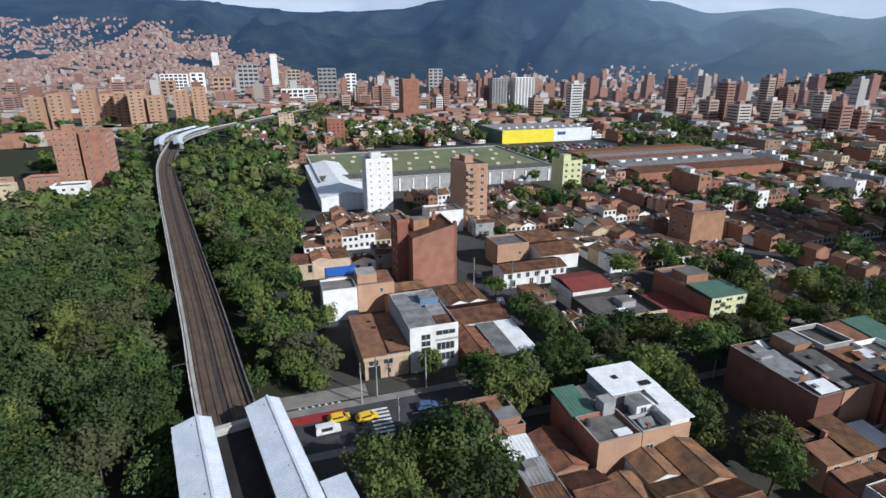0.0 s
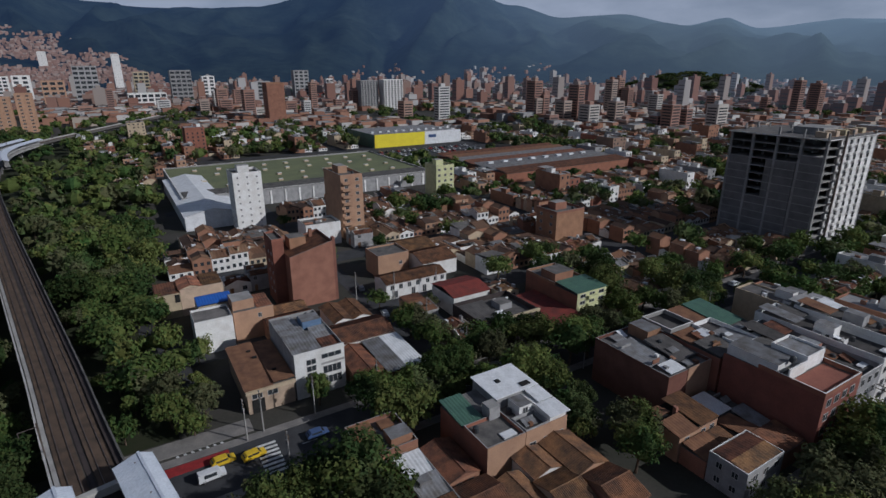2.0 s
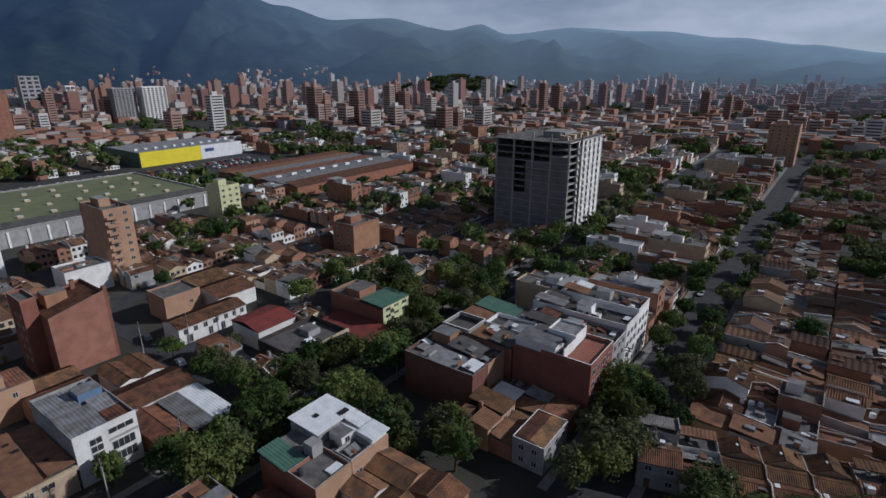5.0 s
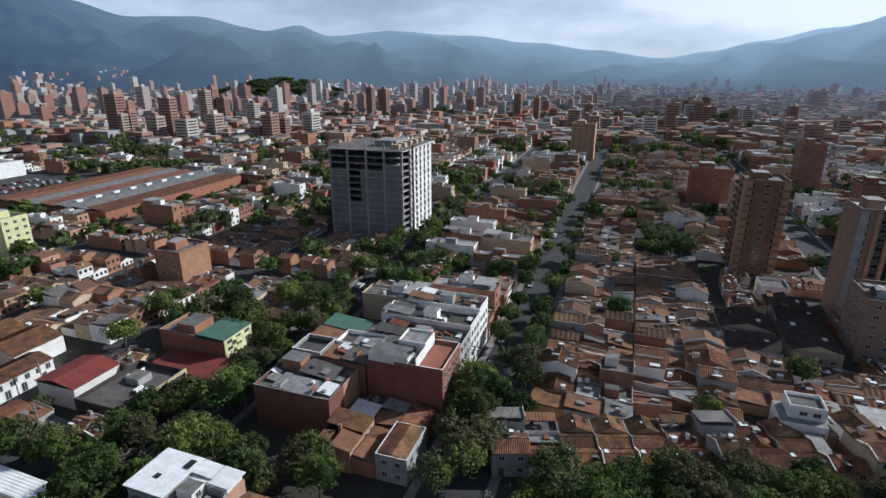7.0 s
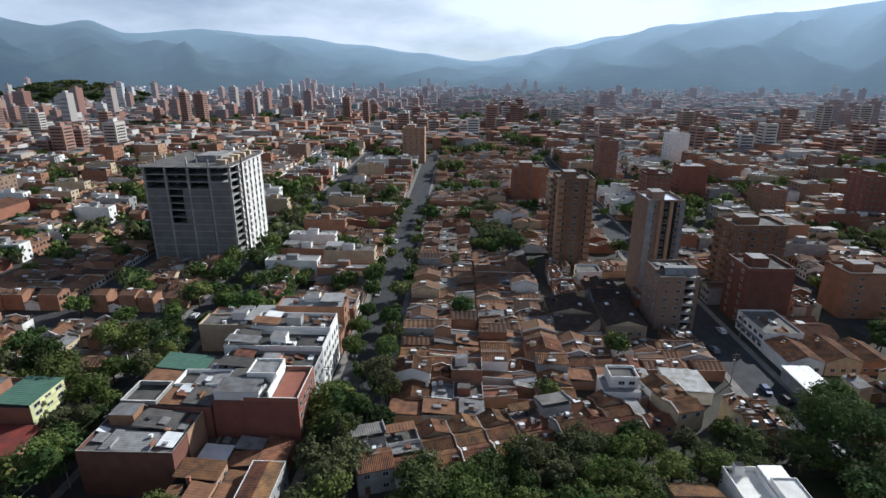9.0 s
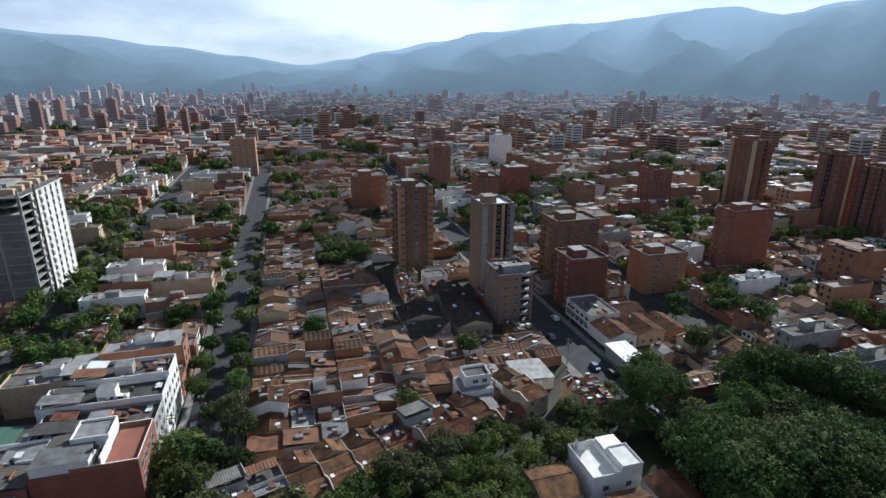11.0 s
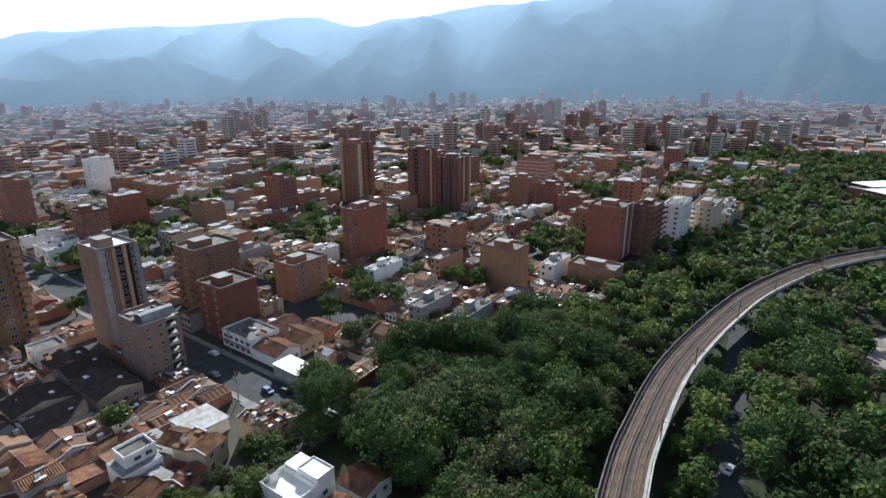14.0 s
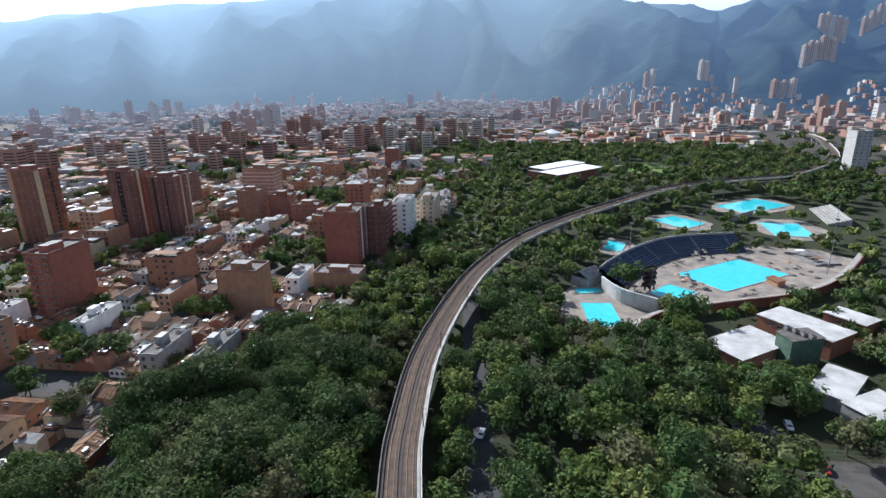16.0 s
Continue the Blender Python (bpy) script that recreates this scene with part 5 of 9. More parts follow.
    # paler brick than the other walls, painting in the sun on this end
    pbox(r, "front_wall", 6.0, -0.12, 0, 13.6, -0.004, 10.8, "brick_tan", label="pale brick end wall with sunlight painted in")
    pring(r, 0, 0, 13.6, 19.4, 10.0, 0.7, "brick_dark")
    psheet(r, 0.4, 5.0, 6.6, 15.0, 10.3, 10.9, "metal", "roof", "blue-grey metal sheets")
    psheet(r, 2.0, 1.0, 6.6, 4.4, 10.3, 10.7, "sheet_white", "roof", "white sheet")
    psheet(r, 7.0, 3.0, 13.2, 12.0, 10.6, 11.6, "roof_dark", "roof", "dark sheet roof")
    pbox(r, "upper_room", 9.0, 12.6, 10.0, 13.4, 18.0, 12.6, "brick", "metal")
    clutter(r, 0.6, 15.2, 8.6, 19.0, 10.0, 41)
    clutter(r, 0.8, 1.0, 12.6, 15.0, 10.7, 47)
    clutter(r, 7.4, 0.5, 13.0, 2.8, 10.0, 43)
    r = thing("house", "two-storey grey house with a brown roof edged in white", "house", 79.2, 35.0)
    take(78, 34, 100, 57)
    pbox(r, "wall", 0, 0, 0, 10.8, 6.8, 6.0, "grey", "slab")
    pring(r, 0, 0, 10.8, 6.8, 6.0, 0.3, "grey", 0.14, "white")
    psheet(r, 0.3, 0.3, 10.5, 3.3, 6.1, 6.5, "tile", "roof", "brown tile roof")
    psheet(r, 0.3, 3.3, 10.5, 6.5, 6.5, 6.15, "tile", "roof", "brown tile roof")
    pwin(r, "front", 0, (2.4, 5.6, 8.8), (1.8, 4.6), 1.5, 1.4)
    pwin(r, "left", 0, (2.0, 4.8), (1.8, 4.6), 1.2, 1.3)
    r = thing("house", "low brick house between taller ones under rusty sheets", "house", 79.2, 42.0)
    pbox(r, "wall", 0, 0, 0, 10.8, 5.0, 3.6, "brick", "slab")
    psheet(r, 0.1, 0.1, 6.4, 4.9, 3.7, 4.5, "rust", "roof", "rusty brown sheet roof")
    psheet(r, 6.6, 0.1, 10.7, 4.9, 3.8, 4.0, "tile", "roof", "brown tile roof")
    r = thing("house", "brick house with broken rusty roof and white front band", "house", 78.8, 47.2)
    pbox(r, "wall", 0, 0, 0, 11.2, 8.4, 5.4, "brick_tan", "dark")
    pbox(r, "front_band", 5.0, -0.12, 2.6, 11.2, -0.004, 3.3, "white", label="white painted band")
    psheet(r, -0.2, -0.2, 5.4, 4.4, 5.5, 6.2, "rust", "roof", "rusty brown sheet roof")
    psheet(r, -0.2, 5.6, 4.6, 8.5, 6.0, 5.6, "rust", "roof", "rusty brown sheet roof")
    psheet(r, 5.6, -0.2, 11.3, 8.5, 6.0, 6.7, "tile", "roof", "brown tile roof")
    pbox(r, "chimney", 4.9, 4.6, 5.4, 5.5, 5.4, 7.2, "brick")
    pwin(r, "front", 0, (2.2, 7.0, 9.6), (1.6, 4.3), 1.3, 1.1)
    r = thing("house", "low rambling house under patched metal and tile roofs", "house", 90.3, 36.0)
    pbox(r, "wall", 0, 0, 0, 9.6, 19.0, 3.8, "brick", "slab")
    psheet(r, 0.1, 0.1, 9.5, 5.8, 4.0, 4.9, "tile", "roof", "brown tile roof")
    psheet(r, 0.1, 6.0, 5.0, 12.0, 4.7, 4.1, "rust", "roof", "rusty brown sheet roof")
    psheet(r, 5.2, 6.0, 9.5, 12.0, 4.1, 4.8, "metal", "roof", "grey metal sheet roof")
    psheet(r, 1.4, 12.4, 6.6, 18.6, 4.3, 4.8, "sheet_white", "roof", "white sheet")
    clutter(r, 6.8, 12.6, 9.4, 18.6, 3.8, 9)


def white_box_house():
    r = thing("house", "plain white box house with open roof terrace", "house", 79.4, -64.6)
    take(78, -66, 91.5, -52)
    pbox(r, "wall", 0, 0, 0, 11.2, 11.6, 5.6, "white", "white")
    pring(r, 0, 5.0, 11.2, 11.6, 5.6, 1.3, "white", 0.2, "white")
    pbox(r, "upper_room", 0, 0, 5.6, 6.6, 4.9, 8.0, "white", "white")
    pring(r, 0, 0, 6.6, 4.9, 8.0, 0.35, "white", 0.15, "white")
    pbox(r, "upper_room", 7.0, 0.2, 5.6, 11.0, 4.9, 7.4, "white", "sheet_white")
    pbox(r, "chimney", 9.6, 8.0, 5.6, 11.0, 9.8, 8.2, "white", "dark")
    pwin(r, "left", 0, (3.0, 8.4), (3.6,), 1.4)
    for u, v, w, d, h, rx, wall in ((70.0, -73.0, 8.8, 8.4, 4.6, True, "white"), (78.6, -50.6, 9.6, 9.4, 4.2, False, "cream"), (69.0, -62.5, 8.0, 8.0, 4.2, False, "grey")):
        r = thing("house", f"{WALL_NAMES[wall]} house with brown hipped tile roof", "house", u, v)
        take(u - 0.5, v - 0.5, u + w + 0.5, v + d + 0.5)
        pbox(r, "wall", 0, 0, 0, w, d, h, wall, "slab")
        ptile(r, 0, 0, w, d, h, 1.4, rx, wall=wall)
        pwin(r, "left", 0, (2.2, 5.8), (h - 1.6,), 1.3)
    r = thing("house", "white rooftop house with a railed terrace", "house", 118.8, -46.2)
    take(118, -47, 127, -36.5)
    pbox(r, "wall", 0, 0, 0, 8.0, 9.2, 5.2, "white", "metal")
    pbox(r, "upper_room", 2.0, 0.2, 5.2, 7.8, 7.4, 7.6, "white", "slab")
    pring(r, 2.0, 0.2, 7.8, 7.4, 7.6, 0.8, "white", 0.18, "white")
    pwin(r, "left", 2.0, (2.0, 4.6), (6.6,), 1.6, 1.1)
    r = thing("shed", "low shed under a broad pale metal roof", "shed", 121.6, -65.6)
    take(121, -66, 133, -54.4)
    pbox(r, "wall", 0, 0, 0, 10.6, 10.4, 3.6, "white", "slab")
    psheet(r, -0.3, -0.3, 10.9, 10.7, 3.8, 4.5, "metal", "roof", "pale blue-grey metal roof")
    r = thing("workshop", "street workshop with bright white flat roof", "workshop", 116.6, -97.0)
    take(116, -98, 135, -89)
    pbox(r, "wall", 0, 0, 0, 17.6, 7.0, 3.9, "grey", "slab")
    psheet(r, -0.4, -0.2, 17.9, 7.3, 4.2, 4.5, "sheet_white", "roof", "bright white sheet roof", along_y=False)


for build in (white_roof_house, green_roof_house, small_brick_house, long_house, tile_cluster, rust_house, grey_white_house, shed_row, white_corner_houses, dark_corner, yellow_house,
              red_brick_block, white_box_house):
    build()


def concrete_tower():
    """Apartment tower under construction: bare slabs and columns, grey infill, one white finished side."""
    u, v, w, d, h, n = 221.0, 95.4, 38.0, 37.0, 43.0, 14
    r = thing("tower", "concrete tower under construction with one white finished side", "tower", u, v)
    take(u - 3, v - 3, u + w + 3, v + d + 3)
    step = h / n
    for i in range(n + 1):
        pbox(r, "floor_slab", 0, 0, i * step - 0.3, w, d, i * step, "concrete", bottom=True)
    col = Shape()
    col.box(-0.45, -0.45, 0, 0.45, 0.45, h, "concrete")
    me = col.mesh("column")
    for x in (0.46, 9.4, 18.5, 27.6, w - 0.46):
        for y in (0.46, 9.0, 18.0, 27.5, d - 0.46):
            part("column", me, r, at=pose(x, y, 0))
    pbox(r, "core", 12, 8, 0, 25, 19, h + 3.0, "concrete")
    for i in range(n):
        z0, z1 = i * step, (i + 1) * step - 0.31
        for a, b, low in ((0.95, 8.5, 12), (9.7, 17.5, 11), (18.6, 21.0, 11), (21.0, 27.0, 6), (28.0, 36.0, 11)):
            if i < low:
                pbox(r, "infill_wall", 0.02, a, z0, 0.3, b, z1, "grey_block", label="grey block infill")
        pbox(r, "infill_wall", 0.6, 36.68, z0, w - 0.6, 36.96, z1, "grey_block", label="grey block infill")
        if i:
            pbox(r, "infill_wall", 9.0, 0.02, z0, w - 0.1, 0.3, z1, "white", label="white finished wall")
            for k in range(5):
                x = 11.6 + k * 5.4
                part("window", window_mesh(1.9, 1.9, 1), r, at=pose(x, 0.02, z0 + 1.5))
                bal = pbox(r, "balcony", x - 1.4, -0.9, z0 - 0.2, x + 1.4, -0.004, z0, "white", bottom=True)
                pbox(r, "rail", x - 1.4, -0.9, z0 + 0.004, x + 1.4, -0.8, z0 + 0.9, "white")
        if i < 2:
            pbox(r, "infill_wall", 1.0, 0.05, z0, 8.9, 0.3, z1, "grey_block", label="grey block infill")
    pbox(r, "roof_upstand", -0.8, -0.8, h + 0.004, w + 0.8, d + 0.8, h + 0.35, "white", "slab", bottom=True)
    kk = random.Random(64)
    for x in (0.46, 9.4, 18.5, 27.6, w - 0.46):
        for y in (0.46, 9.0, 18.0, 27.5, d - 0.46):
            if kk.random() < 0.7:
                pbox(r, "column_stub", x - 0.3, y - 0.3, h + 0.36, x + 0.3, y + 0.3, h + kk.uniform(1.2, 3.4), "concrete", label="bare column stub with starter bars")
    for y in (0.0, d - 0.1):
        pbox(r, "safety_rail", 0.8, y, h + 1.3, w - 0.8, y + 0.08, h + 1.38, "brick_tan", bottom=True)
    pbox(r, "hoist_mast", 9.6, -1.5, 0, 10.2, -0.92, h + 3.0, "rail", label="steel hoist mast on the wall")
    for k in range(5):
        pbox(r, "roof_formwork", 4 + 7 * k, 3, h + 0.36, 6.5 + 7 * k, 7, h + 2.4, "cream", label="timber formwork on the roof")


M["grey_block"] = material("grey_blockwork", (0.21, 0.20, 0.195), 0.95, (0.15, 0.145, 0.14), 0.25, 3, 0.2)
concrete_tower()

# ---- larger buildings ----


def tower(name, label, u, v, w, d, h, wall, faces=None, storey=2.9, turn=0, roof="slab", balcony=(), hut=True, win=(1.5, 1.3), category="apartment block", band=None, claim=2, strips=()):
    """A block of flats whose lower left corner in the street grid is (u, v). faces: windows per storey on each side; 0 for a blind wall."""
    root = tagged(new(name), label, category)
    root.matrix_basis = on_grid(u + w / 2, v + d / 2, turn)
    take(u - claim, v - claim, u + w + claim, v + d + claim)
    faces = faces or {}
    storeys = max(1, round(h / storey))
    step = h / storeys
    sh = Shape()
    sh.box(-w / 2, -d / 2, 0, w / 2, d / 2, h, wall, roof)
    part("wall", sh, root)
    sh = Shape()
    sh.ring(-w / 2, -d / 2, w / 2, d / 2, 0.25, h, h + 1.0, wall, "concrete")
    part("parapet", sh, root)
    if hut:
        sh = Shape()
        sh.box(-w * 0.22, -d * 0.05, h, w * 0.18, d * 0.32, h + 3.0, wall, "concrete")
        part("lift_house", sh, root)
        part("water_tank", tank_mesh(), root, at=pose(w * 0.3, -d * 0.2, h))
    if band:
        for s in range(1, storeys):
            sh = Shape()
            sh.box(-w / 2 - 0.06, -d / 2 - 0.06, s * step - 0.14, w / 2 + 0.06, d / 2 + 0.06, s * step + 0.14, band, bottom=True)
            part("floor_band", sh, root)
    for side, a0, a1, mat, out in strips:
        lo, hi = ((-w / 2 + w * a0, -w / 2 + w * a1) if side in ("front", "back") else (-d / 2 + d * a0, -d / 2 + d * a1))
        sh = Shape()
        if side == "left":
            sh.box(-w / 2 - out, lo, 1.0, -w / 2 - 0.004, hi, h + 0.4, mat)
        elif side == "right":
            sh.box(w / 2 + 0.004, lo, 1.0, w / 2 + out, hi, h + 0.4, mat)
        elif side == "front":
            sh.box(lo, -d / 2 - out, 1.0, hi, -d / 2 - 0.004, h + 0.4, mat)
        else:
            sh.box(lo, d / 2 + 0.004, 1.0, hi, d / 2 + out, h + 0.4, mat)
        part("facade_strip", sh, root)
    for side, n in faces.items():
        span = w if side in ("front", "back") else d
        for s in range(storeys):
            for i in range(n):
                a = -span / 2 + (i + 0.5) * span / n
                z = s * step + step * 0.55
                m = {"front": pose(a, -d / 2, z), "back": pose(-a, d / 2, z, 0, 0, 180), "left": pose(-w / 2, a, z, 0, 0, -90), "right": pose(w / 2, a, z, 0, 0, 90)}[side]
                part("window", window_mesh(min(win[0], span / n * 0.8), win[1]), root, at=m)
        if side in balcony:
            sh = Shape()
            b = span / n
            sh.ring(-b * 0.42, -1.1, b * 0.42, 0, 0.1, 0, 1.0, wall)
            sh.quad([(-b * 0.42, -1.1, 0), (b * 0.42, -1.1, 0), (b * 0.42, 0, 0), (-b * 0.42, 0, 0)], "concrete")
            sh.quad([(-b * 0.42 + 0.1, -1.0, 0), (b * 0.42 - 0.1, -1.0, 0), (b * 0.42 - 0.1, -0.1, 0), (-b * 0.42 + 0.1, -0.1, 0)], "concrete")
            me = sh.mesh("balcony", weld=True)
            for s in range(1, storeys):
                for i in range(0, n, 2):
                    a = -span / 2 + (i + 0.5) * span / n
                    z = s * step
                    m = {"front": pose(a, -d / 2, z), "back": pose(-a, d / 2, z, 0, 0, 180), "left": pose(-w / 2, a, z, 0, 0, -90), "right": pose(w / 2, a, z, 0, 0, 90)}[side]
                    part("balcony", me, root, at=m)
    return root


F = dict


def brick_tower():
    """Six storeys with a slanting front gable and a higher dark stair block at its side."""
    r = thing("brick_tower", "six-storey orange brick block with a slanting roof edge", "apartment block", 38.8, 149)
    take(35, 148, 53.5, 165)
    sh = Shape()
    w, d, lo, hi = 13.2, 14.5, 16.2, 19.4
    sh.v = [(0, 0, 0), (w, 0, 0), (w, d, 0), (0, d, 0), (0, 0, lo), (w, 0, hi), (w, d, hi), (0, d, lo)]
    sh.f = [(0, 1, 5, 4), (1, 2, 6, 5), (2, 3, 7, 6), (3, 0, 4, 7)]
    sh.m = [sh.slot("brick")] * 4
    part("wall", sh, r)
    sh = Shape()
    sh.quad([(0.3, 0.3, lo - 0.6), (w - 0.3, 0.3, hi - 0.6), (w - 0.3, d - 0.3, hi - 0.6), (0.3, d - 0.3, lo - 0.6)], "tile")
    part("roof", sh, r, "sunken brown roof behind the walls")
    for y in (0.0, d - 0.22):
        sh = Shape()
        sh.quad([(0, y, lo), (w, y, hi), (w, y + 0.22, hi), (0, y + 0.22, lo)], "concrete")
        part("coping", sh, r, "pale wall coping")
    pbox(r, "pilaster", w + 0.004, 0.2, 0, w + 0.9, 1.6, 20.2, "brick_dark", label="dark brick corner pier")
    pbox(r, "stair_block", -3.4, 5.2, 0, -0.004, d, 20.2, "brick_red", "slab", "dark red stair block")
    pring(r, -3.4, 5.2, -0.004, d, 20.2, 0.7, "brick_red", 0.2)
    pwin(r, "left", -3.4, (7.2, 10.4), (4.0, 7.0, 10.0, 13.0, 16.0), 0.9, 1.0)
    pwin(r, "right", w, (4.5, 9.0), (3.0, 6.0, 9.0, 12.0, 15.0), 1.4, 1.3)
    pbox(r, "lift_house", 2.4, 7.6, lo - 0.6, 7.4, 12.6, lo + 3.4, "brick", "slab")
    pbox(r, "chimney", 9.6, 11.0, hi - 1.6, 10.6, 12.0, hi + 1.2, "brick", "dark")


def low_tower():
    """Tan block with deep balcony slots at one corner and a hooded roof."""
    r = thing("low_tower", "dull brown brick block with deep balcony slots and a hooded roof", "apartment block", 164.0, -78.0)
    take(162, -80, 181, -62)
    w, d, h = 14.5, 13.0, 19.0
    pbox(r, "wall", 4.2, 0, 0, w, d, h, "brick_taupe", "slab")
    pbox(r, "wall", 0, 4.6, 0, 4.2 - 0.004, d, h, "brick_taupe", "slab")
    pbox(r, "pier", 0, 0, 0, 1.2, 1.0, h, "brick_taupe")
    # dark panels that paint shade onto the back walls of the balcony slots
    pbox(r, "recess", 4.0, 0.3, 0, 4.196, 4.58, h - 0.3, "dark", label="dark panel painting shade into the balcony slot")
    pbox(r, "recess", 0.3, 4.4, 0, 3.98, 4.596, h - 0.3, "dark", label="dark panel painting shade into the balcony slot")
    for i in range(1, 7):
        pbox(r, "balcony", 0.02, 0.02, i * 3 - 0.25, 4.19, 4.59, i * 3, "concrete", bottom=True)
        pbox(r, "balcony_rail", 0.0, 1.0, i * 3, 0.14, 4.6, i * 3 + 0.7, "concrete")
    pwin(r, "left", 0, (6.6, 10.4), [2.0 + 3 * i for i in range(6)], 1.4, 1.3)
    pwin(r, "back", d, (3.0, 7.2, 11.4), [2.0 + 3 * i for i in range(6)], 1.4, 1.3)
    sh = Shape()
    for k in range(6):
        a, b = math.pi * k / 6, math.pi * (k + 1) / 6
        sh.quad([(2.0 - 2.6 * math.cos(a) + 2.0, 0.4, h + 2.4 * math.sin(a)), (2.0 - 2.6 * math.cos(b) + 2.0, 0.4, h + 2.4 * math.sin(b)),
                 (2.0 - 2.6 * math.cos(b) + 2.0, d - 2, h + 2.4 * math.sin(b)), (2.0 - 2.6 * math.cos(a) + 2.0, d - 2, h + 2.4 * math.sin(a))], "metal")
    part("hood", sh, r, "pale arched roof hood")
    pring(r, 4.2, 0, w, d, h, 0.9, "brick_taupe")
    clutter(r, 7.5, 1, w - 0.6, d - 1, h, 88)


def dark_roofs():
    """Low houses at the foot of the towers, whose shade is painted into the dark roofs."""
    for u, v, w, d, h, along, wall in ((157.5, -60.5, 18.5, 12.5, 4.4, True, "cream"), (176.6, -60.5, 11.0, 12.5, 5.0, False, "grey"), (188.0, -60.0, 9.5, 12.0, 4.2, True, "brick"),
                                       (154.5, -45.5, 11.5, 14.5, 4.0, False, "white"), (166.4, -45.5, 12.5, 14.5, 4.6, True, "cream")):
        r = thing("house", "low house under a brown tile roof with tower shade painted in", "house", u, v)
        take(u - 0.3, v - 0.3, u + w + 0.3, v + d + 0.3)
        pbox(r, "wall", 0, 0, 0, w, d, h, wall, "slab")
        ptile(r, 0, 0, w, d, h + 0.04, 1.9, along, "tile_dark", label="brown tile roof with tower shade painted in", wall=wall)
        pwin(r, "left", 0, [2.2 + 3 * i for i in range(int(d / 3))], (1.7,), 1.3, 1.2)
        pbox(r, "skylight", w * 0.3, d * 0.22, h, w * 0.3 + 1.3, d * 0.22 + 1.1, h + 1.5, "sheet_white")
        clutter(r, w * 0.55, d * 0.6, w - 0.8, d - 0.6, h + 0.9, int(u))
    r = thing("house", "small white two-storey house between the towers", "house", 201, -57)
    take(200, -58, 211, -47)
    pbox(r, "wall", 0, 0, 0, 9, 9, 5.6, "white", "slab")
    pring(r, 0, 0, 9, 9, 5.6, 0.8, "white")
    pwin(r, "left", 0, (2.4, 6.4), (1.5, 4.2), 1.6, 1.2)
    pwin(r, "back", 9, (2.4, 6.4), (1.5, 4.2), 1.6, 1.2)


def street_shops():
    """Low shops and houses along the street towards the grove."""
    take(136, -124, 169, -92)
    r = thing("shop", "two-storey white shop under a flat grey roof", "shop", 150, -105)
    pbox(r, "wall", 0, 0, 0, 17, 11.5, 6.0, "white", "slab")
    pring(r, 0, 0, 17, 11.5, 6.0, 0.6, "white")
    pwin(r, "back", 11.5, (2.2, 5.4, 8.6, 11.8, 15.0), (1.6, 4.4), 2.0, 1.3)
    pwin(r, "left", 0, (2.6, 5.8, 9.0), (4.4,), 1.6, 1.2)
    pbox(r, "awning", 1.0, 11.5, 2.9, 16.0, 12.6, 3.05, "metal", bottom=True)
    clutter(r, 1, 1, 16, 10.5, 6.0, 61)
    for u, v, w, d, h, along, wall, label in ((137, -103.5, 12.6, 10.2, 4.2, True, "white", "low white shop with brown tile roof"), (137, -114, 14, 10, 4.4, True, "cream", "low cream house with brown tile roof"),
                                              (151.4, -116.5, 9.5, 11, 4.8, False, "grey", "low grey house with brown tile roof"), (161.2, -116.5, 5, 11, 4.0, False, "white", "low white house with brown tile roof"),
                                              (137.5, -123.5, 13, 9, 3.6, True, "brick", "low brick house with brown tile roof")):
        r = thing("house", label, "house", u, v)
        pbox(r, "wall", 0, 0, 0, w, d, h, wall, "slab")
        ptile(r, 0, 0, w, d, h + 0.04, 1.7, along, wall=wall)
        pwin(r, "left", 0, [2.0 + 3 * i for i in range(int(d / 3))], (1.7,), 1.3, 1.2)
        clutter(r, w * 0.55, d * 0.55, w - 0.7, d - 0.5, h + 0.8, int(u + d))


brick_tower()
tower("white_tower", "slim white apartment tower with small square windows", 41.5, 239, 12, 12, 25, "white", F(front=3, left=2, right=2), win=(0.7, 0.8))
tower("tan_tower", "tan brick apartment tower with a column of balconies", 77, 206, 9.5, 20, 26, "brick_tan", F(front=2, right=3), balcony=("front",))
tower("cream_tower", "cream apartment block with rows of dark windows", 144, 243, 11, 12, 18, "yellow", F(front=3, right=3))
tower("brick_block", "blind orange brick apartment block", 146, 153, 15, 12, 13, "brick", F(left=2))
tower("orange_tower", "tall orange brick apartment tower among low houses", 492, 30, 22, 20, 31, "brick_tan", F(left=4))
tower("brown_tower", "brown brick apartment tower with ochre balconies", 225, -57, 15, 15, 38, "brick_brown", F(left=3, back=4), balcony=("back", "left"), win=(2.0, 1.5), strips=(("left", 0.0, 0.16, "brick_tan", 0.5), ("left", 0.84, 1.0, "brick_tan", 0.5), ("back", 0.0, 0.12, "brick_tan", 0.4), ("back", 0.44, 0.56, "brick_tan", 0.5)))
# dark strips sit on the wall and paint in the shade of recesses
tower("twin_tower", "slender tan and grey apartment tower with painted slot shade", 191, -81, 15, 13, 37, "brick_taupe", F(left=3), win=(1.3, 1.6), strips=(("left", 0.2, 0.3, "dark", 0.05), ("left", 0.42, 0.56, "dark", 0.05), ("left", 0.0, 0.12, "grey", 0.6), ("left", 0.32, 0.4, "brick_tan", 0.7), ("left", 0.6, 0.68, "brick_tan", 0.7), ("left", 0.84, 1.0, "grey", 0.6)), roof="canopy")
low_tower()
dark_roofs()
street_shops()
tower("red_block", "wide red brick apartment block", 344, -58, 20, 22, 22, "brick_red", F(left=3))
tower("red_slab", "narrow red brick block with a window side", 187, -206, 11, 22, 28, "brick_red", F(back=3), balcony=("back",))
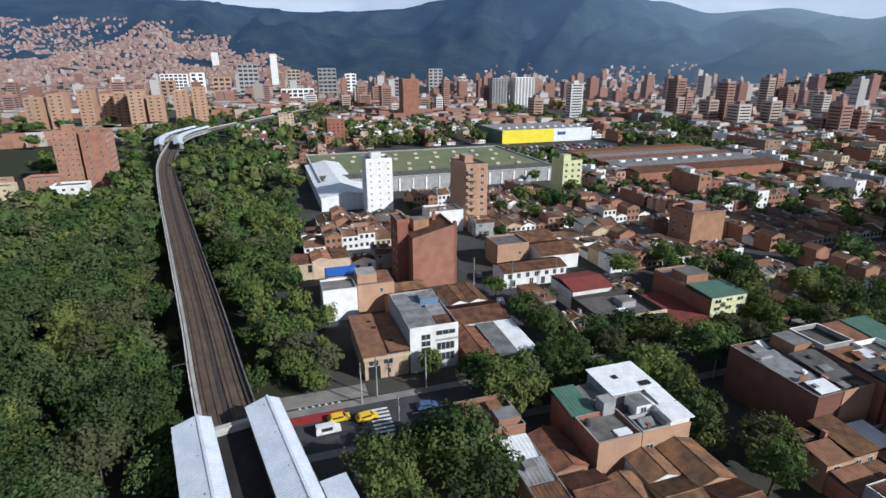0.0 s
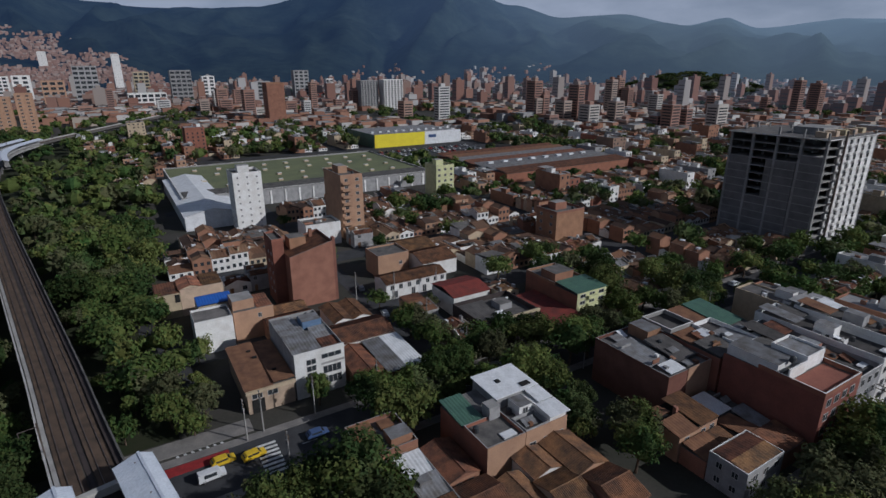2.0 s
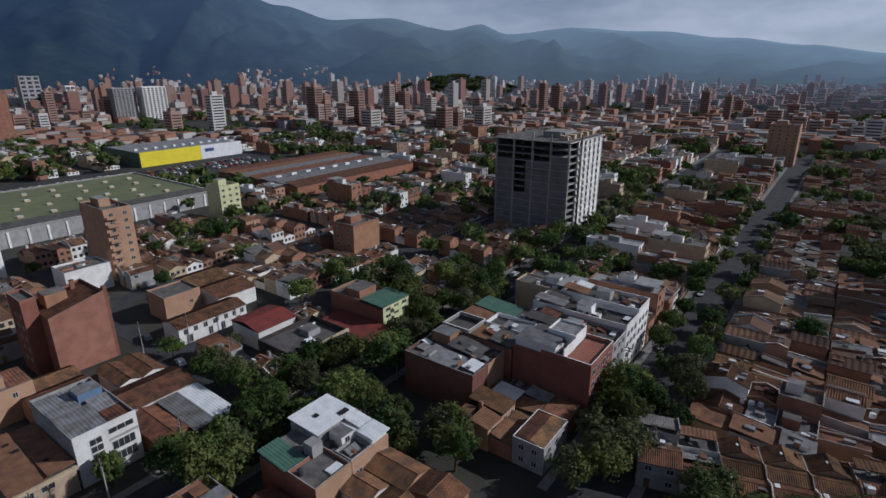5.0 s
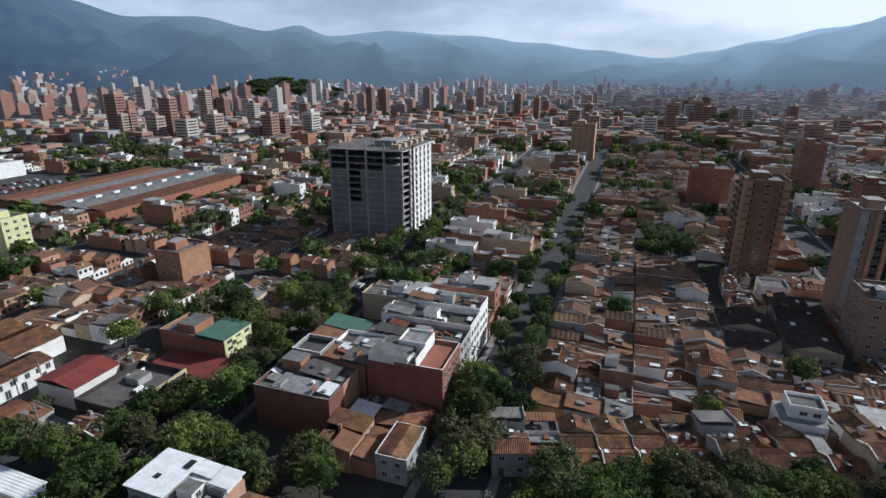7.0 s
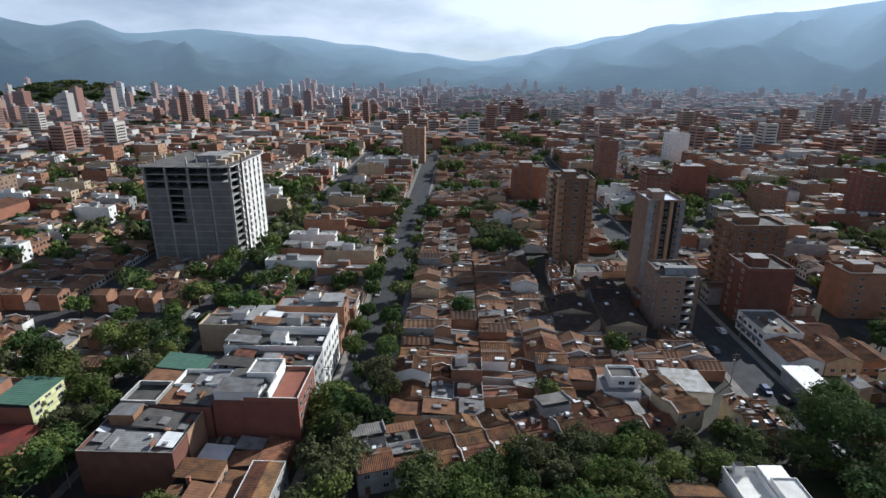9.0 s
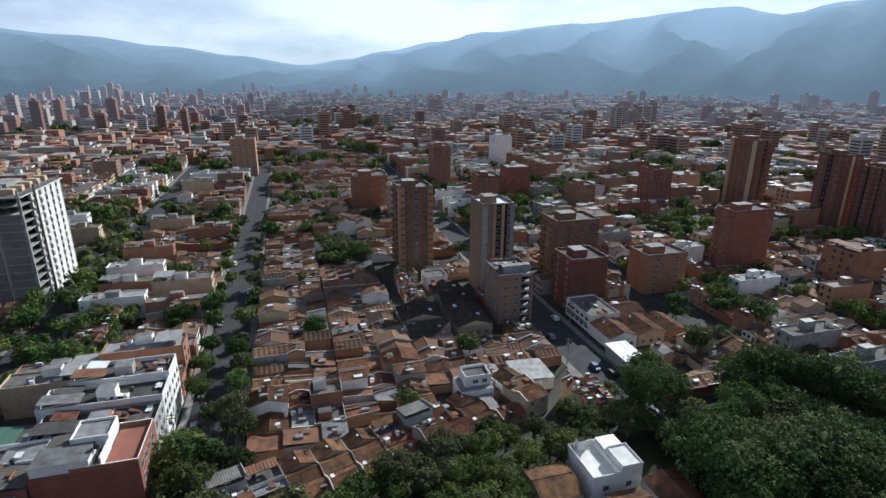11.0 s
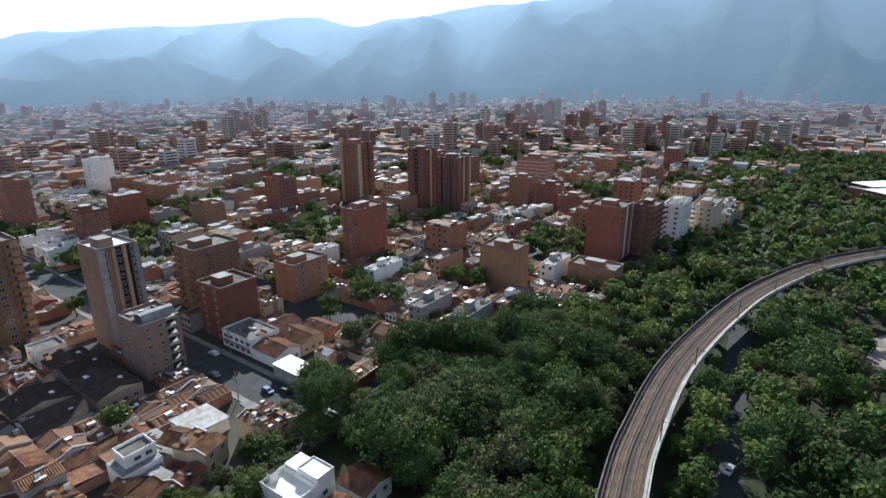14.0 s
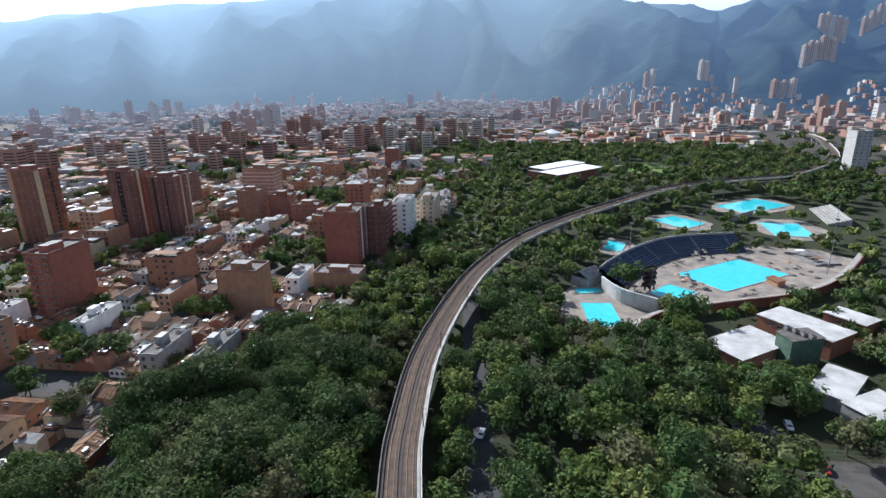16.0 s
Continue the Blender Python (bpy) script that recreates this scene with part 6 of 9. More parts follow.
tower("blind_block", "blind orange brick apartment block over blue house", 103.5, -206, 17.5, 13, 20, "brick", F(right=3))
tower("pink_block", "pale red brick block with a roof hut", 175, -152, 12.5, 19, 16, "brick", F(left=2))
tower("dark_block", "dark brick apartment block with blind walls", 167.5, -110, 14.5, 15, 20, "brick_dark", F(back=2))
tower("balcony_tower", "red brick apartment tower with stacked balconies", 198, -124, 15, 20, 26, "brick_brown", F(left=4, back=3), balcony=("left", "back"))
tower("tall_brick", "tall red brick apartment tower with side balconies", 284, -302, 18, 17, 45, "brick_red", F(left=4, back=4), balcony=("left",), strips=(("back", 0.84, 1.0, "brick_tan", 0.5), ("left", 0.8, 1.0, "cream", 0.4), ("left", 0.3, 0.42, "dark", 0.06)))
tower("dark_twin", "dark red brick apartment tower", 212, -326, 18, 17, 37, "brick_dark", F(left=3, back=4), strips=(("left", 0.0, 0.08, "cream", 0.3), ("left", 0.46, 0.54, "cream", 0.3), ("back", 0.3, 0.36, "dark", 0.06), ("back", 0.7, 0.76, "dark", 0.06)))
tower("dark_twin", "dark red brick apartment tower", 234, -315, 15, 15, 42, "brick_dark", F(left=3, back=3), strips=(("back", 0.4, 0.6, "dark", 0.06), ("left", 0.44, 0.56, "cream", 0.3)))
tower("white_slab", "plain white tower block", 494, -207, 15, 18, 27, "white", F(back=2))
tower("big_brick", "large red brick apartment block with a blind front", 81, -281, 18, 18, 28, "brick_red", F(left=3), strips=(("left", 0.0, 0.1, "white", 0.3), ("left", 0.55, 0.62, "white", 0.3)))
tower("corner_block", "brown brick apartment block with stacked balconies", 69.6, -297, 11, 17, 27, "brick_dark", F(left=5, back=3), balcony=("left", "back"))
tower("white_flats", "white and blue apartment block by the trees", 61, -324, 10, 24, 25, "white", F(left=6, back=2), balcony=("left", "back"))
tower("cream_flats", "pale cream apartment block by the trees", 50, -360, 12, 32, 20, "cream", F(left=6, back=3))
tower("low_block", "wide low brick block with a flat roof", 70, -236, 22, 12, 8.5, "brick", F(left=3), category="building")
tower("striped_flats", "brick apartment block with pale floor bands", 192, -424, 26, 15, 27, "brick", F(back=6, left=3), band="white")
tower("flats", "low red brick apartment block", 132, -356, 18, 14, 13, "brick_red", F(back=5))
for k, (u, v) in enumerate(((158, -372), (176, -362), (250, -400), (262, -372), (310, -190), (330, -130), (300, -240), (410, -120))):
    tower("flats", "mid-rise red brick apartment block", u, v, 16, 14, 16 + 5 * (k % 4), ("brick_red", "brick", "brick_dark")[k % 3], F(left=4, back=3))

tower("flats", "orange brick apartment tower with pale window strips", -112, 352, 12.5, 18, 31, "brick", F(front=4), win=(1.2, 1.3))
tower("flats", "orange brick apartment tower with blind sunlit side", -98, 350, 13, 18, 30, "brick", F(front=2, right=5), win=(1.2, 1.3))
for k in range(9):
    u, v = -232 + 19 * k, 676 + (0, 8, 40, 52, 30, 4, 0, 60, 72)[k]
    tower("slab_tower", "tan brick apartment tower in a row of towers", u, v, 15, 17, 34 + 3 * (k % 3), "brick_tan", F(front=2), storey=3.8, win=(2.8, 1.6), hut=False)
tower("brown_landmark", "tall brown brick office tower with dark window strip", 165, 663, 20, 22, 49, "brick", F(left=3), hut=False, category="office tower")
tower("glass_block", "grey office block with white frame", 356, 836, 30, 20, 45, "grey", F(front=6), hut=False, win=(3.4, 2.0), category="office tower")
tower("glass_block", "grey office block with white frame", 392, 826, 34, 20, 46, "white", F(front=6), hut=False, win=(3.4, 2.0), category="office tower")
for u, v, w, d, h, wall, kind in ((-212, 1415, 56, 22, 48, "white", "white"), (-78, 1078, 30, 20, 46, "brick_tan", "tan"), (-36, 1135, 36, 22, 68, "grey", "grey"), (35, 1015, 56, 30, 26, "white", "pale"), (113, 1150, 36, 20, 60, "grey", "grey"),
                                  (360, 1207, 32, 20, 58, "grey", "grey"), (400, 1120, 15, 14, 42, "white", "white"), (377, 1128, 22, 14, 14, "sheet_red", "red"), (-130, 1230, 26, 20, 52, "white", "white"), (60, 1290, 28, 20, 56, "cream", "cream"),
                                  (180, 1240, 24, 18, 48, "white", "white"), (-170, 1120, 24, 20, 40, "brick_tan", "tan"), (250, 1080, 26, 18, 40, "grey", "grey")):
    tower("office_tower", f"{kind} office tower in the far town centre", u, v, w, d, h, wall, F(front=max(2, int(w / 9))), storey=7.2, hut=False, win=(7.0, 4.4), category="office tower", roof="sheet_green" if (u, v) == (35, 1015) else "slab")
tower("needle_tower", "slim white tower far up the valley", -156, 2250, 23, 22, 112, "white", F(front=3), storey=8, hut=False, category="tower")
tower("needle_tower", "slim white tower far up the valley", 40, 1880, 21, 20, 100, "white", F(front=3), storey=8, hut=False, category="tower")
tower("grey_office", "grey ribbed office tower at the park's edge", -325, -560, 14, 16, 42, "grey", F(back=3), hut=False, category="office tower")
for k, (u, v, h) in enumerate(((-140, 318, 8), (-122, 332, 9), (-150, 342, 7), (-108, 322, 6))):
    tower("low_block", "low plaster block with flat roof", u, v, 16, 11, h, ("cream", "brick", "brick_tan", "white")[k], F(front=4), hut=False, category="building")

# ---- city blocks ----


def west_edge(v):
    """Where the houses begin beside the wooded railway corridor."""
    pts = [(-600, 40), (-420, 40), (-330, 50), (-290, 56), (-220, 64), (-171, 67), (-160, 80), (-140, 102), (-78, 108), (-66, 100), (-62, 128), (-42, 123.5), (17, 105), (20, 76), (34, 76), (60, 40), (70, 26), (95, 14), (130, 4), (170, 0), (240, 20), (420, -10), (700, -40)]
    for (a, p), (b, q) in zip(pts, pts[1:]):
        if a <= v <= b:
            return p + (q - p) * (v - a) / (b - a)
    return 40


BANDS = [(-74, -30), (-30, 17), (35, 78), (97, 129), (141, 181), (192, 232)]
v0 = 243
while v0 < 560:
    BANDS.append((v0, v0 + 40))
    v0 += 51
v0 = -92
while v0 > -560:
    BANDS.append((v0 - 40, v0))
    v0 -= 51
CROSS = [(57, 63.5), (160, 171), (272, 283), (384, 395), (496, 507)]
take(22, 280, 168, 382), take(18, 250, 50, 348), take(190, 430, 292, 510), take(200, 255, 314, 350), take(50, 382, 300, 432)


def front_row():
    """The houses that face the railway, askew to the street grid."""
    r = random.Random(77)
    for i in range(11):
        a = 3.75 + 7.5 * i
        u, v = 87.5 + 0.294 * a + 0.956 * 7.5, 20 - 0.956 * a + 0.294 * 7.5
        library("front_row", r.randrange(8), on_grid(u, v, -72.9))
        take(u - 6.5, v - 5.5, u + 7.0, v + 5.5)


front_row()
NEAR = 143.0
GREEN = []  # garden plots between the houses
FILLED = []


def mid_block(i):
    """An apartment block of five to eight storeys with blind side walls."""
    key = ("mid", i)
    if key not in FAR_SHAPES:
        r = random.Random(200 + i)
        FAR_SHAPES[key] = simple_house(14.4, 17.5, (5, 6, 5, 8, 6, 7)[i], ("brick", "brick_tan", "brick_taupe", "brick_red", "brick", "cream")[i], r, ("slab", "grey")[i % 2])
    return FAR_SHAPES[key]


def build_houses():
    r = random.Random(11)
    rest = Shape()
    for lo, hi in BANDS:
        for v, turn in ((lo + (hi - lo) * 0.25, 0), (lo + (hi - lo) * 0.75, 180)):
            depth = (hi - lo) / 2
            u = west_edge(v) + r.uniform(0, 3)
            while u < 640:
                w = r.choice((5.8, 6.6, 7.6, 6.2))
                x, y = xy(u + w / 2, v)
                dist = math.hypot(x, y)
                blocked = any(a < u + w and u < b for a, b in CROSS if not (lo in (-74, -30, 35) and a < 200 or lo < -90 and a < 200))
                if 64 < u + w and u < 86.5 and 30 < v < 82:
                    u = 86.5
                    continue
                if dist > 600 or blocked or not free(u + 0.3, v - depth / 2 + 0.5, u + w - 0.3, v + depth / 2 - 0.5) or r.random() < 0.03:
                    u += w if dist > 600 or not blocked else 1.0
                    if not blocked and dist < 600 and not free(u - w + 0.3, v - depth / 2 + 0.5, u - 0.3, v + depth / 2 - 0.5):
                        u += 1.5 - w
                    continue
                if dist > 165 and (noise.noise((x / 55, y / 55, 3)) > 0.24 or r.random() < 0.05):
                    GREEN.append((u, v - depth / 2, u + w, v + depth / 2))
                    u += w
                    continue
                if dist > (265 if v < 0 else 400) and r.random() < (0.04 if v < -90 else 0.03) and free(u, v - depth / 2, u + 15, v + depth / 2):
                    rest.join(mid_block(r.randrange(6)), on_grid(u + 7.4, v, turn))
                    u += 15
                    continue
                kind = "tile" if r.random() < (1.0 if -80 < v < 20 else 0.96 if v > 95 and dist < 300 else 0.88 if dist < 300 else 0.6) else "flat"
                pick = r.randrange(6) * 4 + (5.8, 6.6, 7.6, 6.2).index(w)
                tall = r.uniform(0.9, 1.12)
                if dist < NEAR:
                    ob = library("town" if kind == "tile" and v > 95 else kind, pick, on_grid(u + w / 2, v, turn))
                    ob.scale = (0.995, depth / (18 if kind == "tile" else 17), tall)
                else:
                    long = 17 if kind == "tile" else 15
                    deep = depth / long * r.uniform(0.97, 1.0)
                    rest.join(far_shape("town" if kind == "tile" and v > 95 else kind, pick), on_grid(u + w / 2, v + (-1 if turn == 0 else 1) * (depth - deep * long) * 0.4, turn) @ Matrix.Diagonal((0.995, deep, tall, 1)))
                if dist < 330:
                    FILLED.append((u, v - depth / 2, u + w, v + depth / 2))
                u += w
    # small houses in what room is left
    for lo, hi in BANDS:
        if lo < -200 or hi > 245:
            continue
        v = lo + 4.6
        while v < hi - 3:
            u = west_edge(v) + 1
            while u < 210:
                w = r.choice((6.0, 7.0, 8.0))
                box = (u, v - 4.5, u + w, v + 4.5)
                inside = any(a < u + w and u < b for a, b in CROSS if not (lo in (-74, -30, 35) and a < 200 or lo < -90 and a < 200))
                if inside or not free(*box) or 64 < u + w and u < 86.5 and 30 < v < 82 or any(box[0] < c and box[2] > a and box[1] < d and box[3] > b for a, b, c, d in FILLED):
                    u += 1.5
                    continue
                x, y = xy(u + w / 2, v)
                ob = library("small", r.randrange(12), on_grid(u + w / 2, v, r.choice((0, 180))))
                ob.scale = (w / 7.0, 1, r.uniform(0.9, 1.2))
                FILLED.append(box)
                u += w
            v += 9.4
    tagged(part("city_houses", rest, weld=False), "rows of brick and plaster houses with tile and sheet roofs", "houses", kind="stuff")


build_houses()

# ---- distance: the rest of the valley's houses and towers ----


def far_material(name, walls, roofs):
    """Buildings far off: each one its own wall and roof colour."""
    m = bpy.data.materials.new(name)
    m.use_nodes = True
    nt = m.node_tree
    n, l = nt.nodes.new, nt.links.new
    b = nt.nodes["Principled BSDF"]
    b.inputs["Roughness"].default_value = 0.9
    b.inputs["Specular IOR Level"].default_value = 0.15
    geo, sep = n("ShaderNodeNewGeometry"), n("ShaderNodeSeparateXYZ")
    l(geo.outputs["True Normal"], sep.inputs["Vector"])
    up = n("ShaderNodeMath")
    up.operation = "GREATER_THAN"
    up.inputs[1].default_value = 0.7
    l(sep.outputs["Z"], up.inputs[0])
    mix = n("ShaderNodeMix")
    mix.data_type = "RGBA"
    l(up.outputs[0], mix.inputs["Factor"])
    for colours, socket, shift in ((walls, "A", 1.0), (roofs, "B", 5.7)):
        ramp = n("ShaderNodeValToRGB")
        ramp.color_ramp.interpolation = "CONSTANT"
        els = ramp.color_ramp.elements
        while len(els) < len(colours):
            els.new(0.5)
        for i, c in enumerate(colours):
            els[i].position, els[i].color = i / len(colours), (*c, 1)
        f, g = n("ShaderNodeMath"), n("ShaderNodeMath")
        f.operation, g.operation = "MULTIPLY", "FRACT"
        f.inputs[1].default_value = shift
        l(geo.outputs["Random Per Island"], f.inputs[0])
        l(f.outputs[0], g.inputs[0])
        l(g.outputs[0], ramp.inputs["Fac"])
        l(ramp.outputs["Color"], mix.inputs[socket])
    l(mix.outputs["Result"], b.inputs["Base Color"])
    return m


M["far_house"] = far_material("far_houses", [(0.33, 0.18, 0.12), (0.52, 0.50, 0.47), (0.28, 0.15, 0.105), (0.42, 0.36, 0.30), (0.36, 0.20, 0.135), (0.34, 0.33, 0.32)],
                              [(0.27, 0.13, 0.08), (0.20, 0.19, 0.18), (0.24, 0.12, 0.075), (0.24, 0.23, 0.22), (0.26, 0.14, 0.09), (0.36, 0.35, 0.34)])
# muted pinkish walls: haze over these towers painted into the base colours
M["far_tower"] = far_material("far_towers", [(0.35, 0.21, 0.16), (0.38, 0.25, 0.19), (0.30, 0.175, 0.135), (0.58, 0.56, 0.53), (0.33, 0.195, 0.15), (0.40, 0.31, 0.255), (0.29, 0.175, 0.14), (0.50, 0.46, 0.41)], [(0.3, 0.28, 0.26), (0.4, 0.38, 0.36)])


def painted_haze(m):
    """Paints haze into far materials as pale blue emission, more with distance and eastwards."""
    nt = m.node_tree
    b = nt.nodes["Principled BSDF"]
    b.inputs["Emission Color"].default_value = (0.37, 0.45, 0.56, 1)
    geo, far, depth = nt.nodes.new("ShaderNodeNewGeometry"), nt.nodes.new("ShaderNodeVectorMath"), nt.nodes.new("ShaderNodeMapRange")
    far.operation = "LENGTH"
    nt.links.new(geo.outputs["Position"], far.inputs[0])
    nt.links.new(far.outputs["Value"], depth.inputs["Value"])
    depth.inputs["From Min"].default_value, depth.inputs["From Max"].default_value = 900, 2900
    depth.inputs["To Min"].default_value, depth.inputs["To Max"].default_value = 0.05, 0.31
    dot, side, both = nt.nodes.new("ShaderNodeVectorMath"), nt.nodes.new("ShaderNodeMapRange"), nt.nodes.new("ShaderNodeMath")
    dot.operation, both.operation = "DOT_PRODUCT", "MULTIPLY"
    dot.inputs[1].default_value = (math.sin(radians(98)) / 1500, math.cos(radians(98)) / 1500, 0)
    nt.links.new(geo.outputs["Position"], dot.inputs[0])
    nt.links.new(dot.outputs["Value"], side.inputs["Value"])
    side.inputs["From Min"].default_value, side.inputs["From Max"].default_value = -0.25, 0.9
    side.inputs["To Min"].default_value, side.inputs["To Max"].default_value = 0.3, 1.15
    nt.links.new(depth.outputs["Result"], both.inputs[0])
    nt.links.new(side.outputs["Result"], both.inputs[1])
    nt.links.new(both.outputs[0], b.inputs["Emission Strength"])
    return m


# base colours darkened to paint in the dimming by haze; emission adds its glow
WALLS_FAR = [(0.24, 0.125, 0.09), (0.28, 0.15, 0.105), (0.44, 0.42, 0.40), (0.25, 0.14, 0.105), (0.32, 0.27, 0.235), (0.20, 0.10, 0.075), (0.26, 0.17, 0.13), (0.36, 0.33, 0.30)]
M["distant_house"] = painted_haze(far_material("distant_houses", WALLS_FAR, [(0.17, 0.085, 0.055), (0.12, 0.115, 0.11), (0.19, 0.10, 0.065), (0.2, 0.15, 0.12)]))
M["slope_house"] = painted_haze(far_material("slope_houses", [(0.31, 0.195, 0.155), (0.27, 0.16, 0.125), (0.35, 0.27, 0.23), (0.25, 0.155, 0.12)], [(0.26, 0.17, 0.14), (0.30, 0.19, 0.15), (0.24, 0.19, 0.17)]))
M["hillside_tower"] = painted_haze(far_material("hillside_towers", [(0.38, 0.27, 0.22), (0.45, 0.39, 0.35), (0.33, 0.21, 0.16), (0.41, 0.32, 0.275)], [(0.4, 0.38, 0.36), (0.3, 0.28, 0.26)]))
M["distant_band"] = painted_haze(material("distant_bands", (0.14, 0.115, 0.10), 0.9))
M["distant_tower"] = painted_haze(far_material("distant_towers", WALLS_FAR, [(0.3, 0.28, 0.26), (0.4, 0.38, 0.36)]))


def floor_height(x, y):
    return max(0.0, hill_height(x, y)) if math.hypot(x, y) > 1450 else 0.0


def in_park(x, y):
    """The wooded and open grounds west of the railway and along it."""
    r, az = math.hypot(x, y), math.degrees(math.atan2(x, y))
    if r < 1500:
        near = min((Vector((x, y)) - p).length for p in LINE[::4])
        if near < 70:
            return True
    if 160 < az or az < -150:
        return r < 760
    if -60 < az < -20:
        return r < 520
    return False


DISTANT = 980
# greyer leaf colour plus emission: haze painted onto the far trees
M["distant_leaf"] = painted_haze(material("distant_trees", (0.06, 0.085, 0.04), 0.95, (0.04, 0.06, 0.03), 0.05, 0.4, 0.0))


def build_far():
    r = random.Random(5)
    sh, distant = Shape(), Shape()
    n = 0
    while n < 25000:
        az, dist = (r.uniform(-75, 225) if r.random() < 0.72 else r.uniform(-46, -6)), 590 + 2900 * r.random() ** 1.45
        x, y = dist * math.sin(radians(az)), dist * math.cos(radians(az))
        z = floor_height(x, y)
        if in_park(x, y) or z > 300 or (dist < 800 and not free(*[q - 8 for q in uv(x, y)], *[q + 8 for q in uv(x, y)])):
            continue
        if noise.noise((x / 260, y / 260, 9)) > 0.3 or noise.noise((x / 90, y / 90, 2)) > 0.34:
            continue
        if z > 12 and not (-46 < az < -11 - 0.06 * z + 6 * noise.noise((x / 160, y / 160, 1)) or az > 168 and z < 45 + 60 * noise.noise((x / 300, y / 300, 6)) or 4 < az < 24 and z < 60 + 50 * noise.noise((x / 200, y / 200, 6)) and r.random() < 0.5):
            continue
        k = 1 + min(dist, 1500) / 2600 if z < 8 else 0.9
        w, d, h = r.uniform(7, 13) * k, r.uniform(7, 15) * k, r.choice((3.2, 6, 6, 6.5, 9, 9, 12))
        g = r.choice((0, 0, 0, 90)) + r.uniform(-3, 3)
        cc, ss = math.cos(radians(GRID + g)), math.sin(radians(GRID + g))
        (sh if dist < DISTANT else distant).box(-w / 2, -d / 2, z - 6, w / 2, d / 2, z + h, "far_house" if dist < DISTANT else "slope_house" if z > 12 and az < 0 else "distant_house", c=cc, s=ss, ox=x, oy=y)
        n += 1
    n = 0
    while n < 4200:
        az, dist = r.uniform(-47, -14), r.uniform(1500, 2700)
        x, y = dist * math.sin(radians(az)), dist * math.cos(radians(az))
        z = floor_height(x, y)
        if not 8 < z < 290 or az > -12 - 0.06 * z + 6 * noise.noise((x / 160, y / 160, 1)) or noise.noise((x / 260, y / 260, 9)) > 0.3:
            n += 0.2
            continue
        w, d, h = r.uniform(7, 13), r.uniform(7, 13), r.choice((4, 6, 6, 8, 9))
        g = radians(GRID + r.uniform(-20, 20))
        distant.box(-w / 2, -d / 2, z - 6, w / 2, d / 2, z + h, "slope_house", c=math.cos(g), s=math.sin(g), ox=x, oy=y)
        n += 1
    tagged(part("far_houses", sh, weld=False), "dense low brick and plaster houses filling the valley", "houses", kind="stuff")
    tagged(part("backdrop", distant, weld=False), "distant houses up the valley sides with painted haze", "distant city", kind="structure")
    sh, distant = Shape(), Shape()
    n = 0
    while n < 1400:
        az, dist = r.uniform(-70, 215), 620 + 2600 * r.random() ** 1.1
        if 75 < az < 170 and r.random() < 0.22:
            dist = 610 + 700 * r.random()
        x, y = dist * math.sin(radians(az)), dist * math.cos(radians(az))
        if in_park(x, y) or hill_height(x, y) > (48 if az > 170 else 15) or noise.noise((x / 420, y / 420, 4)) < -0.12 or (dist < 800 and not free(*[q - 8 for q in uv(x, y)], *[q + 8 for q in uv(x, y)])):
            continue
        z = floor_height(x, y)
        w, d, h = r.uniform(9, 18), r.uniform(9, 18), r.choice((12, 14, 18, 22, 26, 30, 36, 44)) * r.uniform(0.8, 1.15)
        if 60 < az < 125:
            h *= 0.8
        cc, ss = math.cos(radians(GRID)), math.sin(radians(GRID))
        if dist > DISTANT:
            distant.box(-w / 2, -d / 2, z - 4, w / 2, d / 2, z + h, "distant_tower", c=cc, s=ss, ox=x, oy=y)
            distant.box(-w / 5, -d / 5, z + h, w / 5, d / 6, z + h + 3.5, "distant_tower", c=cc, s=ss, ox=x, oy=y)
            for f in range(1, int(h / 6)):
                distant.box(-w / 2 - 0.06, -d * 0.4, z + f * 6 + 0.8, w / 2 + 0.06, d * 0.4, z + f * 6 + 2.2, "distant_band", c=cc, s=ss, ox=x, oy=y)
            n += 1
            continue
        sh.box(-w / 2, -d / 2, z - 4, w / 2, d / 2, z + h, "far_tower", c=cc, s=ss, ox=x, oy=y)
        sh.box(-w / 5, -d / 5, z + h, w / 5, d / 6, z + h + 3.5, "far_tower", c=cc, s=ss, ox=x, oy=y)
        for f in range(1, int(h / 3)):
            zf = z + f * 3
            for side in (-1, 1):
                sh.box(-w * 0.4, side * d / 2 - 0.1, zf + 0.6, w * 0.4, side * d / 2 + 0.1, zf + 1.9, "glass", c=cc, s=ss, ox=x, oy=y)
            if dist < 1000:
                for side in (-1, 1):
                    sh.box(side * w / 2 - 0.1, -d * 0.38, zf + 0.6, side * w / 2 + 0.1, d * 0.38, zf + 1.9, "glass", c=cc, s=ss, ox=x, oy=y)
        n += 1
    tagged(part("far_towers", sh, weld=False), "scattered brick apartment towers far across the valley", "towers", kind="stuff")
    for az, dist, n, gap, h in ((187.8, 2330, 5, 0.42, 66), (190.7, 2480, 5, 0.42, 64), (187.0, 1930, 6, 0.4, 60), (179.2, 1850, 3, 0.45, 50), (174.5, 1840, 2, 0.6, 44), (185.2, 1640, 3, 0.7, 44),
                                (16.0, 2150, 2, 1.4, 52)):
        for i in range(n):
            a = radians(az + i * gap)
            x, y = dist * math.sin(a), dist * math.cos(a)
            z, top, w = floor_height(x, y), h * r.uniform(0.85, 1.1), 6.0 if az > 90 else 10.0
            cc, ss = math.cos(0.7), math.sin(0.7)
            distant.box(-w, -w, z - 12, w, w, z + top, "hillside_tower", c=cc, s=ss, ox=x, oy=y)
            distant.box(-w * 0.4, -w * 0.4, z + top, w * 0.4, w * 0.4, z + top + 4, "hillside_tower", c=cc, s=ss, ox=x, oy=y)
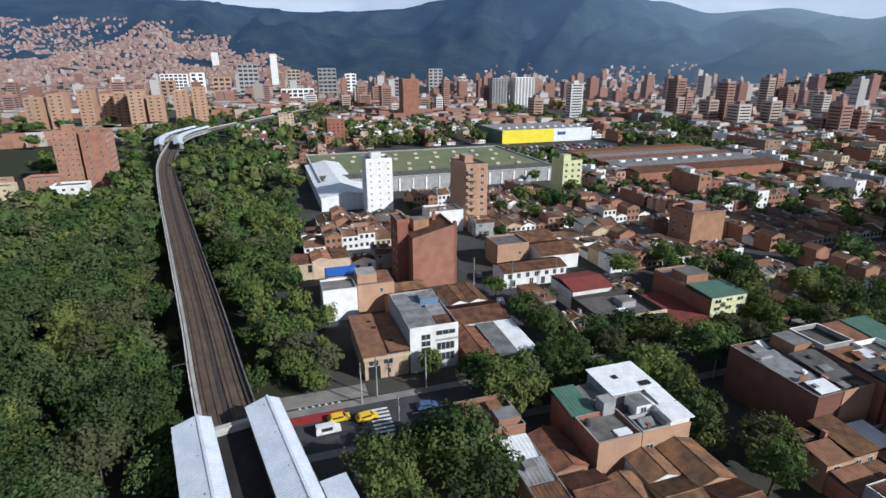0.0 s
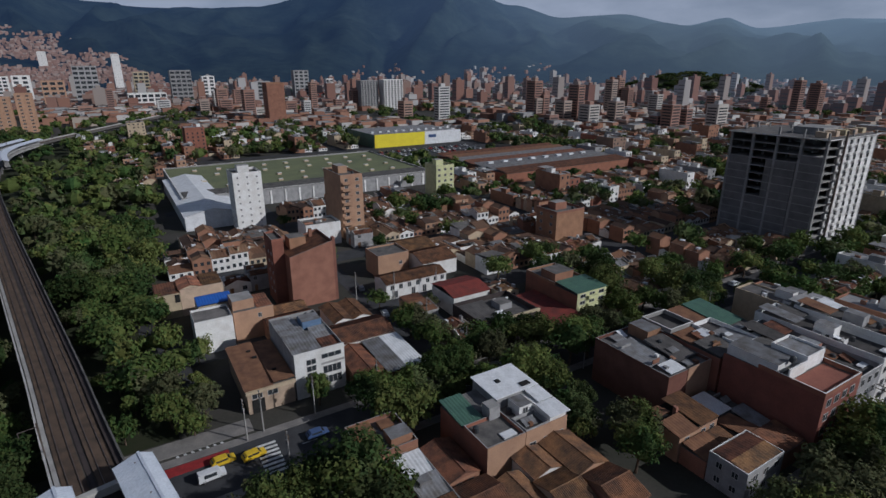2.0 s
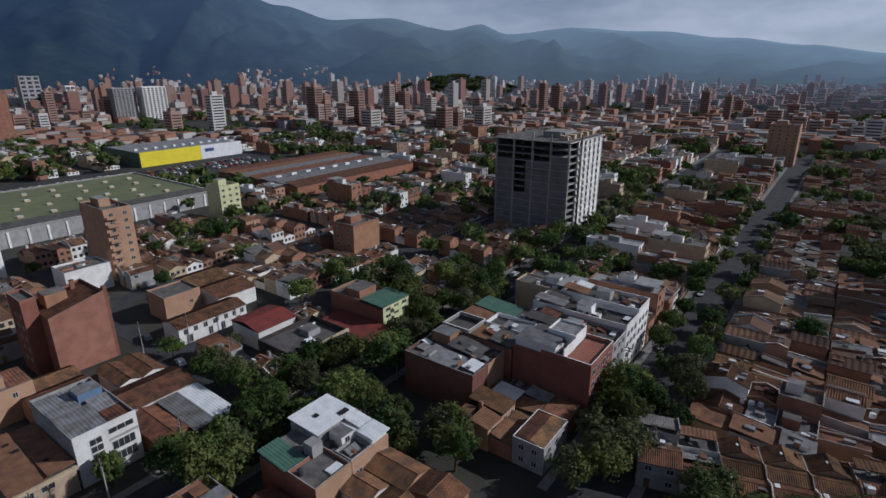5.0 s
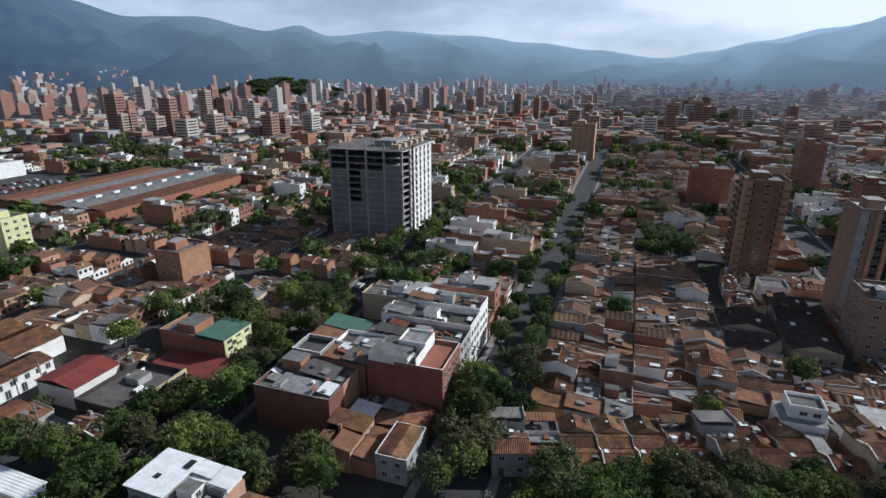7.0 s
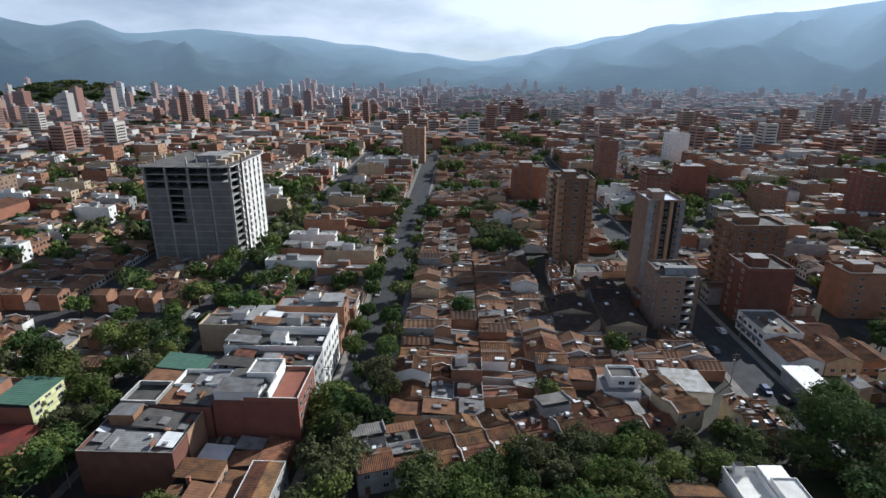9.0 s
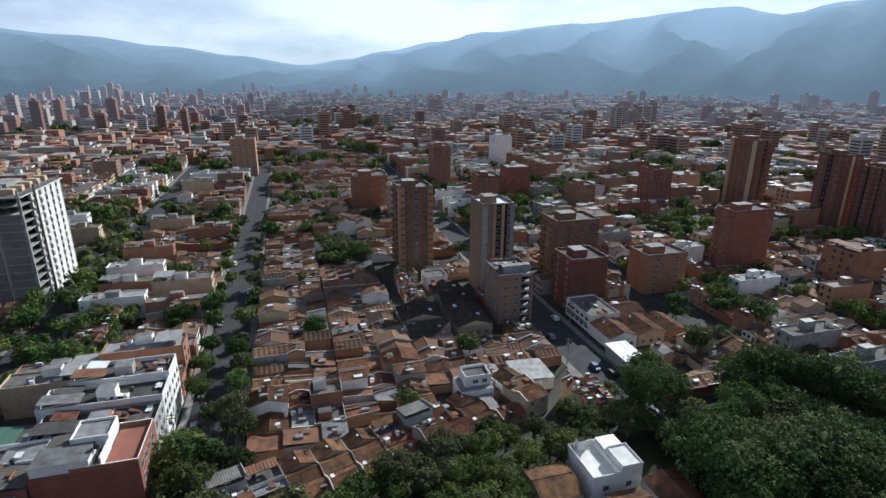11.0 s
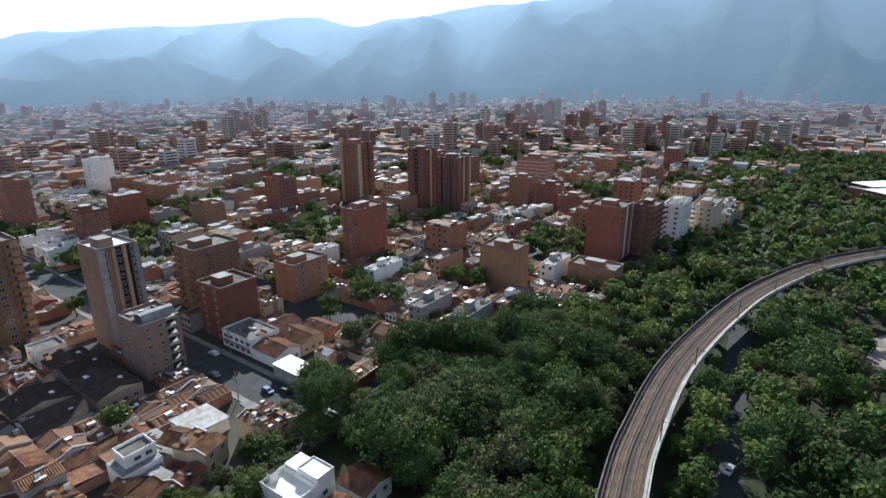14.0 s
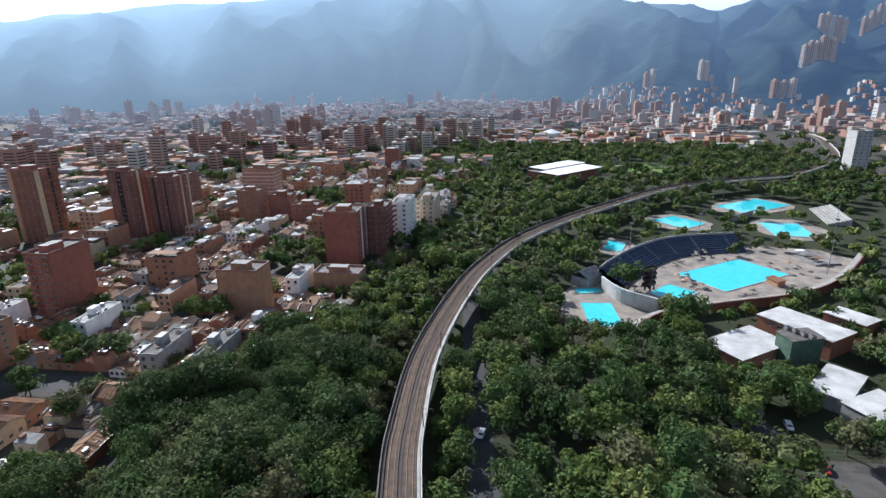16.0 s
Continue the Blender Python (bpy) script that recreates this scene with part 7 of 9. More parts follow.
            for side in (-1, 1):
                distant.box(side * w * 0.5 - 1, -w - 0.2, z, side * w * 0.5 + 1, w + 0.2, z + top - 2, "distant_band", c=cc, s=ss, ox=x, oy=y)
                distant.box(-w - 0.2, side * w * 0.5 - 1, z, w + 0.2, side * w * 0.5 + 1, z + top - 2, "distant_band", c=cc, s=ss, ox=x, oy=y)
    tagged(part("backdrop", distant, weld=False), "distant apartment towers with painted haze", "distant city", kind="structure")


build_far()

# ---- trees ----


def leaf_cloud(sh, r, clumps, leaves, size, cx, cy, cz, rx, rz, seed=0.0, leaf="leaf"):
    """Small leaf blades on many uneven clumps round a dim inner mass; the outline swells and dips from limb to limb."""
    mat = sh.slot(leaf)
    rings, sides = (5, 9) if leaves > 20 else (4, 6)

    def swell(a, b):
        return 1 + 0.42 * noise.noise((math.cos(a) * 1.25 + seed, math.sin(a) * 1.25 + seed * 0.7, b * 1.3))

    k0 = len(sh.v)
    for i in range(rings + 1):
        b = -0.8 + 1.75 * i / rings
        w = math.sqrt(max(0.0, 1 - min(1, abs(b)) ** 2))
        for j in range(sides):
            a = 2 * math.pi * j / sides
            k = 0.54 * swell(a, b)
            sh.v.append((cx + rx * k * w * math.cos(a), cy + rx * k * w * math.sin(a), cz + rz * k * b))
    for i in range(rings):
        for j in range(sides):
            q = (j + 1) % sides
            sh.f.append((k0 + i * sides + j, k0 + i * sides + q, k0 + (i + 1) * sides + q, k0 + (i + 1) * sides + j))
            sh.m.append(mat)
    sh.f.append(tuple(k0 + rings * sides + j for j in range(sides)))
    sh.m.append(mat)
    for _ in range(clumps):
        a, b = r.uniform(0, 2 * math.pi), r.uniform(-0.5, 1.0)
        k = r.uniform(0.55, 0.8) * swell(a, b)
        ring = math.sqrt(max(0, 1 - b * b))
        px, py, pz = cx + rx * k * ring * math.cos(a), cy + rx * k * ring * math.sin(a), cz + rz * k * b
        cr = rx * r.uniform(0.15, 0.33)
        for _ in range(leaves):
            t, q = r.uniform(0, 2 * math.pi), r.uniform(-0.45, 1)
            w = math.sqrt(1 - q * q)
            n = Vector((w * math.cos(t), w * math.sin(t), q))
            o = Vector((px, py, pz)) + n * cr * r.uniform(0.6, 1.15)
            n = (n + Vector((r.uniform(-0.55, 0.55), r.uniform(-0.55, 0.55), r.uniform(-0.2, 0.6)))).normalized()
            e = n.orthogonal().normalized()
            e.rotate(Matrix.Rotation(r.uniform(0, 6.28), 3, n))
            f = n.cross(e)
            s = size * r.uniform(0.6, 1.35)
            i = len(sh.v)
            sh.v.extend((tuple(o - e * s * 0.55), tuple(o + e * s * 0.5 + n * s * 0.1), tuple(o + f * s * 0.8)))
            sh.f.append((i, i + 1, i + 2))
            sh.m.append(mat)


def trunk_shape(r, height, spread, th, lean):
    sh = Shape()
    fork = Vector((0, 0, th)) + lean
    sh.tube((0, 0, -0.1), fork, height * 0.03, height * 0.022, "bark")
    for i in range(6):
        a = i * 1.05 + r.uniform(-0.3, 0.3)
        end = fork + Vector((math.cos(a) * spread * 0.30, math.sin(a) * spread * 0.30, (height - th) * r.uniform(0.3, 0.6)))
        mid = fork.lerp(end, 0.5) + Vector((0, 0, 0.4))
        sh.tube(fork - Vector((0, 0, 0.2)), mid, height * 0.016, height * 0.011, "bark", 5)
        sh.tube(mid, end, height * 0.011, height * 0.005, "bark", 5)
    return sh


SHAPES = [(11, 12.5, "broad green tree with a dense rounded crown"), (14, 15.5, "large spreading dark green tree"), (9, 9, "small bright green street tree"), (12, 11.5, "upright green tree with an uneven crown"),
          (16, 17, "big old tree with a wide dark crown"), (10, 13, "low spreading park tree"), (8, 6.5, "young light green tree")]
LEAVES = ["leaf", "leaf_dark", "leaf", "leaf", "leaf_dark", "leaf", "leaf"]
TREES, FAR_TREES, PLANTED = {}, {}, []


def make_tree(i):
    r = random.Random(40 + i)
    height, spread, label = SHAPES[i]
    root = new("tree")
    th = height * 0.28
    lean = Vector((r.uniform(-0.3, 0.3), r.uniform(-0.3, 0.3), 0))
    part("trunk", trunk_shape(r, height, spread, th, lean), root)
    sh = Shape()
    leaf_cloud(sh, r, 50 if i not in (1, 4) else 76, 40, 0.62, lean.x, lean.y, th + (height - th) * 0.42, spread / 2, (height - th) * 0.56, i * 3.1, LEAVES[i])
    part("crown", sh, root, weld=False)
    return tagged(root, label, "tree", "trees of the park and streets")


def tiny_tree(i, mat="leaf"):
    """A tree of the far distance."""
    if (mat, i) not in FAR_TREES:
        r = random.Random(130 + i)
        height, spread, _ = SHAPES[i]
        sh = Shape()
        leaf_cloud(sh, r, 10, 7, 2.4, 0, 0, height * 0.55, spread / 2, height * 0.45, i * 1.7)
        sh.slots = [mat]
        FAR_TREES[(mat, i)] = sh
    return FAR_TREES[(mat, i)]


def mid_tree(i):
    if ("mid", i) not in FAR_TREES:
        r = random.Random(70 + i)
        height, spread, _ = SHAPES[i]
        sh = Shape()
        th = height * 0.26
        sh.tube((0, 0, -0.2), (0, 0, th + 1), height * 0.03, height * 0.02, "bark", 6)
        leaf_cloud(sh, r, 38, 20, 0.87, 0, 0, th + (height - th) * 0.42, spread / 2, (height - th) * 0.56, i * 2.7, LEAVES[i])
        FAR_TREES[("mid", i)] = sh
    return FAR_TREES[("mid", i)]


def far_tree(i):
    if i not in FAR_TREES:
        r = random.Random(90 + i)
        height, spread, _ = SHAPES[i]
        sh = Shape()
        th = height * 0.25
        sh.tube((0, 0, -0.2), (0, 0, th + 1), height * 0.03, height * 0.02, "bark", 5)
        leaf_cloud(sh, r, 27, 14, 1.2, 0, 0, th + (height - th) * 0.42, spread / 2, (height - th) * 0.56, i * 2.3, LEAVES[i])
        FAR_TREES[i] = sh
    return FAR_TREES[i]


COUNT = [0]
WOODS, DISTANT_WOODS = Shape(), Shape()


def plant(u, v, scale, r, kinds):
    i = r.choice(kinds)
    x, y = xy(u, v)
    turn = r.uniform(0, 360)
    size = (scale * r.uniform(0.9, 1.1), scale * r.uniform(0.9, 1.1), scale * r.uniform(0.85, 1.1))
    if math.hypot(x, y) > 185 or COUNT[0] >= 300:
        far = math.hypot(x, y)
        WOODS.join((mid_tree if far < 205 else far_tree if far < 270 else tiny_tree)(i), on_grid(u, v, turn) @ Matrix.Diagonal((*size, 1)))
        return
    COUNT[0] += 1
    if i not in TREES:
        TREES[i] = ob = make_tree(i)
        ob.matrix_basis = on_grid(u, v, turn)
    else:
        ob = copy_thing(TREES[i], on_grid(u, v, turn))
    ob.scale = size


CLEAR = []  # open ground with no trees


def wood(u0, v0, u1, v1, gap, r, kinds, scale=1.0, keep=6.0, thick=2.4):
    """Trees over a stretch of ground, at least gap apart, clear of the viaduct and of what stands there."""
    n = int((u1 - u0) * (v1 - v0) / (gap * gap) * thick)
    for _ in range(n):
        u, v = r.uniform(u0, u1), r.uniform(v0, v1)
        if any((a - u) ** 2 + (b - v) ** 2 < gap * gap for a, b in PLANTED):
            continue
        if any(a - 1 < u < c + 1 and b - 1 < v < d + 1 for a, b, c, d in FILLED):
            continue
        if not free(u - 2, v - 2, u + 2, v + 2) or any(a < u < c and b < v < d for a, b, c, d in CLEAR) or by_pool(u, v):
            continue
        x, y = xy(u, v)
        if min((x - p.x) ** 2 + (y - p.y) ** 2 for p in LINE[::2]) < (5 + keep) ** 2:
            continue
        PLANTED.append((u, v))
        plant(u, v, scale * r.uniform(0.8, 1.2), r, kinds)


CLEAR += [(-88, -562, -4, -488), (-178, -622, -102, -548), (-16, 80, 26, 101), (-10, 82, 34, 95), (34, 86, 700, 91), (104, -88, 260, -78), (80, 22, 600, 29)]
CLEAR += [(-118, -262, -62, -212), (-60, -236, -24, -188), (-118, -205, -68, -158), (-112, -158, -88, -132), (-106, -125, -72, -92), (-84, -142, -64, -124), (2, -128, 11.5, -76), (5, -160, 15, -128), (9, -192, 18.5, -160), (12, -236, 21.5, -192), (-300, 300, -84, 390), (-260, 640, 20, 790)]


POOLS = [(-20.5, -283, 27), (4.5, -246, 14), (39, -309, 12), (30, -211, 14), (39, -234, 8), (8.5, -380, 19), (-39, -450, 30), (-54, -385, 19), (20, -228, 10), (30, -270, 8), (20, -285, 12), (-5, -312, 12), (-42, -300, 14), (-50, -275, 12), (-12, -252, 13), (36, -246, 8), (10, -305, 14), (-60, -322, 13), (-84, -410, 12), (-80, -445, 12)]


def by_pool(u, v):
    """Ground kept open round the pools."""
    x, y = xy(u, v)
    for px, py, rad in POOLS:
        far = math.hypot(px, py)
        for k in (0, 9):
            if math.hypot(x - px * (1 - k / far), y - py * (1 - k / far)) < rad + 4:
                return True
    return False


def build_trees():
    r = random.Random(3)
    # by the station and along the near streets
    wood(8, 54, 26, 72, 6.5, r, (0, 5), 1.0)
    wood(36, 79, 74, 98, 4.8, r, (0, 2, 3), 0.95)
    wood(54, 97, 72, 128, 6.5, r, (0, 2, 3), 0.8)
    wood(67, 48, 77, 92, 5.6, r, (2, 3, 0), 0.85)
    wood(76, 66, 100, 96, 7.0, r, (0, 3, 2))
    wood(-10, 100, 15, 116, 6.0, r, (2, 0))
    wood(16, 95, 42, 102, 7.0, r, (2, 6))
    wood(86, 18, 122, 34, 6.0, r, (0, 3, 2), 0.95, thick=3)
    wood(122, 18, 135, 34, 8.0, r, (3, 2), 0.8)
    wood(135, 17, 330, 35, 8.5, r, (2, 3, 6), 0.75, thick=3)
    wood(100, 79, 330, 97, 7.0, r, (0, 3, 2), 0.9, thick=3)
    wood(118, 97, 165, 118, 7.5, r, (0, 3))
    wood(200, 70, 275, 95, 9, r, (0, 3))
    wood(76, -66, 104, 12, 4.8, r, (5, 2, 5), 0.74, thick=4.0)
    wood(92, -74, 112, -46, 6.0, r, (0, 2, 6))
    for u, v, k in ((79, 29, 0.8), (85, 25, 0.95), (91.5, 23.5, 0.9), (99, 27, 0.9), (110, 25.5, 0.8), (71.5, 79, 0.9), (68.5, 97, 0.85), (77, 98, 0.8)):
        plant(u, v, k, r, (0, 3))
    # woods beside the railway
    wood(48, -162, 118, -76, 7.6, r, (1, 4, 0, 1))
    wood(22, -330, 72, -60, 7.4, r, (0, 2, 3, 5))
    wood(-150, 60, -14, 300, 7.2, r, (0, 1, 3, 5, 0), thick=3.0)
    wood(-24, 112, 6, 265, 7.0, r, (0, 3, 2, 5))
    wood(-70, -215, 20, -76, 7.4, r, (0, 1, 3, 5))
    wood(-150, -212, -56, -182, 6.5, r, (2, 5), 0.8)
    wood(-150, -182, -60, -90, 7.6, r, (0, 1, 3))
    wood(-220, 66, -150, 330, 10, r, (0, 1, 3))
    wood(-140, 300, 18, 430, 10.5, r, (0, 1, 3))
    wood(-120, 430, 190, 640, 15, r, (0, 1, 3))
    wood(-60, -340, 26, -215, 8.5, r, (0, 1, 3))
    wood(-90, -420, 30, -330, 9, r, (0, 1, 3))
    wood(-330, -760, 90, -400, 11, r, (0, 1, 3))
    wood(-230, -400, -60, -230, 9.5, r, (2, 5, 6, 0), 0.75)
    wood(-230, -245, -118, -110, 8, r, (0, 1, 3, 5))
    wood(-16, -200, 30, -84, 6.0, r, (2, 6, 2), 0.75, keep=3.4)
    wood(30, -235, 100, -76, 5.0, r, (2, 6, 5), 0.6, keep=2.4)
    wood(-160, 100, 10, 330, 5.5, r, (2, 6, 5), 0.6, keep=2.4)
    for u, v in ((-86, -164), (-92, -160), (-75, -163), (-84, -157), (-118, -176), (-64, -180), (-84, -150), (-82, -142), (-77, -152), (-73, -147), (-70, -152)):
        plant(u, v, r.uniform(0.75, 1.0), r, (0, 2, 3))
    # green patches between the houses
    for v in (135, 186, 237, -137, -188, -239, -290, 288, 339):
        wood(60, v - 5, 420, v + 5, 13, r, (2, 0, 3), 0.8, thick=1.4)
    for _ in range(520):
        u, v = r.uniform(90, 600), r.uniform(-450, 430)
        if free(u - 2, v - 2, u + 2, v + 2):
            plant(u, v, r.uniform(0.55, 0.85), r, (0, 2, 3))
    for a, b, c, d in GREEN:
        plant(r.uniform(a + 1, c - 1), r.uniform(b + 2, (b + d) / 2), r.uniform(0.65, 1.0), r, (0, 1, 3, 2))
        plant(r.uniform(a + 1, c - 1), r.uniform((b + d) / 2, d - 2), r.uniform(0.65, 1.0), r, (0, 1, 3, 2))
    for _ in range(3300):
        az, dist = r.uniform(-70, 220), 560 + 1900 * r.random() ** 1.3
        x, y = dist * math.sin(radians(az)), dist * math.cos(radians(az))
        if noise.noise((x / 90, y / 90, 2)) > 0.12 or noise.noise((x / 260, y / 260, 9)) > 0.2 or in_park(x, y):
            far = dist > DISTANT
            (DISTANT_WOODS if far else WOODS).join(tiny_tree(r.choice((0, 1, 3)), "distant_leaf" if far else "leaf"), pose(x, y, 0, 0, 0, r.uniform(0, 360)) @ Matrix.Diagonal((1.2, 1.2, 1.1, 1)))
    tagged(part("backdrop", DISTANT_WOODS, weld=False), "distant trees up the valley with painted haze", "distant trees", kind="structure")
    tagged(part("woods", WOODS, weld=False), "dense green trees of parks, streets and gardens", "trees", kind="stuff")


build_trees()

# ---- streets ----


def strip(name, label, pts, half, z, mat, category="road"):
    """A road laid along a line."""
    sh = Shape()
    line = [Vector(p) for p in pts]
    sweep(sh, line, rect(-half, half, z - 0.3, z), mat)
    return tagged(part(name, sh), label, category, kind="structure")


def street(v0, v1, u0, u1, z=0.05, kerbs=False):
    mid, half = (v0 + v1) / 2, (v1 - v0) / 2
    walk_w = 2.0 if half > 5 else 1.2
    strip("road", "worn grey asphalt street between the houses", [xy(u0, mid), xy(u1, mid)], half - walk_w if kerbs else half, z, "asphalt")
    if kerbs:
        for s in (-1, 1):
            a = mid + s * (half - walk_w / 2)
            strip("pavement", "grey concrete pavement with a raised kerb", [xy(u0, a), xy(u1, a)], walk_w / 2, 0.17, "paving", "pavement")


street(18, 34.6, 76, 640, kerbs=True)
street(80, 96, -14, 640, kerbs=True)
street(-91, -75, 100, 640, kerbs=True)
edges = sorted(BANDS)
for (a0, a1), (b0, b1) in zip(edges, edges[1:]):
    if b0 - a1 > 4 and (a1, b0) not in ((17, 35), (78, 97), (-92, -74)):
        street(a1 + 0.5, b0 - 0.5, west_edge(a1) + 4, 620, 0.04)
for a, b in CROSS:
    strip("road", "worn grey asphalt cross street", [xy((a + b) / 2, -420 if a > 200 else 97), xy((a + b) / 2, 520)], (b - a) / 2 - 0.6, 0.065, "asphalt")
strip("road", "shaded asphalt road beside the viaduct", [xy(3, -80), xy(7, -112), xy(10.5, -145), xy(14, -176), xy(17, -207), xy(16, -240), xy(-2, -330)], 3.6, 0.05, "asphalt")
strip("road", "narrow lane under the trees", [xy(-62, -160), xy(-66, -142), xy(-74, -128), xy(-80, -112)], 3.2, 0.05, "asphalt")
strip("road", "shaded asphalt road along the woods", [xy(6, 112), xy(2, 150), xy(-4, 200), xy(4, 262)], 3.4, 0.05, "asphalt")
plaza = Shape()
plaza.box(-16, 97, 0, 15, 101.5, 0.12, "paving")
tagged(part("pavement", plaza, at=on_grid(0, 0)), "paved square beside the station road", "pavement", kind="structure")


def marking(u0, v0, u1, v1, mat, label, turn=0):
    sh = Shape()
    sh.box(-(u1 - u0) / 2, -(v1 - v0) / 2, 0.03, (u1 - u0) / 2, (v1 - v0) / 2, 0.078, mat)
    ob = part("road_marking", sh, at=on_grid((u0 + u1) / 2, (v0 + v1) / 2, turn))
    tagged(ob, label, "road marking", "painted road markings", "structure")


corner = Shape()
for p in ([(101.5, -73.2), (113.5, -72.6), (113.5, -77.4), (107.0, -79.6)], [(113.5, -72.6), (130.0, -74.2), (130.0, -77.0), (113.5, -77.4)]):
    corner.quad([(*q, 0.19) for q in p], "paving")
tagged(part("pavement", corner, at=on_grid(0, 0)), "pale worn pavement at the street corner", "pavement", kind="structure")
marking(-3, 91.2, 9.5, 93.8, "paint_red", "red painted strip on the asphalt")
for i in range(7):
    marking(1.2 + 1.3 * i, 94.4, 1.6 + 1.3 * i, 97.0 - 0.2, "paint_white", "white hatched line on the asphalt", 25)
for i in range(8):
    marking(14.0, 80.6 + 1.2 * i + 2.2, 17.8, 81.2 + 1.2 * i + 2.2, "paint_white", "white stripe of a crossing")
for i in range(9):
    marking(22 + 9 * i, 87.9, 25 + 9 * i, 88.1, "paint_white", "white dashed lane line")
for i in range(7):
    marking(102.5, -90 + 2.0 * i, 106.5, -89.2 + 2.0 * i, "paint_white", "white stripe of a crossing")


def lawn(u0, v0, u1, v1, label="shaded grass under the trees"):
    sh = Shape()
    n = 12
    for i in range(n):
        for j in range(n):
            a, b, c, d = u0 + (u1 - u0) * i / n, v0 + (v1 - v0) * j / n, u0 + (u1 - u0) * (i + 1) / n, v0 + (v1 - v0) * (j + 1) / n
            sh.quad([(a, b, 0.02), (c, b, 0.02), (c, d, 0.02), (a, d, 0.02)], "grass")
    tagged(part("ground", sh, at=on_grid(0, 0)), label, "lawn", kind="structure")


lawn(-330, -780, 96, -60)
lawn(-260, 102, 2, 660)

# ---- cars ----
CARS = {}


def make_car(mat, label, van=False):
    root = new("car")
    sh = Shape()
    prof = [(-2.1, 0.35), (2.1, 0.35), (2.15, 0.75), (1.3, 0.95), (0.7, 1.45), (-1.4, 1.5), (-2.0, 1.0), (-2.15, 0.7)] if not van else [(-2.3, 0.4), (2.3, 0.4), (2.3, 1.0), (1.6, 1.15), (1.2, 1.85), (-2.2, 1.9), (-2.3, 0.9)]
    k, n = len(sh.v), len(prof)
    for y in (-0.85, 0.85):
        for x, z in prof:
            sh.v.append((x, y * (0.86 if z > 1.2 else 1), z))
    j = sh.slot(mat)
    for i in range(n):
        sh.f.append((k + i, k + (i + 1) % n, k + n + (i + 1) % n, k + n + i))
        sh.m.append(j)
    sh.f.extend((tuple(range(k, k + n)), tuple(range(k + 2 * n - 1, k + n - 1, -1))))
    sh.m.extend((j, j))
    part("body", sh, root)
    top = 1.36 if not van else 1.7
    for x0, z0, x1, z1, name in ((1.27, 1.0, 0.78, top, "windscreen"), (-1.93, 1.1, -1.5, top, "rear_window")):
        g = Shape()
        g.quad([(x0 + 0.02, -0.68, z0), (x0 + 0.02, 0.68, z0), (x1 + 0.02, 0.62, z1 + 0.03), (x1 + 0.02, -0.62, z1 + 0.03)], "glass")
        part(name, g, root)
    for s in (-1, 1):
        g = Shape()
        g.box(-1.3, min(s * 0.72, s * 0.84), 1.02, 0.75, max(s * 0.72, s * 0.84), top, "glass")
        part("side_window", g, root)
    w = Shape()
    w.tube((0, -0.1, 0), (0, 0.1, 0), 0.33, 0.33, "tyre", 10)
    me = w.mesh("wheel")
    w = Shape()
    w.tube((0, -0.115, 0), (0, 0.115, 0), 0.2, 0.2, "metal", 8)
    rim = w.mesh("rim")
    for x in (-1.35, 1.35):
        for y in (-0.8, 0.8):
            part("rim", rim, part("wheel", me, root, at=pose(x, y, 0.33)), "pale metal rim")
    tagged(root, label, "car", "cars in the streets")
    return root


for key, colour in (("car_white", (0.7, 0.7, 0.7)), ("car_yellow", (0.75, 0.50, 0.02)), ("car_grey", (0.25, 0.26, 0.27)), ("car_red", (0.35, 0.03, 0.03)), ("car_blue", (0.06, 0.10, 0.22)), ("car_black", (0.03, 0.03, 0.03))):
    M[key] = material(key, colour, 0.3, tuple(c * 0.9 for c in colour), 1, 5, 0.0)
CAR_LABELS = {"car_white": "white hatchback parked in the street", "car_yellow": "yellow taxi at the crossing", "car_grey": "grey car parked in the street", "car_red": "red car parked in the street", "car_blue": "dark blue car in the street", "car_black": "black car parked in the street"}


def car(u, v, turn, key, van=False):
    k = (key, van)
    m = on_grid(u, v, turn, 0.05)
    if k not in CARS:
        CARS[k] = make_car(key, CAR_LABELS[key], van)
        CARS[k].matrix_basis = m
        return
    copy_thing(CARS[k], m)


car(8.0, 90.3, 4, "car_yellow"), car(13.2, 89.0, 8, "car_yellow"), car(5.6, 87.2, 3, "car_white", True), car(25.3, 88.8, 0, "car_blue"), car(44, 86, 180, "car_white"), car(70, 91, 0, "car_grey")
r = random.Random(21)
for u in (104, 112, 128, 143.8, 150, 176, 190, 207, 218, 236, 255):
    car(u, r.choice((22.0, 30.6)), 180, r.choice(("car_white", "car_grey", "car_black", "car_red")))
for u, v in ((128.3, -83), (124, -86), (150, -79), (163, -87), (178, -79), (200, -86), (96.5, 86), (120, 92), (140, 85), (168, 91), (190, 85)):
    car(u, v, r.choice((0, 180)), r.choice(("car_white", "car_grey", "car_black", "car_blue")))
for u, v, c in ((-70.7, -143, "car_grey"), (-76.5, -137.5, "car_white"), (-62, -136, "car_grey"), (-77, -120.2, "car_red"), (-76, -124, "car_white"), (55.3, -135, "car_white"), (-18, -127.7, "car_white"), (60, 131, "car_white"), (61.5, 152, "car_grey"), (11, -150, "car_black"), (8, -125, "car_white")):
    car(u, v, 80, c)


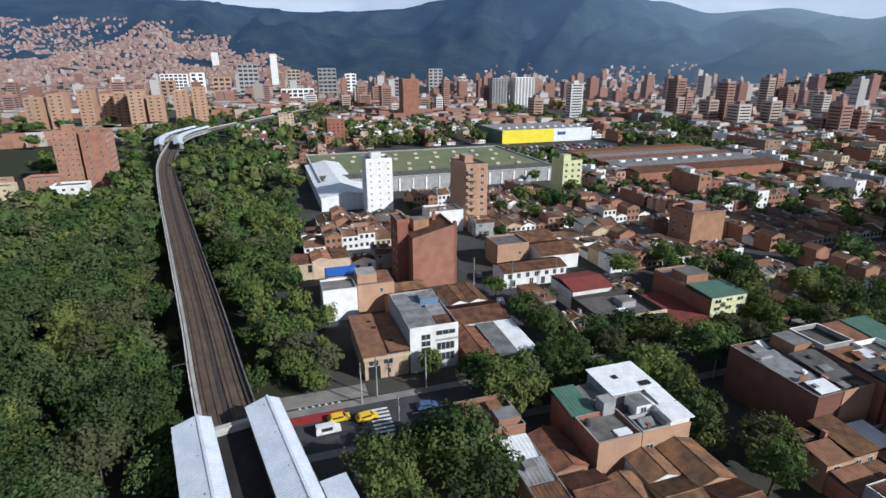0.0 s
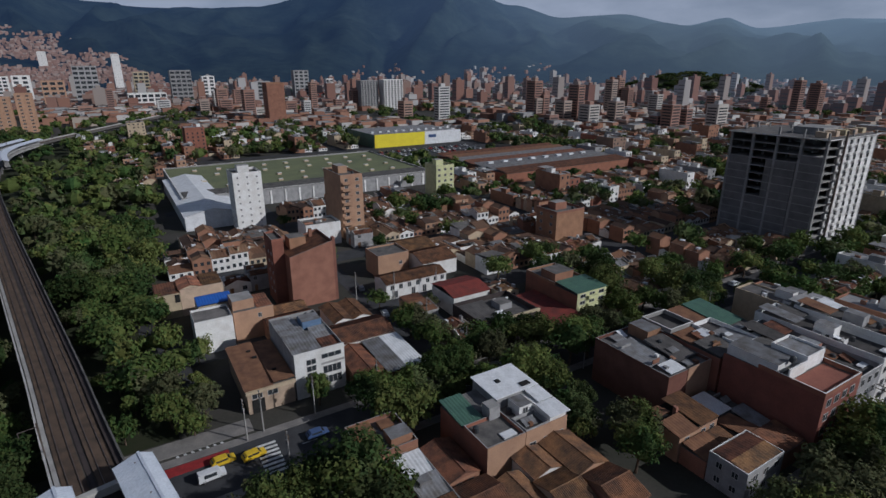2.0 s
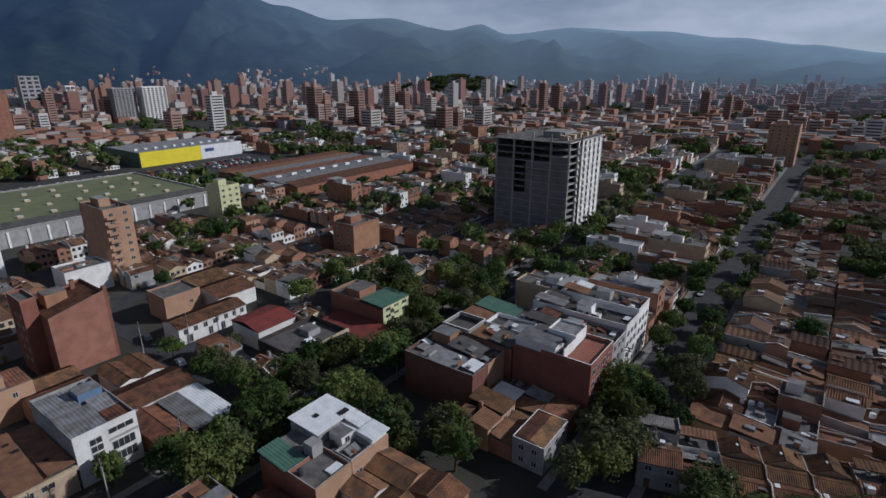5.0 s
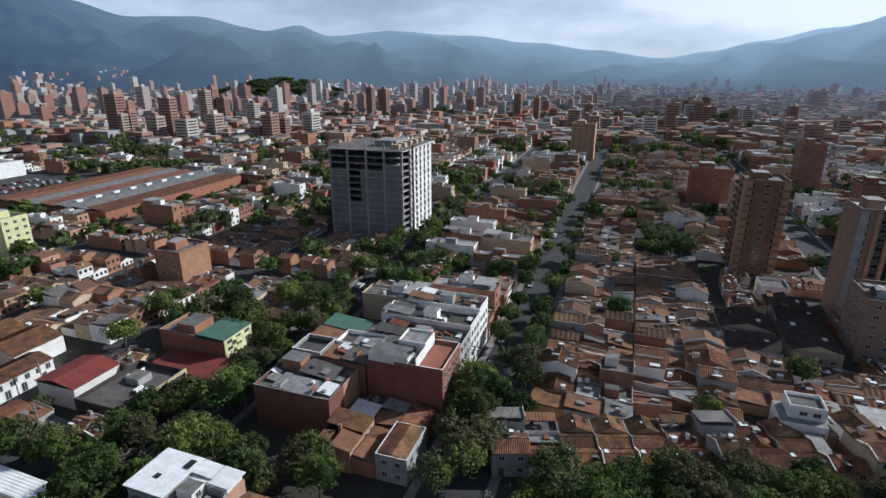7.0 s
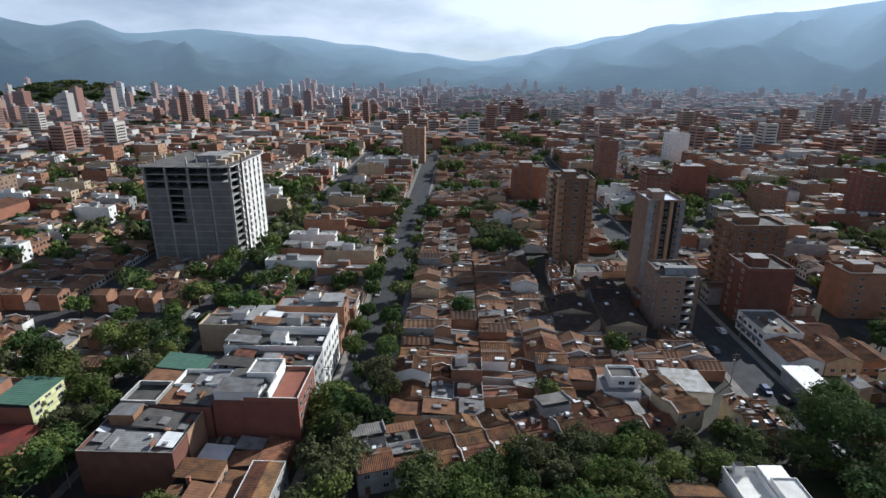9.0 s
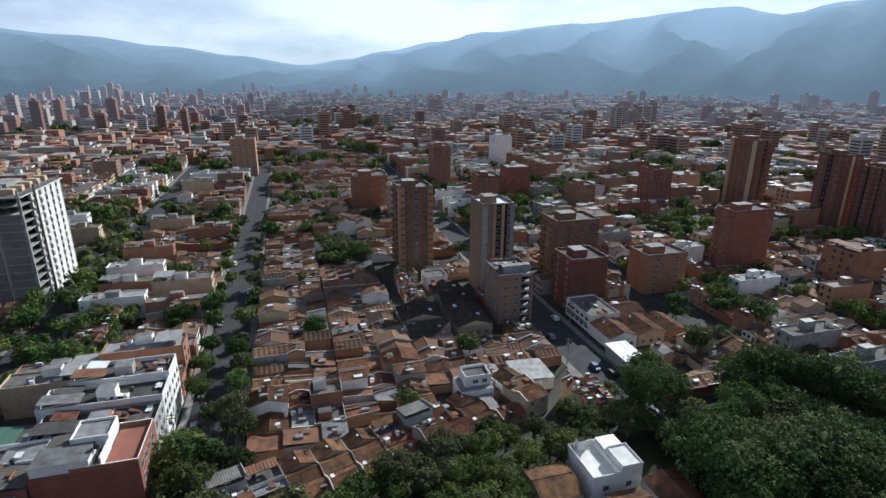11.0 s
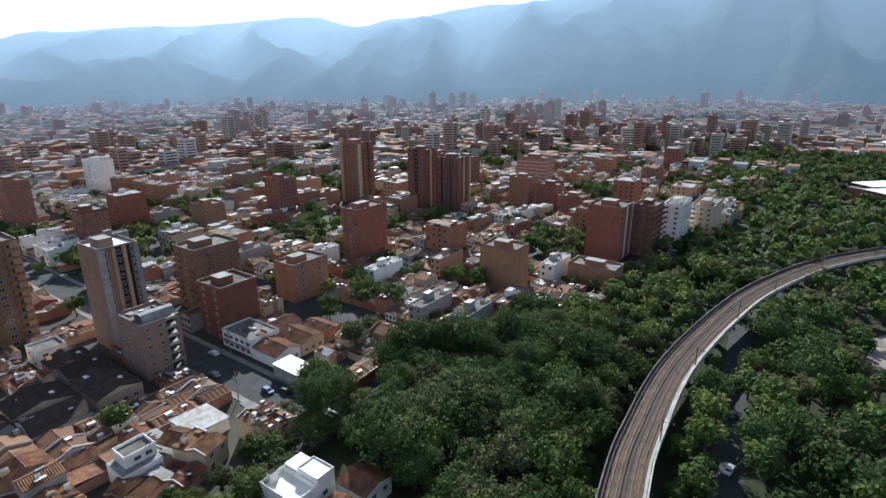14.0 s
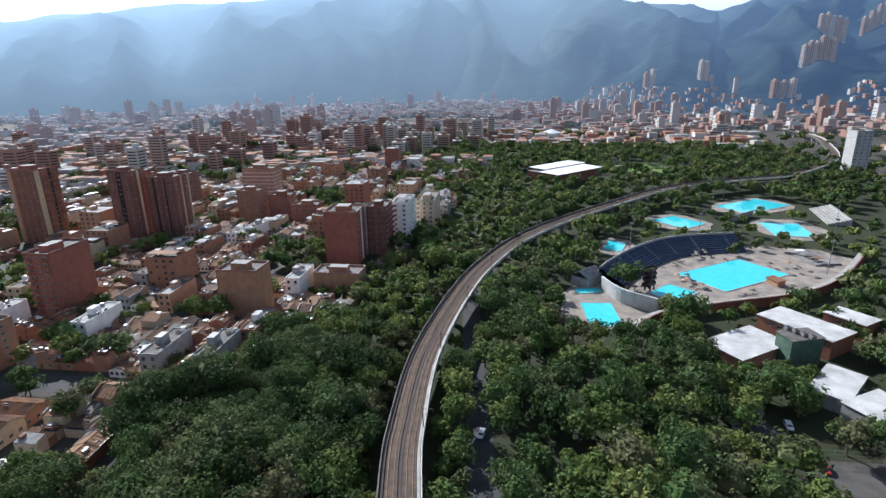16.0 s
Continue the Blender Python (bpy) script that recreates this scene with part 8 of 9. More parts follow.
def cars_far():
    sh = Shape()
    r = random.Random(8)
    for i in range(150):
        u, v = 60 + 5.2 * (i % 42), (388, 396, 410, 418)[i // 42] + r.uniform(-0.5, 0.5)
        if r.random() < 0.15:
            continue
        m = r.choice(("car_white", "car_white", "car_grey", "car_black", "car_red"))
        c = Shape()
        c.box(-0.85, -2.1, 0.3, 0.85, 2.1, 0.95, m)
        c.box(-0.75, -1.3, 0.95, 0.75, 1.0, 1.5, "glass", m)
        sh.join(c, on_grid(u, v, 0))
    tagged(part("parked_cars", sh, weld=False), "rows of parked cars behind the store", "cars", kind="stuff")


cars_far()

# ---- poles and wires ----
POLE = []


def pole(u, v, h=9.5, turn=0, arm=True):
    if not POLE:
        root = new("utility_pole")
        sh = Shape()
        sh.tube((0, 0, 0), (0, 0, 9.5), 0.17, 0.10, "concrete", 8)
        part("shaft", sh, root)
        for z in (8.9, 8.1):
            sh = Shape()
            sh.box(-1.1, -0.07, z, 1.1, 0.07, z + 0.14, "bark", bottom=True)
            part("crossarm", sh, root)
        sh = Shape()
        sh.tube((0.35, 0, 6.6), (0.35, 0, 7.5), 0.24, 0.24, "metal", 8)
        part("transformer", sh, root)
        tagged(root, "concrete utility pole with wooden crossarms", "utility pole", "poles along the streets")
        root.matrix_basis = on_grid(u, v, turn)
        POLE.append(root)
        return
    copy_thing(POLE[0], on_grid(u, v, turn))


POLES = [(13.2, 94.4), (16.6, 95.6), (27.0, 95.2), (41.3, 95.3), (17.7, 80.6), (66.0, 97.2), (67.5, 139.6), (57.0, 144.8), (66.2, 117.0), (80.3, 135.8), (88, 79.6), (112, 96.6), (136, 79.6), (160, 96.6),
         (95, 19.2), (122, 33.6), (148, 19.2), (175, 33.6), (205, 19.2), (108, -90.4), (132, -75.4), (158, -90.4), (186, -75.4)]
for u, v in POLES:
    pole(u, v, turn=90)


def wire(a, b, sag, label="thin black overhead cable"):
    sh = Shape()
    a, b = Vector(a), Vector(b)
    pts = [a.lerp(b, i / 10) - Vector((0, 0, sag * 4 * (i / 10) * (1 - i / 10))) for i in range(11)]
    for p, q in zip(pts, pts[1:]):
        sh.tube(p, q, 0.03, 0.03, "tyre", 4, cap=False)
    tagged(part("cable", sh), label, "cable")


wire((*xy(-9.5, -70), 10), (*xy(-11.6, -92.4), 10), 0.1)
wire((*xy(-11.6, -92.4), 10), (*xy(-1.1, -190), 10), 0.8)
pole(-11.6, -92.4), pole(-1.1, -190), pole(-9.5, -70)
for (a, b), (c, d) in (((88, 79.6), (136, 79.6)), ((112, 96.6), (160, 96.6)), ((95, 19.2), (148, 19.2)), ((122, 33.6), (175, 33.6)), ((108, -90.4), (158, -90.4)), ((132, -75.4), (186, -75.4))):
    for s in (-0.9, 0.9):
        wire((*xy(a, b + s), 9.05), (*xy(c, d + s), 9.05), 0.5)

# ---- stores north of the houses ----


def build_stores():
    r = thing("store", "large store hall with an olive flat roof", "store", 25, 284)
    pbox(r, "wall", 0, 0, 0, 140, 94, 7.4, "grey", "roof_olive")
    pring(r, 0, 0, 140, 94, 7.4, 0.8, "concrete", 0.6, "white")
    psheet(r, 1, 1, 139, 14, 7.7, 8.3, "slab", "roof", "grey strip of roof", rib=2.0)
    hood = Shape()
    hood.box(-1.2, -1.2, 0, 1.2, 1.2, 1.0, "cream", "sheet_white")
    me = hood.mesh("roof_vent")
    for i in range(9):
        for j in range(4):
            part("roof_vent", me, r, "boxy roof vent", at=pose(12 + 14 * i + 4 * (j % 2), 22 + 18 * j, 7.4))
    for i in range(18):
        pbox(r, "pilaster", 4 + 7.6 * i, -0.4, 0, 4.9 + 7.6 * i, -0.004, 7.0, "white")
    r = thing("hall", "white gabled hall beside the store", "hall", 22, 252)
    pbox(r, "wall", 0, 0, 0, 24, 93, 6.4, "sheet_white", "slab")
    for s, z0, z1 in ((0, 6.6, 9.2), (1, 9.2, 6.6)):
        psheet(r, s * 12 - 0.4 * (1 - s), -0.4, 12 + s * 12.4, 93.4, z0, z1, "sheet_white", "roof", "white ribbed roof", along_y=False, rib=2.5)
    sh = Shape()
    sh.quad([(0, 0, 6.4), (24, 0, 6.4), (12, 0, 9.0)], "sheet_white")
    part("gable", sh, r)
    r = thing("store", "big box store with yellow and white front", "store", 197, 438)
    pbox(r, "wall", 0, 0, 0, 89, 62, 10.6, "grey", "metal")
    pbox(r, "front_panel", 0, -0.5, 0, 50, -0.004, 11.6, "yellow_panel", label="bright yellow cladding")
    pbox(r, "front_panel", 50.1, -0.5, 0, 89, -0.004, 11.6, "sheet_white", label="white cladding")
    pbox(r, "side_panel", -0.5, 0, 0, -0.004, 62, 11.4, "sheet_green", label="dark green side cladding")
    pbox(r, "sign", 54, -0.8, 6.0, 62, -0.51, 8.6, "car_blue", label="blue sign bar on the front")
    for i in range(10):
        pbox(r, "roof_vent", 6 + 8 * i, 20, 10.6, 8.4 + 8 * i, 23, 11.8, "sheet_white")
    r = thing("hall", "old factory hall with striped red and grey roofs", "hall", 203, 258)
    pbox(r, "wall", 0, 0, 0, 108, 84, 6.0, "brick_red", "slab")
    for k in range(7):
        mat = ("tile", "metal", "metal", "tile", "metal", "rust", "tile")[k]
        psheet(r, -0.3, 12 * k + 0.1, 108.3, 12 * k + 11.9, 6.4, 8.0, mat, "roof", "long sheet roof strip", rib=2.5)
    for k in range(8):
        pbox(r, "skylight", 8 + 12 * k, 30, 7.2, 12 + 12 * k, 32, 8.4, "sheet_white")
    g = Shape()
    g.box(50, 382.5, 0, 298, 431, 0.06, "asphalt")
    tagged(part("pavement", g, at=on_grid(0, 0)), "asphalt car park behind the store", "pavement", kind="structure")


M["roof_olive"] = material("olive_roof", (0.19, 0.205, 0.105), 0.9, (0.13, 0.145, 0.085), 0.05, 1.0, 0.1)
M["yellow_panel"] = material("yellow_cladding", (0.80, 0.66, 0.02), 0.5, (0.74, 0.60, 0.02), 0.2, 2, 0.0)
build_stores()

# ---- swimming baths ----


def basin(cx, cy, az, a, b, label, round_corners=False):
    root = tagged(new("swimming_pool"), label, "swimming pool", "pools of the baths")
    root.matrix_basis = pose(cx, cy, 0, 0, 0, 90 - az)
    n = 20 if round_corners else 4
    sh, edge = Shape(), Shape()
    pts = []
    for i in range(n):
        if round_corners:
            w = 2 * math.pi * i / n
            k = 1 + 0.14 * math.sin(3 * w + az)
            pts.append((a / 2 * k * math.cos(w), b / 2 * k * math.sin(w)))
        else:
            pts.append((((-1, 1, 1, -1)[i]) * a / 2, ((-1, -1, 1, 1)[i]) * b / 2))
    sh.quad([(x, y, 0.42) for x, y in pts], "water")
    part("water", sh, root, "clear turquoise water")
    for i in range(n):
        p, q = pts[i], pts[(i + 1) % n]
        e = 1 + 0.8 / max(a, b) * 2
        edge.quad([(p[0], p[1], 0.55), (q[0], q[1], 0.55), (q[0] * e, q[1] * e, 0.55), (p[0] * e, p[1] * e, 0.55)], "concrete")
        edge.quad([(p[0], p[1], 0.3), (q[0], q[1], 0.3), (q[0], q[1], 0.55), (p[0], p[1], 0.55)], "concrete")
        edge.quad([(p[0] * e, p[1] * e, 0.3), (q[0] * e, q[1] * e, 0.3), (q[0] * e, q[1] * e, 0.55), (p[0] * e, p[1] * e, 0.55)], "concrete")
    part("coping", edge, root, "pale stone coping")
    return root


M["worn_sheet"] = material("stained_roof_sheet", (0.56, 0.55, 0.53), 0.8, (0.33, 0.32, 0.31), 0.16, 2.5, 0.1)
M["deck"] = material("pool_deck", (0.31, 0.265, 0.22), 0.9, (0.17, 0.15, 0.135), 0.15, 2, 0.1)
M["seats"] = material("blue_seats", (0.055, 0.075, 0.125), 0.7, (0.035, 0.05, 0.09), 0.4, 3, 0.1)
M["lawn"] = material("lawn", (0.10, 0.17, 0.035), 0.95, (0.13, 0.16, 0.05), 0.15, 3, 0.4)


def build_baths():
    deck = Shape()
    ring = [(50, -226), (44, -198), (30, -194), (14, -202), (6, -216), (-14, -236), (-46, -262), (-66, -290), (-82, -330), (-64, -344), (-26, -338), (10, -318), (32, -290), (44, -256)]
    deck.v = [(x, y, 0.3) for x, y in ring] + [(x, y, 0.0) for x, y in ring]
    n = len(ring)
    deck.f = [tuple(range(n - 1, -1, -1))] + [(i, (i + 1) % n, n + (i + 1) % n, n + i) for i in range(n)]
    deck.m = [deck.slot("deck")] * len(deck.f)
    tagged(part("pavement", deck), "sandy paved terraces round the swimming pools", "pavement", kind="structure")
    for x, y, az, a, b in ((39, -309, 0, 34, 22), (8.5, -380, 304, 44, 38), (-39, -450, 217, 70, 44), (-56, -388, -13, 52, 44)):
        pad = Shape()
        pts = [(a / 2 * math.cos(0.3927 * i) * (1 + 0.1 * math.sin(2.1 * i + x)), b / 2 * math.sin(0.3927 * i) * (1 + 0.1 * math.cos(1.7 * i + y))) for i in range(16)]
        pad.quad([(p, q, 0.3) for p, q in pts], "deck")
        for p, q in zip(pts, pts[1:] + pts[:1]):
            pad.quad([(*p, 0.0), (*q, 0.0), (*q, 0.3), (*p, 0.3)], "deck")
        tagged(part("pavement", pad, at=pose(x, y, 0, 0, 0, 90 - az)), "sandy paved terrace round a pool", "pavement", kind="structure")
    basin(-20.5, -283, 218, 46, 27, "long turquoise competition pool with paved edge")
    basin(4.5, -246, 205, 17, 14, "square turquoise diving pool")
    basin(39, -309, 0, 19, 10, "small pale pool beside the trees")
    basin(30, -210, -21, 23, 13, "narrow turquoise leisure pool below the stand")
    basin(40, -234, 239, 11, 6, "small shallow pool behind the stand")
    basin(8.5, -380, 304, 26, 22, "square turquoise pool on its own terrace")
    basin(-39, -450, 217, 49, 27, "long far turquoise pool")
    basin(-54, -385, -13, 32, 23, "turquoise pool beside the white terraces")
    # grandstand along a curve, its tiers facing the long pool
    line = smooth_line([(37, -246), (33, -264), (24, -290), (8, -315), (-22, -335)], 3.0)
    root = tagged(new("grandstand"), "curved grandstand with rows of dark blue seats", "grandstand")
    for k in range(9):
        sh = Shape()
        sweep(sh, line, rect(1.4 * k, 1.4 * k + 1.4, 0.3, 7.4 - 0.75 * k), "seats")
        part("tier", sh, root)
    sh = Shape()
    sweep(sh, line, rect(-0.5, -0.02, 0.3, 8.4), "concrete")
    part("rear_wall", sh, root)
    for i in range(4, len(line) - 3, 6):
        sh = Shape()
        d = (line[i + 1] - line[i - 1]).normalized()
        sh.box(0.2, -0.5, 0, 12.4, 0.5, 0.12, "concrete", bottom=True)
        ob = part("aisle", sh, root, at=pose(line[i].x, line[i].y, 7.55, 0, 0, math.degrees(math.atan2(-d.x, d.y))) @ pose(0, 0, 0, 0, 28, 0))
    root = tagged(new("stand"), "white concrete stand with a solid curved back", "grandstand")
    line = smooth_line([(34, -238), (24, -226), (9, -220)], 2.5)
    sh = Shape()
    sweep(sh, line, [(0.0, 0.3), (0.6, 7.2), (1.2, 7.0), (0.6, 0.3)], "worn_sheet")
    part("rear_wall", sh, root)
    for k in range(5):
        sh = Shape()
        sweep(sh, line, rect(-1.3 * k - 1.32, -1.3 * k - 0.02, 0.3, 5.6 - 1.0 * k), "concrete")
        part("tier", sh, root)
    r = tagged(new("kiosk"), "grey gabled hut at the end of the grandstand", "kiosk")
    r.matrix_basis = pose(42.5, -244, 0.3, 0, 0, 66)
    pbox(r, "wall", -6, -4.5, 0, 6, 4.5, 4.2, "grey", "slab")
    psheet(r, -6.5, -5.0, 6.5, 0, 4.4, 7.4, "metal")
    psheet(r, -6.5, 0, 6.5, 5.0, 7.4, 4.4, "metal")
    pbox(r, "opening", -6.08, -2.4, 0.2, -6.004, 2.4, 3.2, "dark")
    r = tagged(new("diving_tower"), "dark concrete diving tower with three platforms", "diving tower")
    r.matrix_basis = pose(14.5, -245.5, 0.3, 0, 0, 66)
    for px, py in ((-1.6, -1.2), (1.6, -1.2), (-1.6, 1.2), (1.6, 1.2)):
        pbox(r, "column", px - 0.25, py - 0.25, 0, px + 0.25, py + 0.25, 10.2, "black")
    for z, n in ((3.0, 4.6), (5.4, 4.2), (7.6, 3.6), (10.2, 5.0)):
        pbox(r, "platform", -2.2, -1.8, z, n, 1.8, z + 0.35, "black", bottom=True)
        pring(r, -2.2, -1.8, n - 0.6, 1.8, z + 0.35, 0.9, "black", 0.1, "black", "railing")
    r = tagged(new("kiosk"), "small hut with a flat red roof beside the pool", "kiosk")
    r.matrix_basis = pose(-38, -276, 0.3, 0, 0, 128)
    pbox(r, "wall", -3.4, -2.0, 0, 3.4, 2.0, 2.4, "brick", "slab")
    psheet(r, -3.9, -2.5, 3.9, 2.5, 2.5, 2.8, "rust")
    r = tagged(new("terrace"), "pale raised concrete terrace with shade frames", "terrace")
    r.matrix_basis = pose(-60, -324, 0.3, 0, 0, 120)
    pbox(r, "slab", -10, -7, 0, 10, 7, 0.8, "paving")
    for k in range(4):
        pbox(r, "step", -10 - 0.9 * (k + 1), -7, 0, -10 - 0.9 * k - 0.004, 7, 0.64 - 0.16 * k, "concrete")
        pbox(r, "shade_frame", -8 + 4.4 * k, -6, 3.2, -5 + 4.4 * k, -1.5, 3.35, ("sheet_white", "metal", "slab", "rust")[k], bottom=True)
        pbox(r, "shade_post", -6.6 + 4.4 * k, -3.9, 0.8, -6.4 + 4.4 * k, -3.7, 3.2, "metal")
    # retaining wall on the near side of the terraces
    wall = smooth_line([(14, -198), (6, -214), (-14, -232), (-46, -258), (-66, -288), (-84, -334)], 4.0)
    sh = Shape()
    sweep(sh, wall, rect(-0.3, 0.3, 0, 4.4), "brick_dark")
    tagged(part("wall_south", sh), "dark brick retaining wall below the pool terrace", "wall", kind="structure")
    sh = Shape()
    sweep(sh, wall, rect(-3.2, -0.4, 3.2, 3.5), "concrete")
    tagged(part("walkway_roof", sh), "flat concrete roof along the terrace wall", "roof", kind="structure")
    for x, y, az, a, b in ((-77, -430, -5, 46, 13), (-27, -408, 30, 24, 5)):
        r = tagged(new("stand"), "pale concrete terraces stepping up from the pools", "grandstand")
        r.matrix_basis = pose(x, y, 0.3, 0, 0, 90 - az)
        for k in range(7):
            pbox(r, "tier", -a / 2, k * b / 7, 0, a / 2, (k + 1) * b / 7, 0.7 + 0.6 * k, "concrete")
    rr = random.Random(14)
    shades = {}
    for i in range(34):
        x, y = rr.choice(((-2, -264), (-46, -302), (-8, -304), (12, -236), (-30, -255), (-22, -254), (20, -270)))
        x, y = x + rr.uniform(-9, 9), y + rr.uniform(-9, 9)
        m = pose(x, y, 0.3, 0, 0, rr.uniform(0, 90))
        if any(math.hypot(x - px, y - py) < rad - 3 for px, py, rad in POOLS[:8]):
            continue
        cloth, word = rr.choice((("brick_tan", "sand-coloured"), ("slab", "dark grey"), ("slab", "dark grey")))
        if cloth in shades:
            copy_thing(shades[cloth], m)
            continue
        root = new("sun_shade")
        sh = Shape()
        sh.tube((0, 0, 0), (0, 0, 2.6), 0.06, 0.06, "metal", 6)
        part("post", sh, root)
        sh = Shape()
        sh.tube((0, 0, 2.2), (0, 0, 2.9), 1.5, 0.05, cloth, 8)
        part("canopy", sh, root)
        tagged(root, f"{word} sun shade beside the pool", "sun shade", "sun shades of the baths")
        root.matrix_basis = m
        shades[cloth] = root
    bench = None
    for i in range(46):
        x, y = rr.choice(((-4, -262), (-44, -300), (-12, -306), (14, -238), (-28, -257), (18, -272), (2, -290)))
        x, y = x + rr.uniform(-8, 8), y + rr.uniform(-8, 8)
        if any(math.hypot(x - px, y - py) < rad - 4 for px, py, rad in POOLS[:8]):
            continue
        m = pose(x, y, 0.3, 0, 0, rr.choice((36, 126)) + rr.uniform(-8, 8))
        if bench is None:
            bench = new("bench")
            pbox(bench, "seat", -1.6, -0.3, 0.38, 1.6, 0.3, 0.46, "rail", bottom=True)
            for bx in (-1.2, 1.2):
                pbox(bench, "leg", bx - 0.1, -0.28, 0, bx + 0.1, 0.28, 0.38, "concrete")
            tagged(bench, "dark bench on the pool terrace", "bench", "benches of the baths")
            bench.matrix_basis = m
        else:
            copy_thing(bench, m)
    for x, y in ((52, -262), (30, -300), (-4, -335), (-62, -300), (-72, -350), (-86, -420), (-20, -470), (30, -410)):
        r = tagged(new("floodlight_mast"), "tall slim floodlight mast", "floodlight", "masts round the baths")
        r.matrix_basis = pose(x, y, 0)
        sh = Shape()
        sh.tube((0, 0, 0), (0, 0, 17), 0.22, 0.12, "metal", 7)
        part("mast", sh, r)
        pbox(r, "lamp_panel", -1.0, -0.2, 16.4, 1.0, 0.2, 17.4, "metal", bottom=True)
    # low buildings with white roofs beside the lane
    for x, y, az, a, b, h, wall, roof, label in ((-21.5, -196, 218, 25, 15, 4.6, "brick", "worn_sheet", "low brick pavilion with a wide white roof"), (-41, -216, 126, 26, 15, 6.8, "brick_red", "worn_sheet", "brick sports hall with pale flat roof"),
                                                 (-58, -231, 126, 14, 11, 6.4, "brick_red", "worn_sheet", "brick annex with pale flat roof"), (-45, -178, 203, 20, 10, 4.6, "grey", "worn_sheet", "low changing rooms with a white roof"),
                                                 (-53, -168, 223, 16, 10, 4.6, "grey", "worn_sheet", "shed with a white roof among trees"), (-37, -198, 235, 12, 7, 9.6, "green_wall", "slab", "dark green plastered block with roof plant")):
        r = tagged(new("pavilion"), label, "pavilion")
        r.matrix_basis = pose(x, y, 0, 0, 0, 90 - az)
        pbox(r, "wall", -a / 2, -b / 2, 0, a / 2, b / 2, h, wall, "slab")
        psheet(r, -a / 2 - 0.4, -b / 2 - 0.4, a / 2 + 0.4, b / 2 + 0.4, h + 0.2, h + 0.5, roof, "roof", rib=4.5)
        pwin(r, "back", b / 2, [-a / 2 + 2.5 + 3 * i for i in range(int(a / 3) - 1)], (h - 1.5,), 1.8, 1.2)
    for k in range(4):
        r = tagged(new("cooling_unit"), "grey roof cooling unit", "cooling unit", "cooling units on the green block")
        r.matrix_basis = pose(-40 + 2.2 * k, -195.5 - 1.6 * k, 10.1, 0, 0, 35)
        pbox(r, "case", -0.9, -0.7, 0, 0.9, 0.7, 1.2, "metal")
        pbox(r, "fan_cover", -0.5, -0.5, 1.204, 0.5, 0.5, 1.3, "dark")
    # fenced court
    g = Shape()
    g.box(-105, -124, 0, -72, -92, 0.08, "court")
    tagged(part("pavement", g, at=on_grid(0, 0)), "grey concrete sports court", "pavement", kind="structure")
    r = thing("fence", "tall wire fence round the court", "fence", -105, -124)
    post = Shape()
    post.tube((0, 0, 0), (0, 0, 3.2), 0.05, 0.05, "metal", 6)
    me = post.mesh("post")
    for i in range(12):
        part("post", me, r, at=pose(3 * i, -0.2, 0))
        part("post", me, r, at=pose(33.2, 3 * i, 0))
    for z in (0.6, 1.8, 3.1):
        pbox(r, "rail", 0, -0.22, z, 33.2, -0.18, z + 0.05, "metal", bottom=True)
        pbox(r, "rail", 33.18, 0, z, 33.22, 33, z + 0.05, "metal", bottom=True)
    # pavilion and field farther off
    r = tagged(new("arena"), "arena with stepped white flat roofs", "arena")
    r.matrix_basis = pose(118, -514, 0, 0, 0, 90 - 205)
    pbox(r, "wall", -30, -18, 0, 30, 18, 9.6, "brick_dark", "slab")
    psheet(r, -34, -22, 34, 2, 10.4, 10.8, "sheet_white", "roof", "white flat roof", rib=3)
    psheet(r, -24, 2.2, 38, 22, 11.6, 12.0, "sheet_white", "roof", "white flat roof", rib=3)
    sh = Shape()
    sh.box(-26, -34, 0, 26, 34, 0.1, "lawn")
    tagged(part("ground", sh, at=pose(48, -598, 0, 0, 0, 30)), "bright green playing field", "field", kind="structure")
    r = tagged(new("dome"), "low white tent roof among trees", "dome")
    r.matrix_basis = pose(228, -900, 0)
    sh = Shape()
    sh.tube((0, 0, 0), (0, 0, 6), 16, 16, "sheet_white", 16, cap=False)
    sh.tube((0, 0, 6), (0, 0, 11), 17, 2, "sheet_white", 16)
    part("canopy", sh, r)


M["court"] = material("court_concrete", (0.10, 0.093, 0.085), 0.95, (0.065, 0.061, 0.056), 0.2, 3, 0.1)
M["green_wall"] = material("green_plaster", (0.09, 0.14, 0.10), 0.85, (0.06, 0.10, 0.075), 0.4, 3, 0.1)
build_baths()

# ---- farther station on the line ----


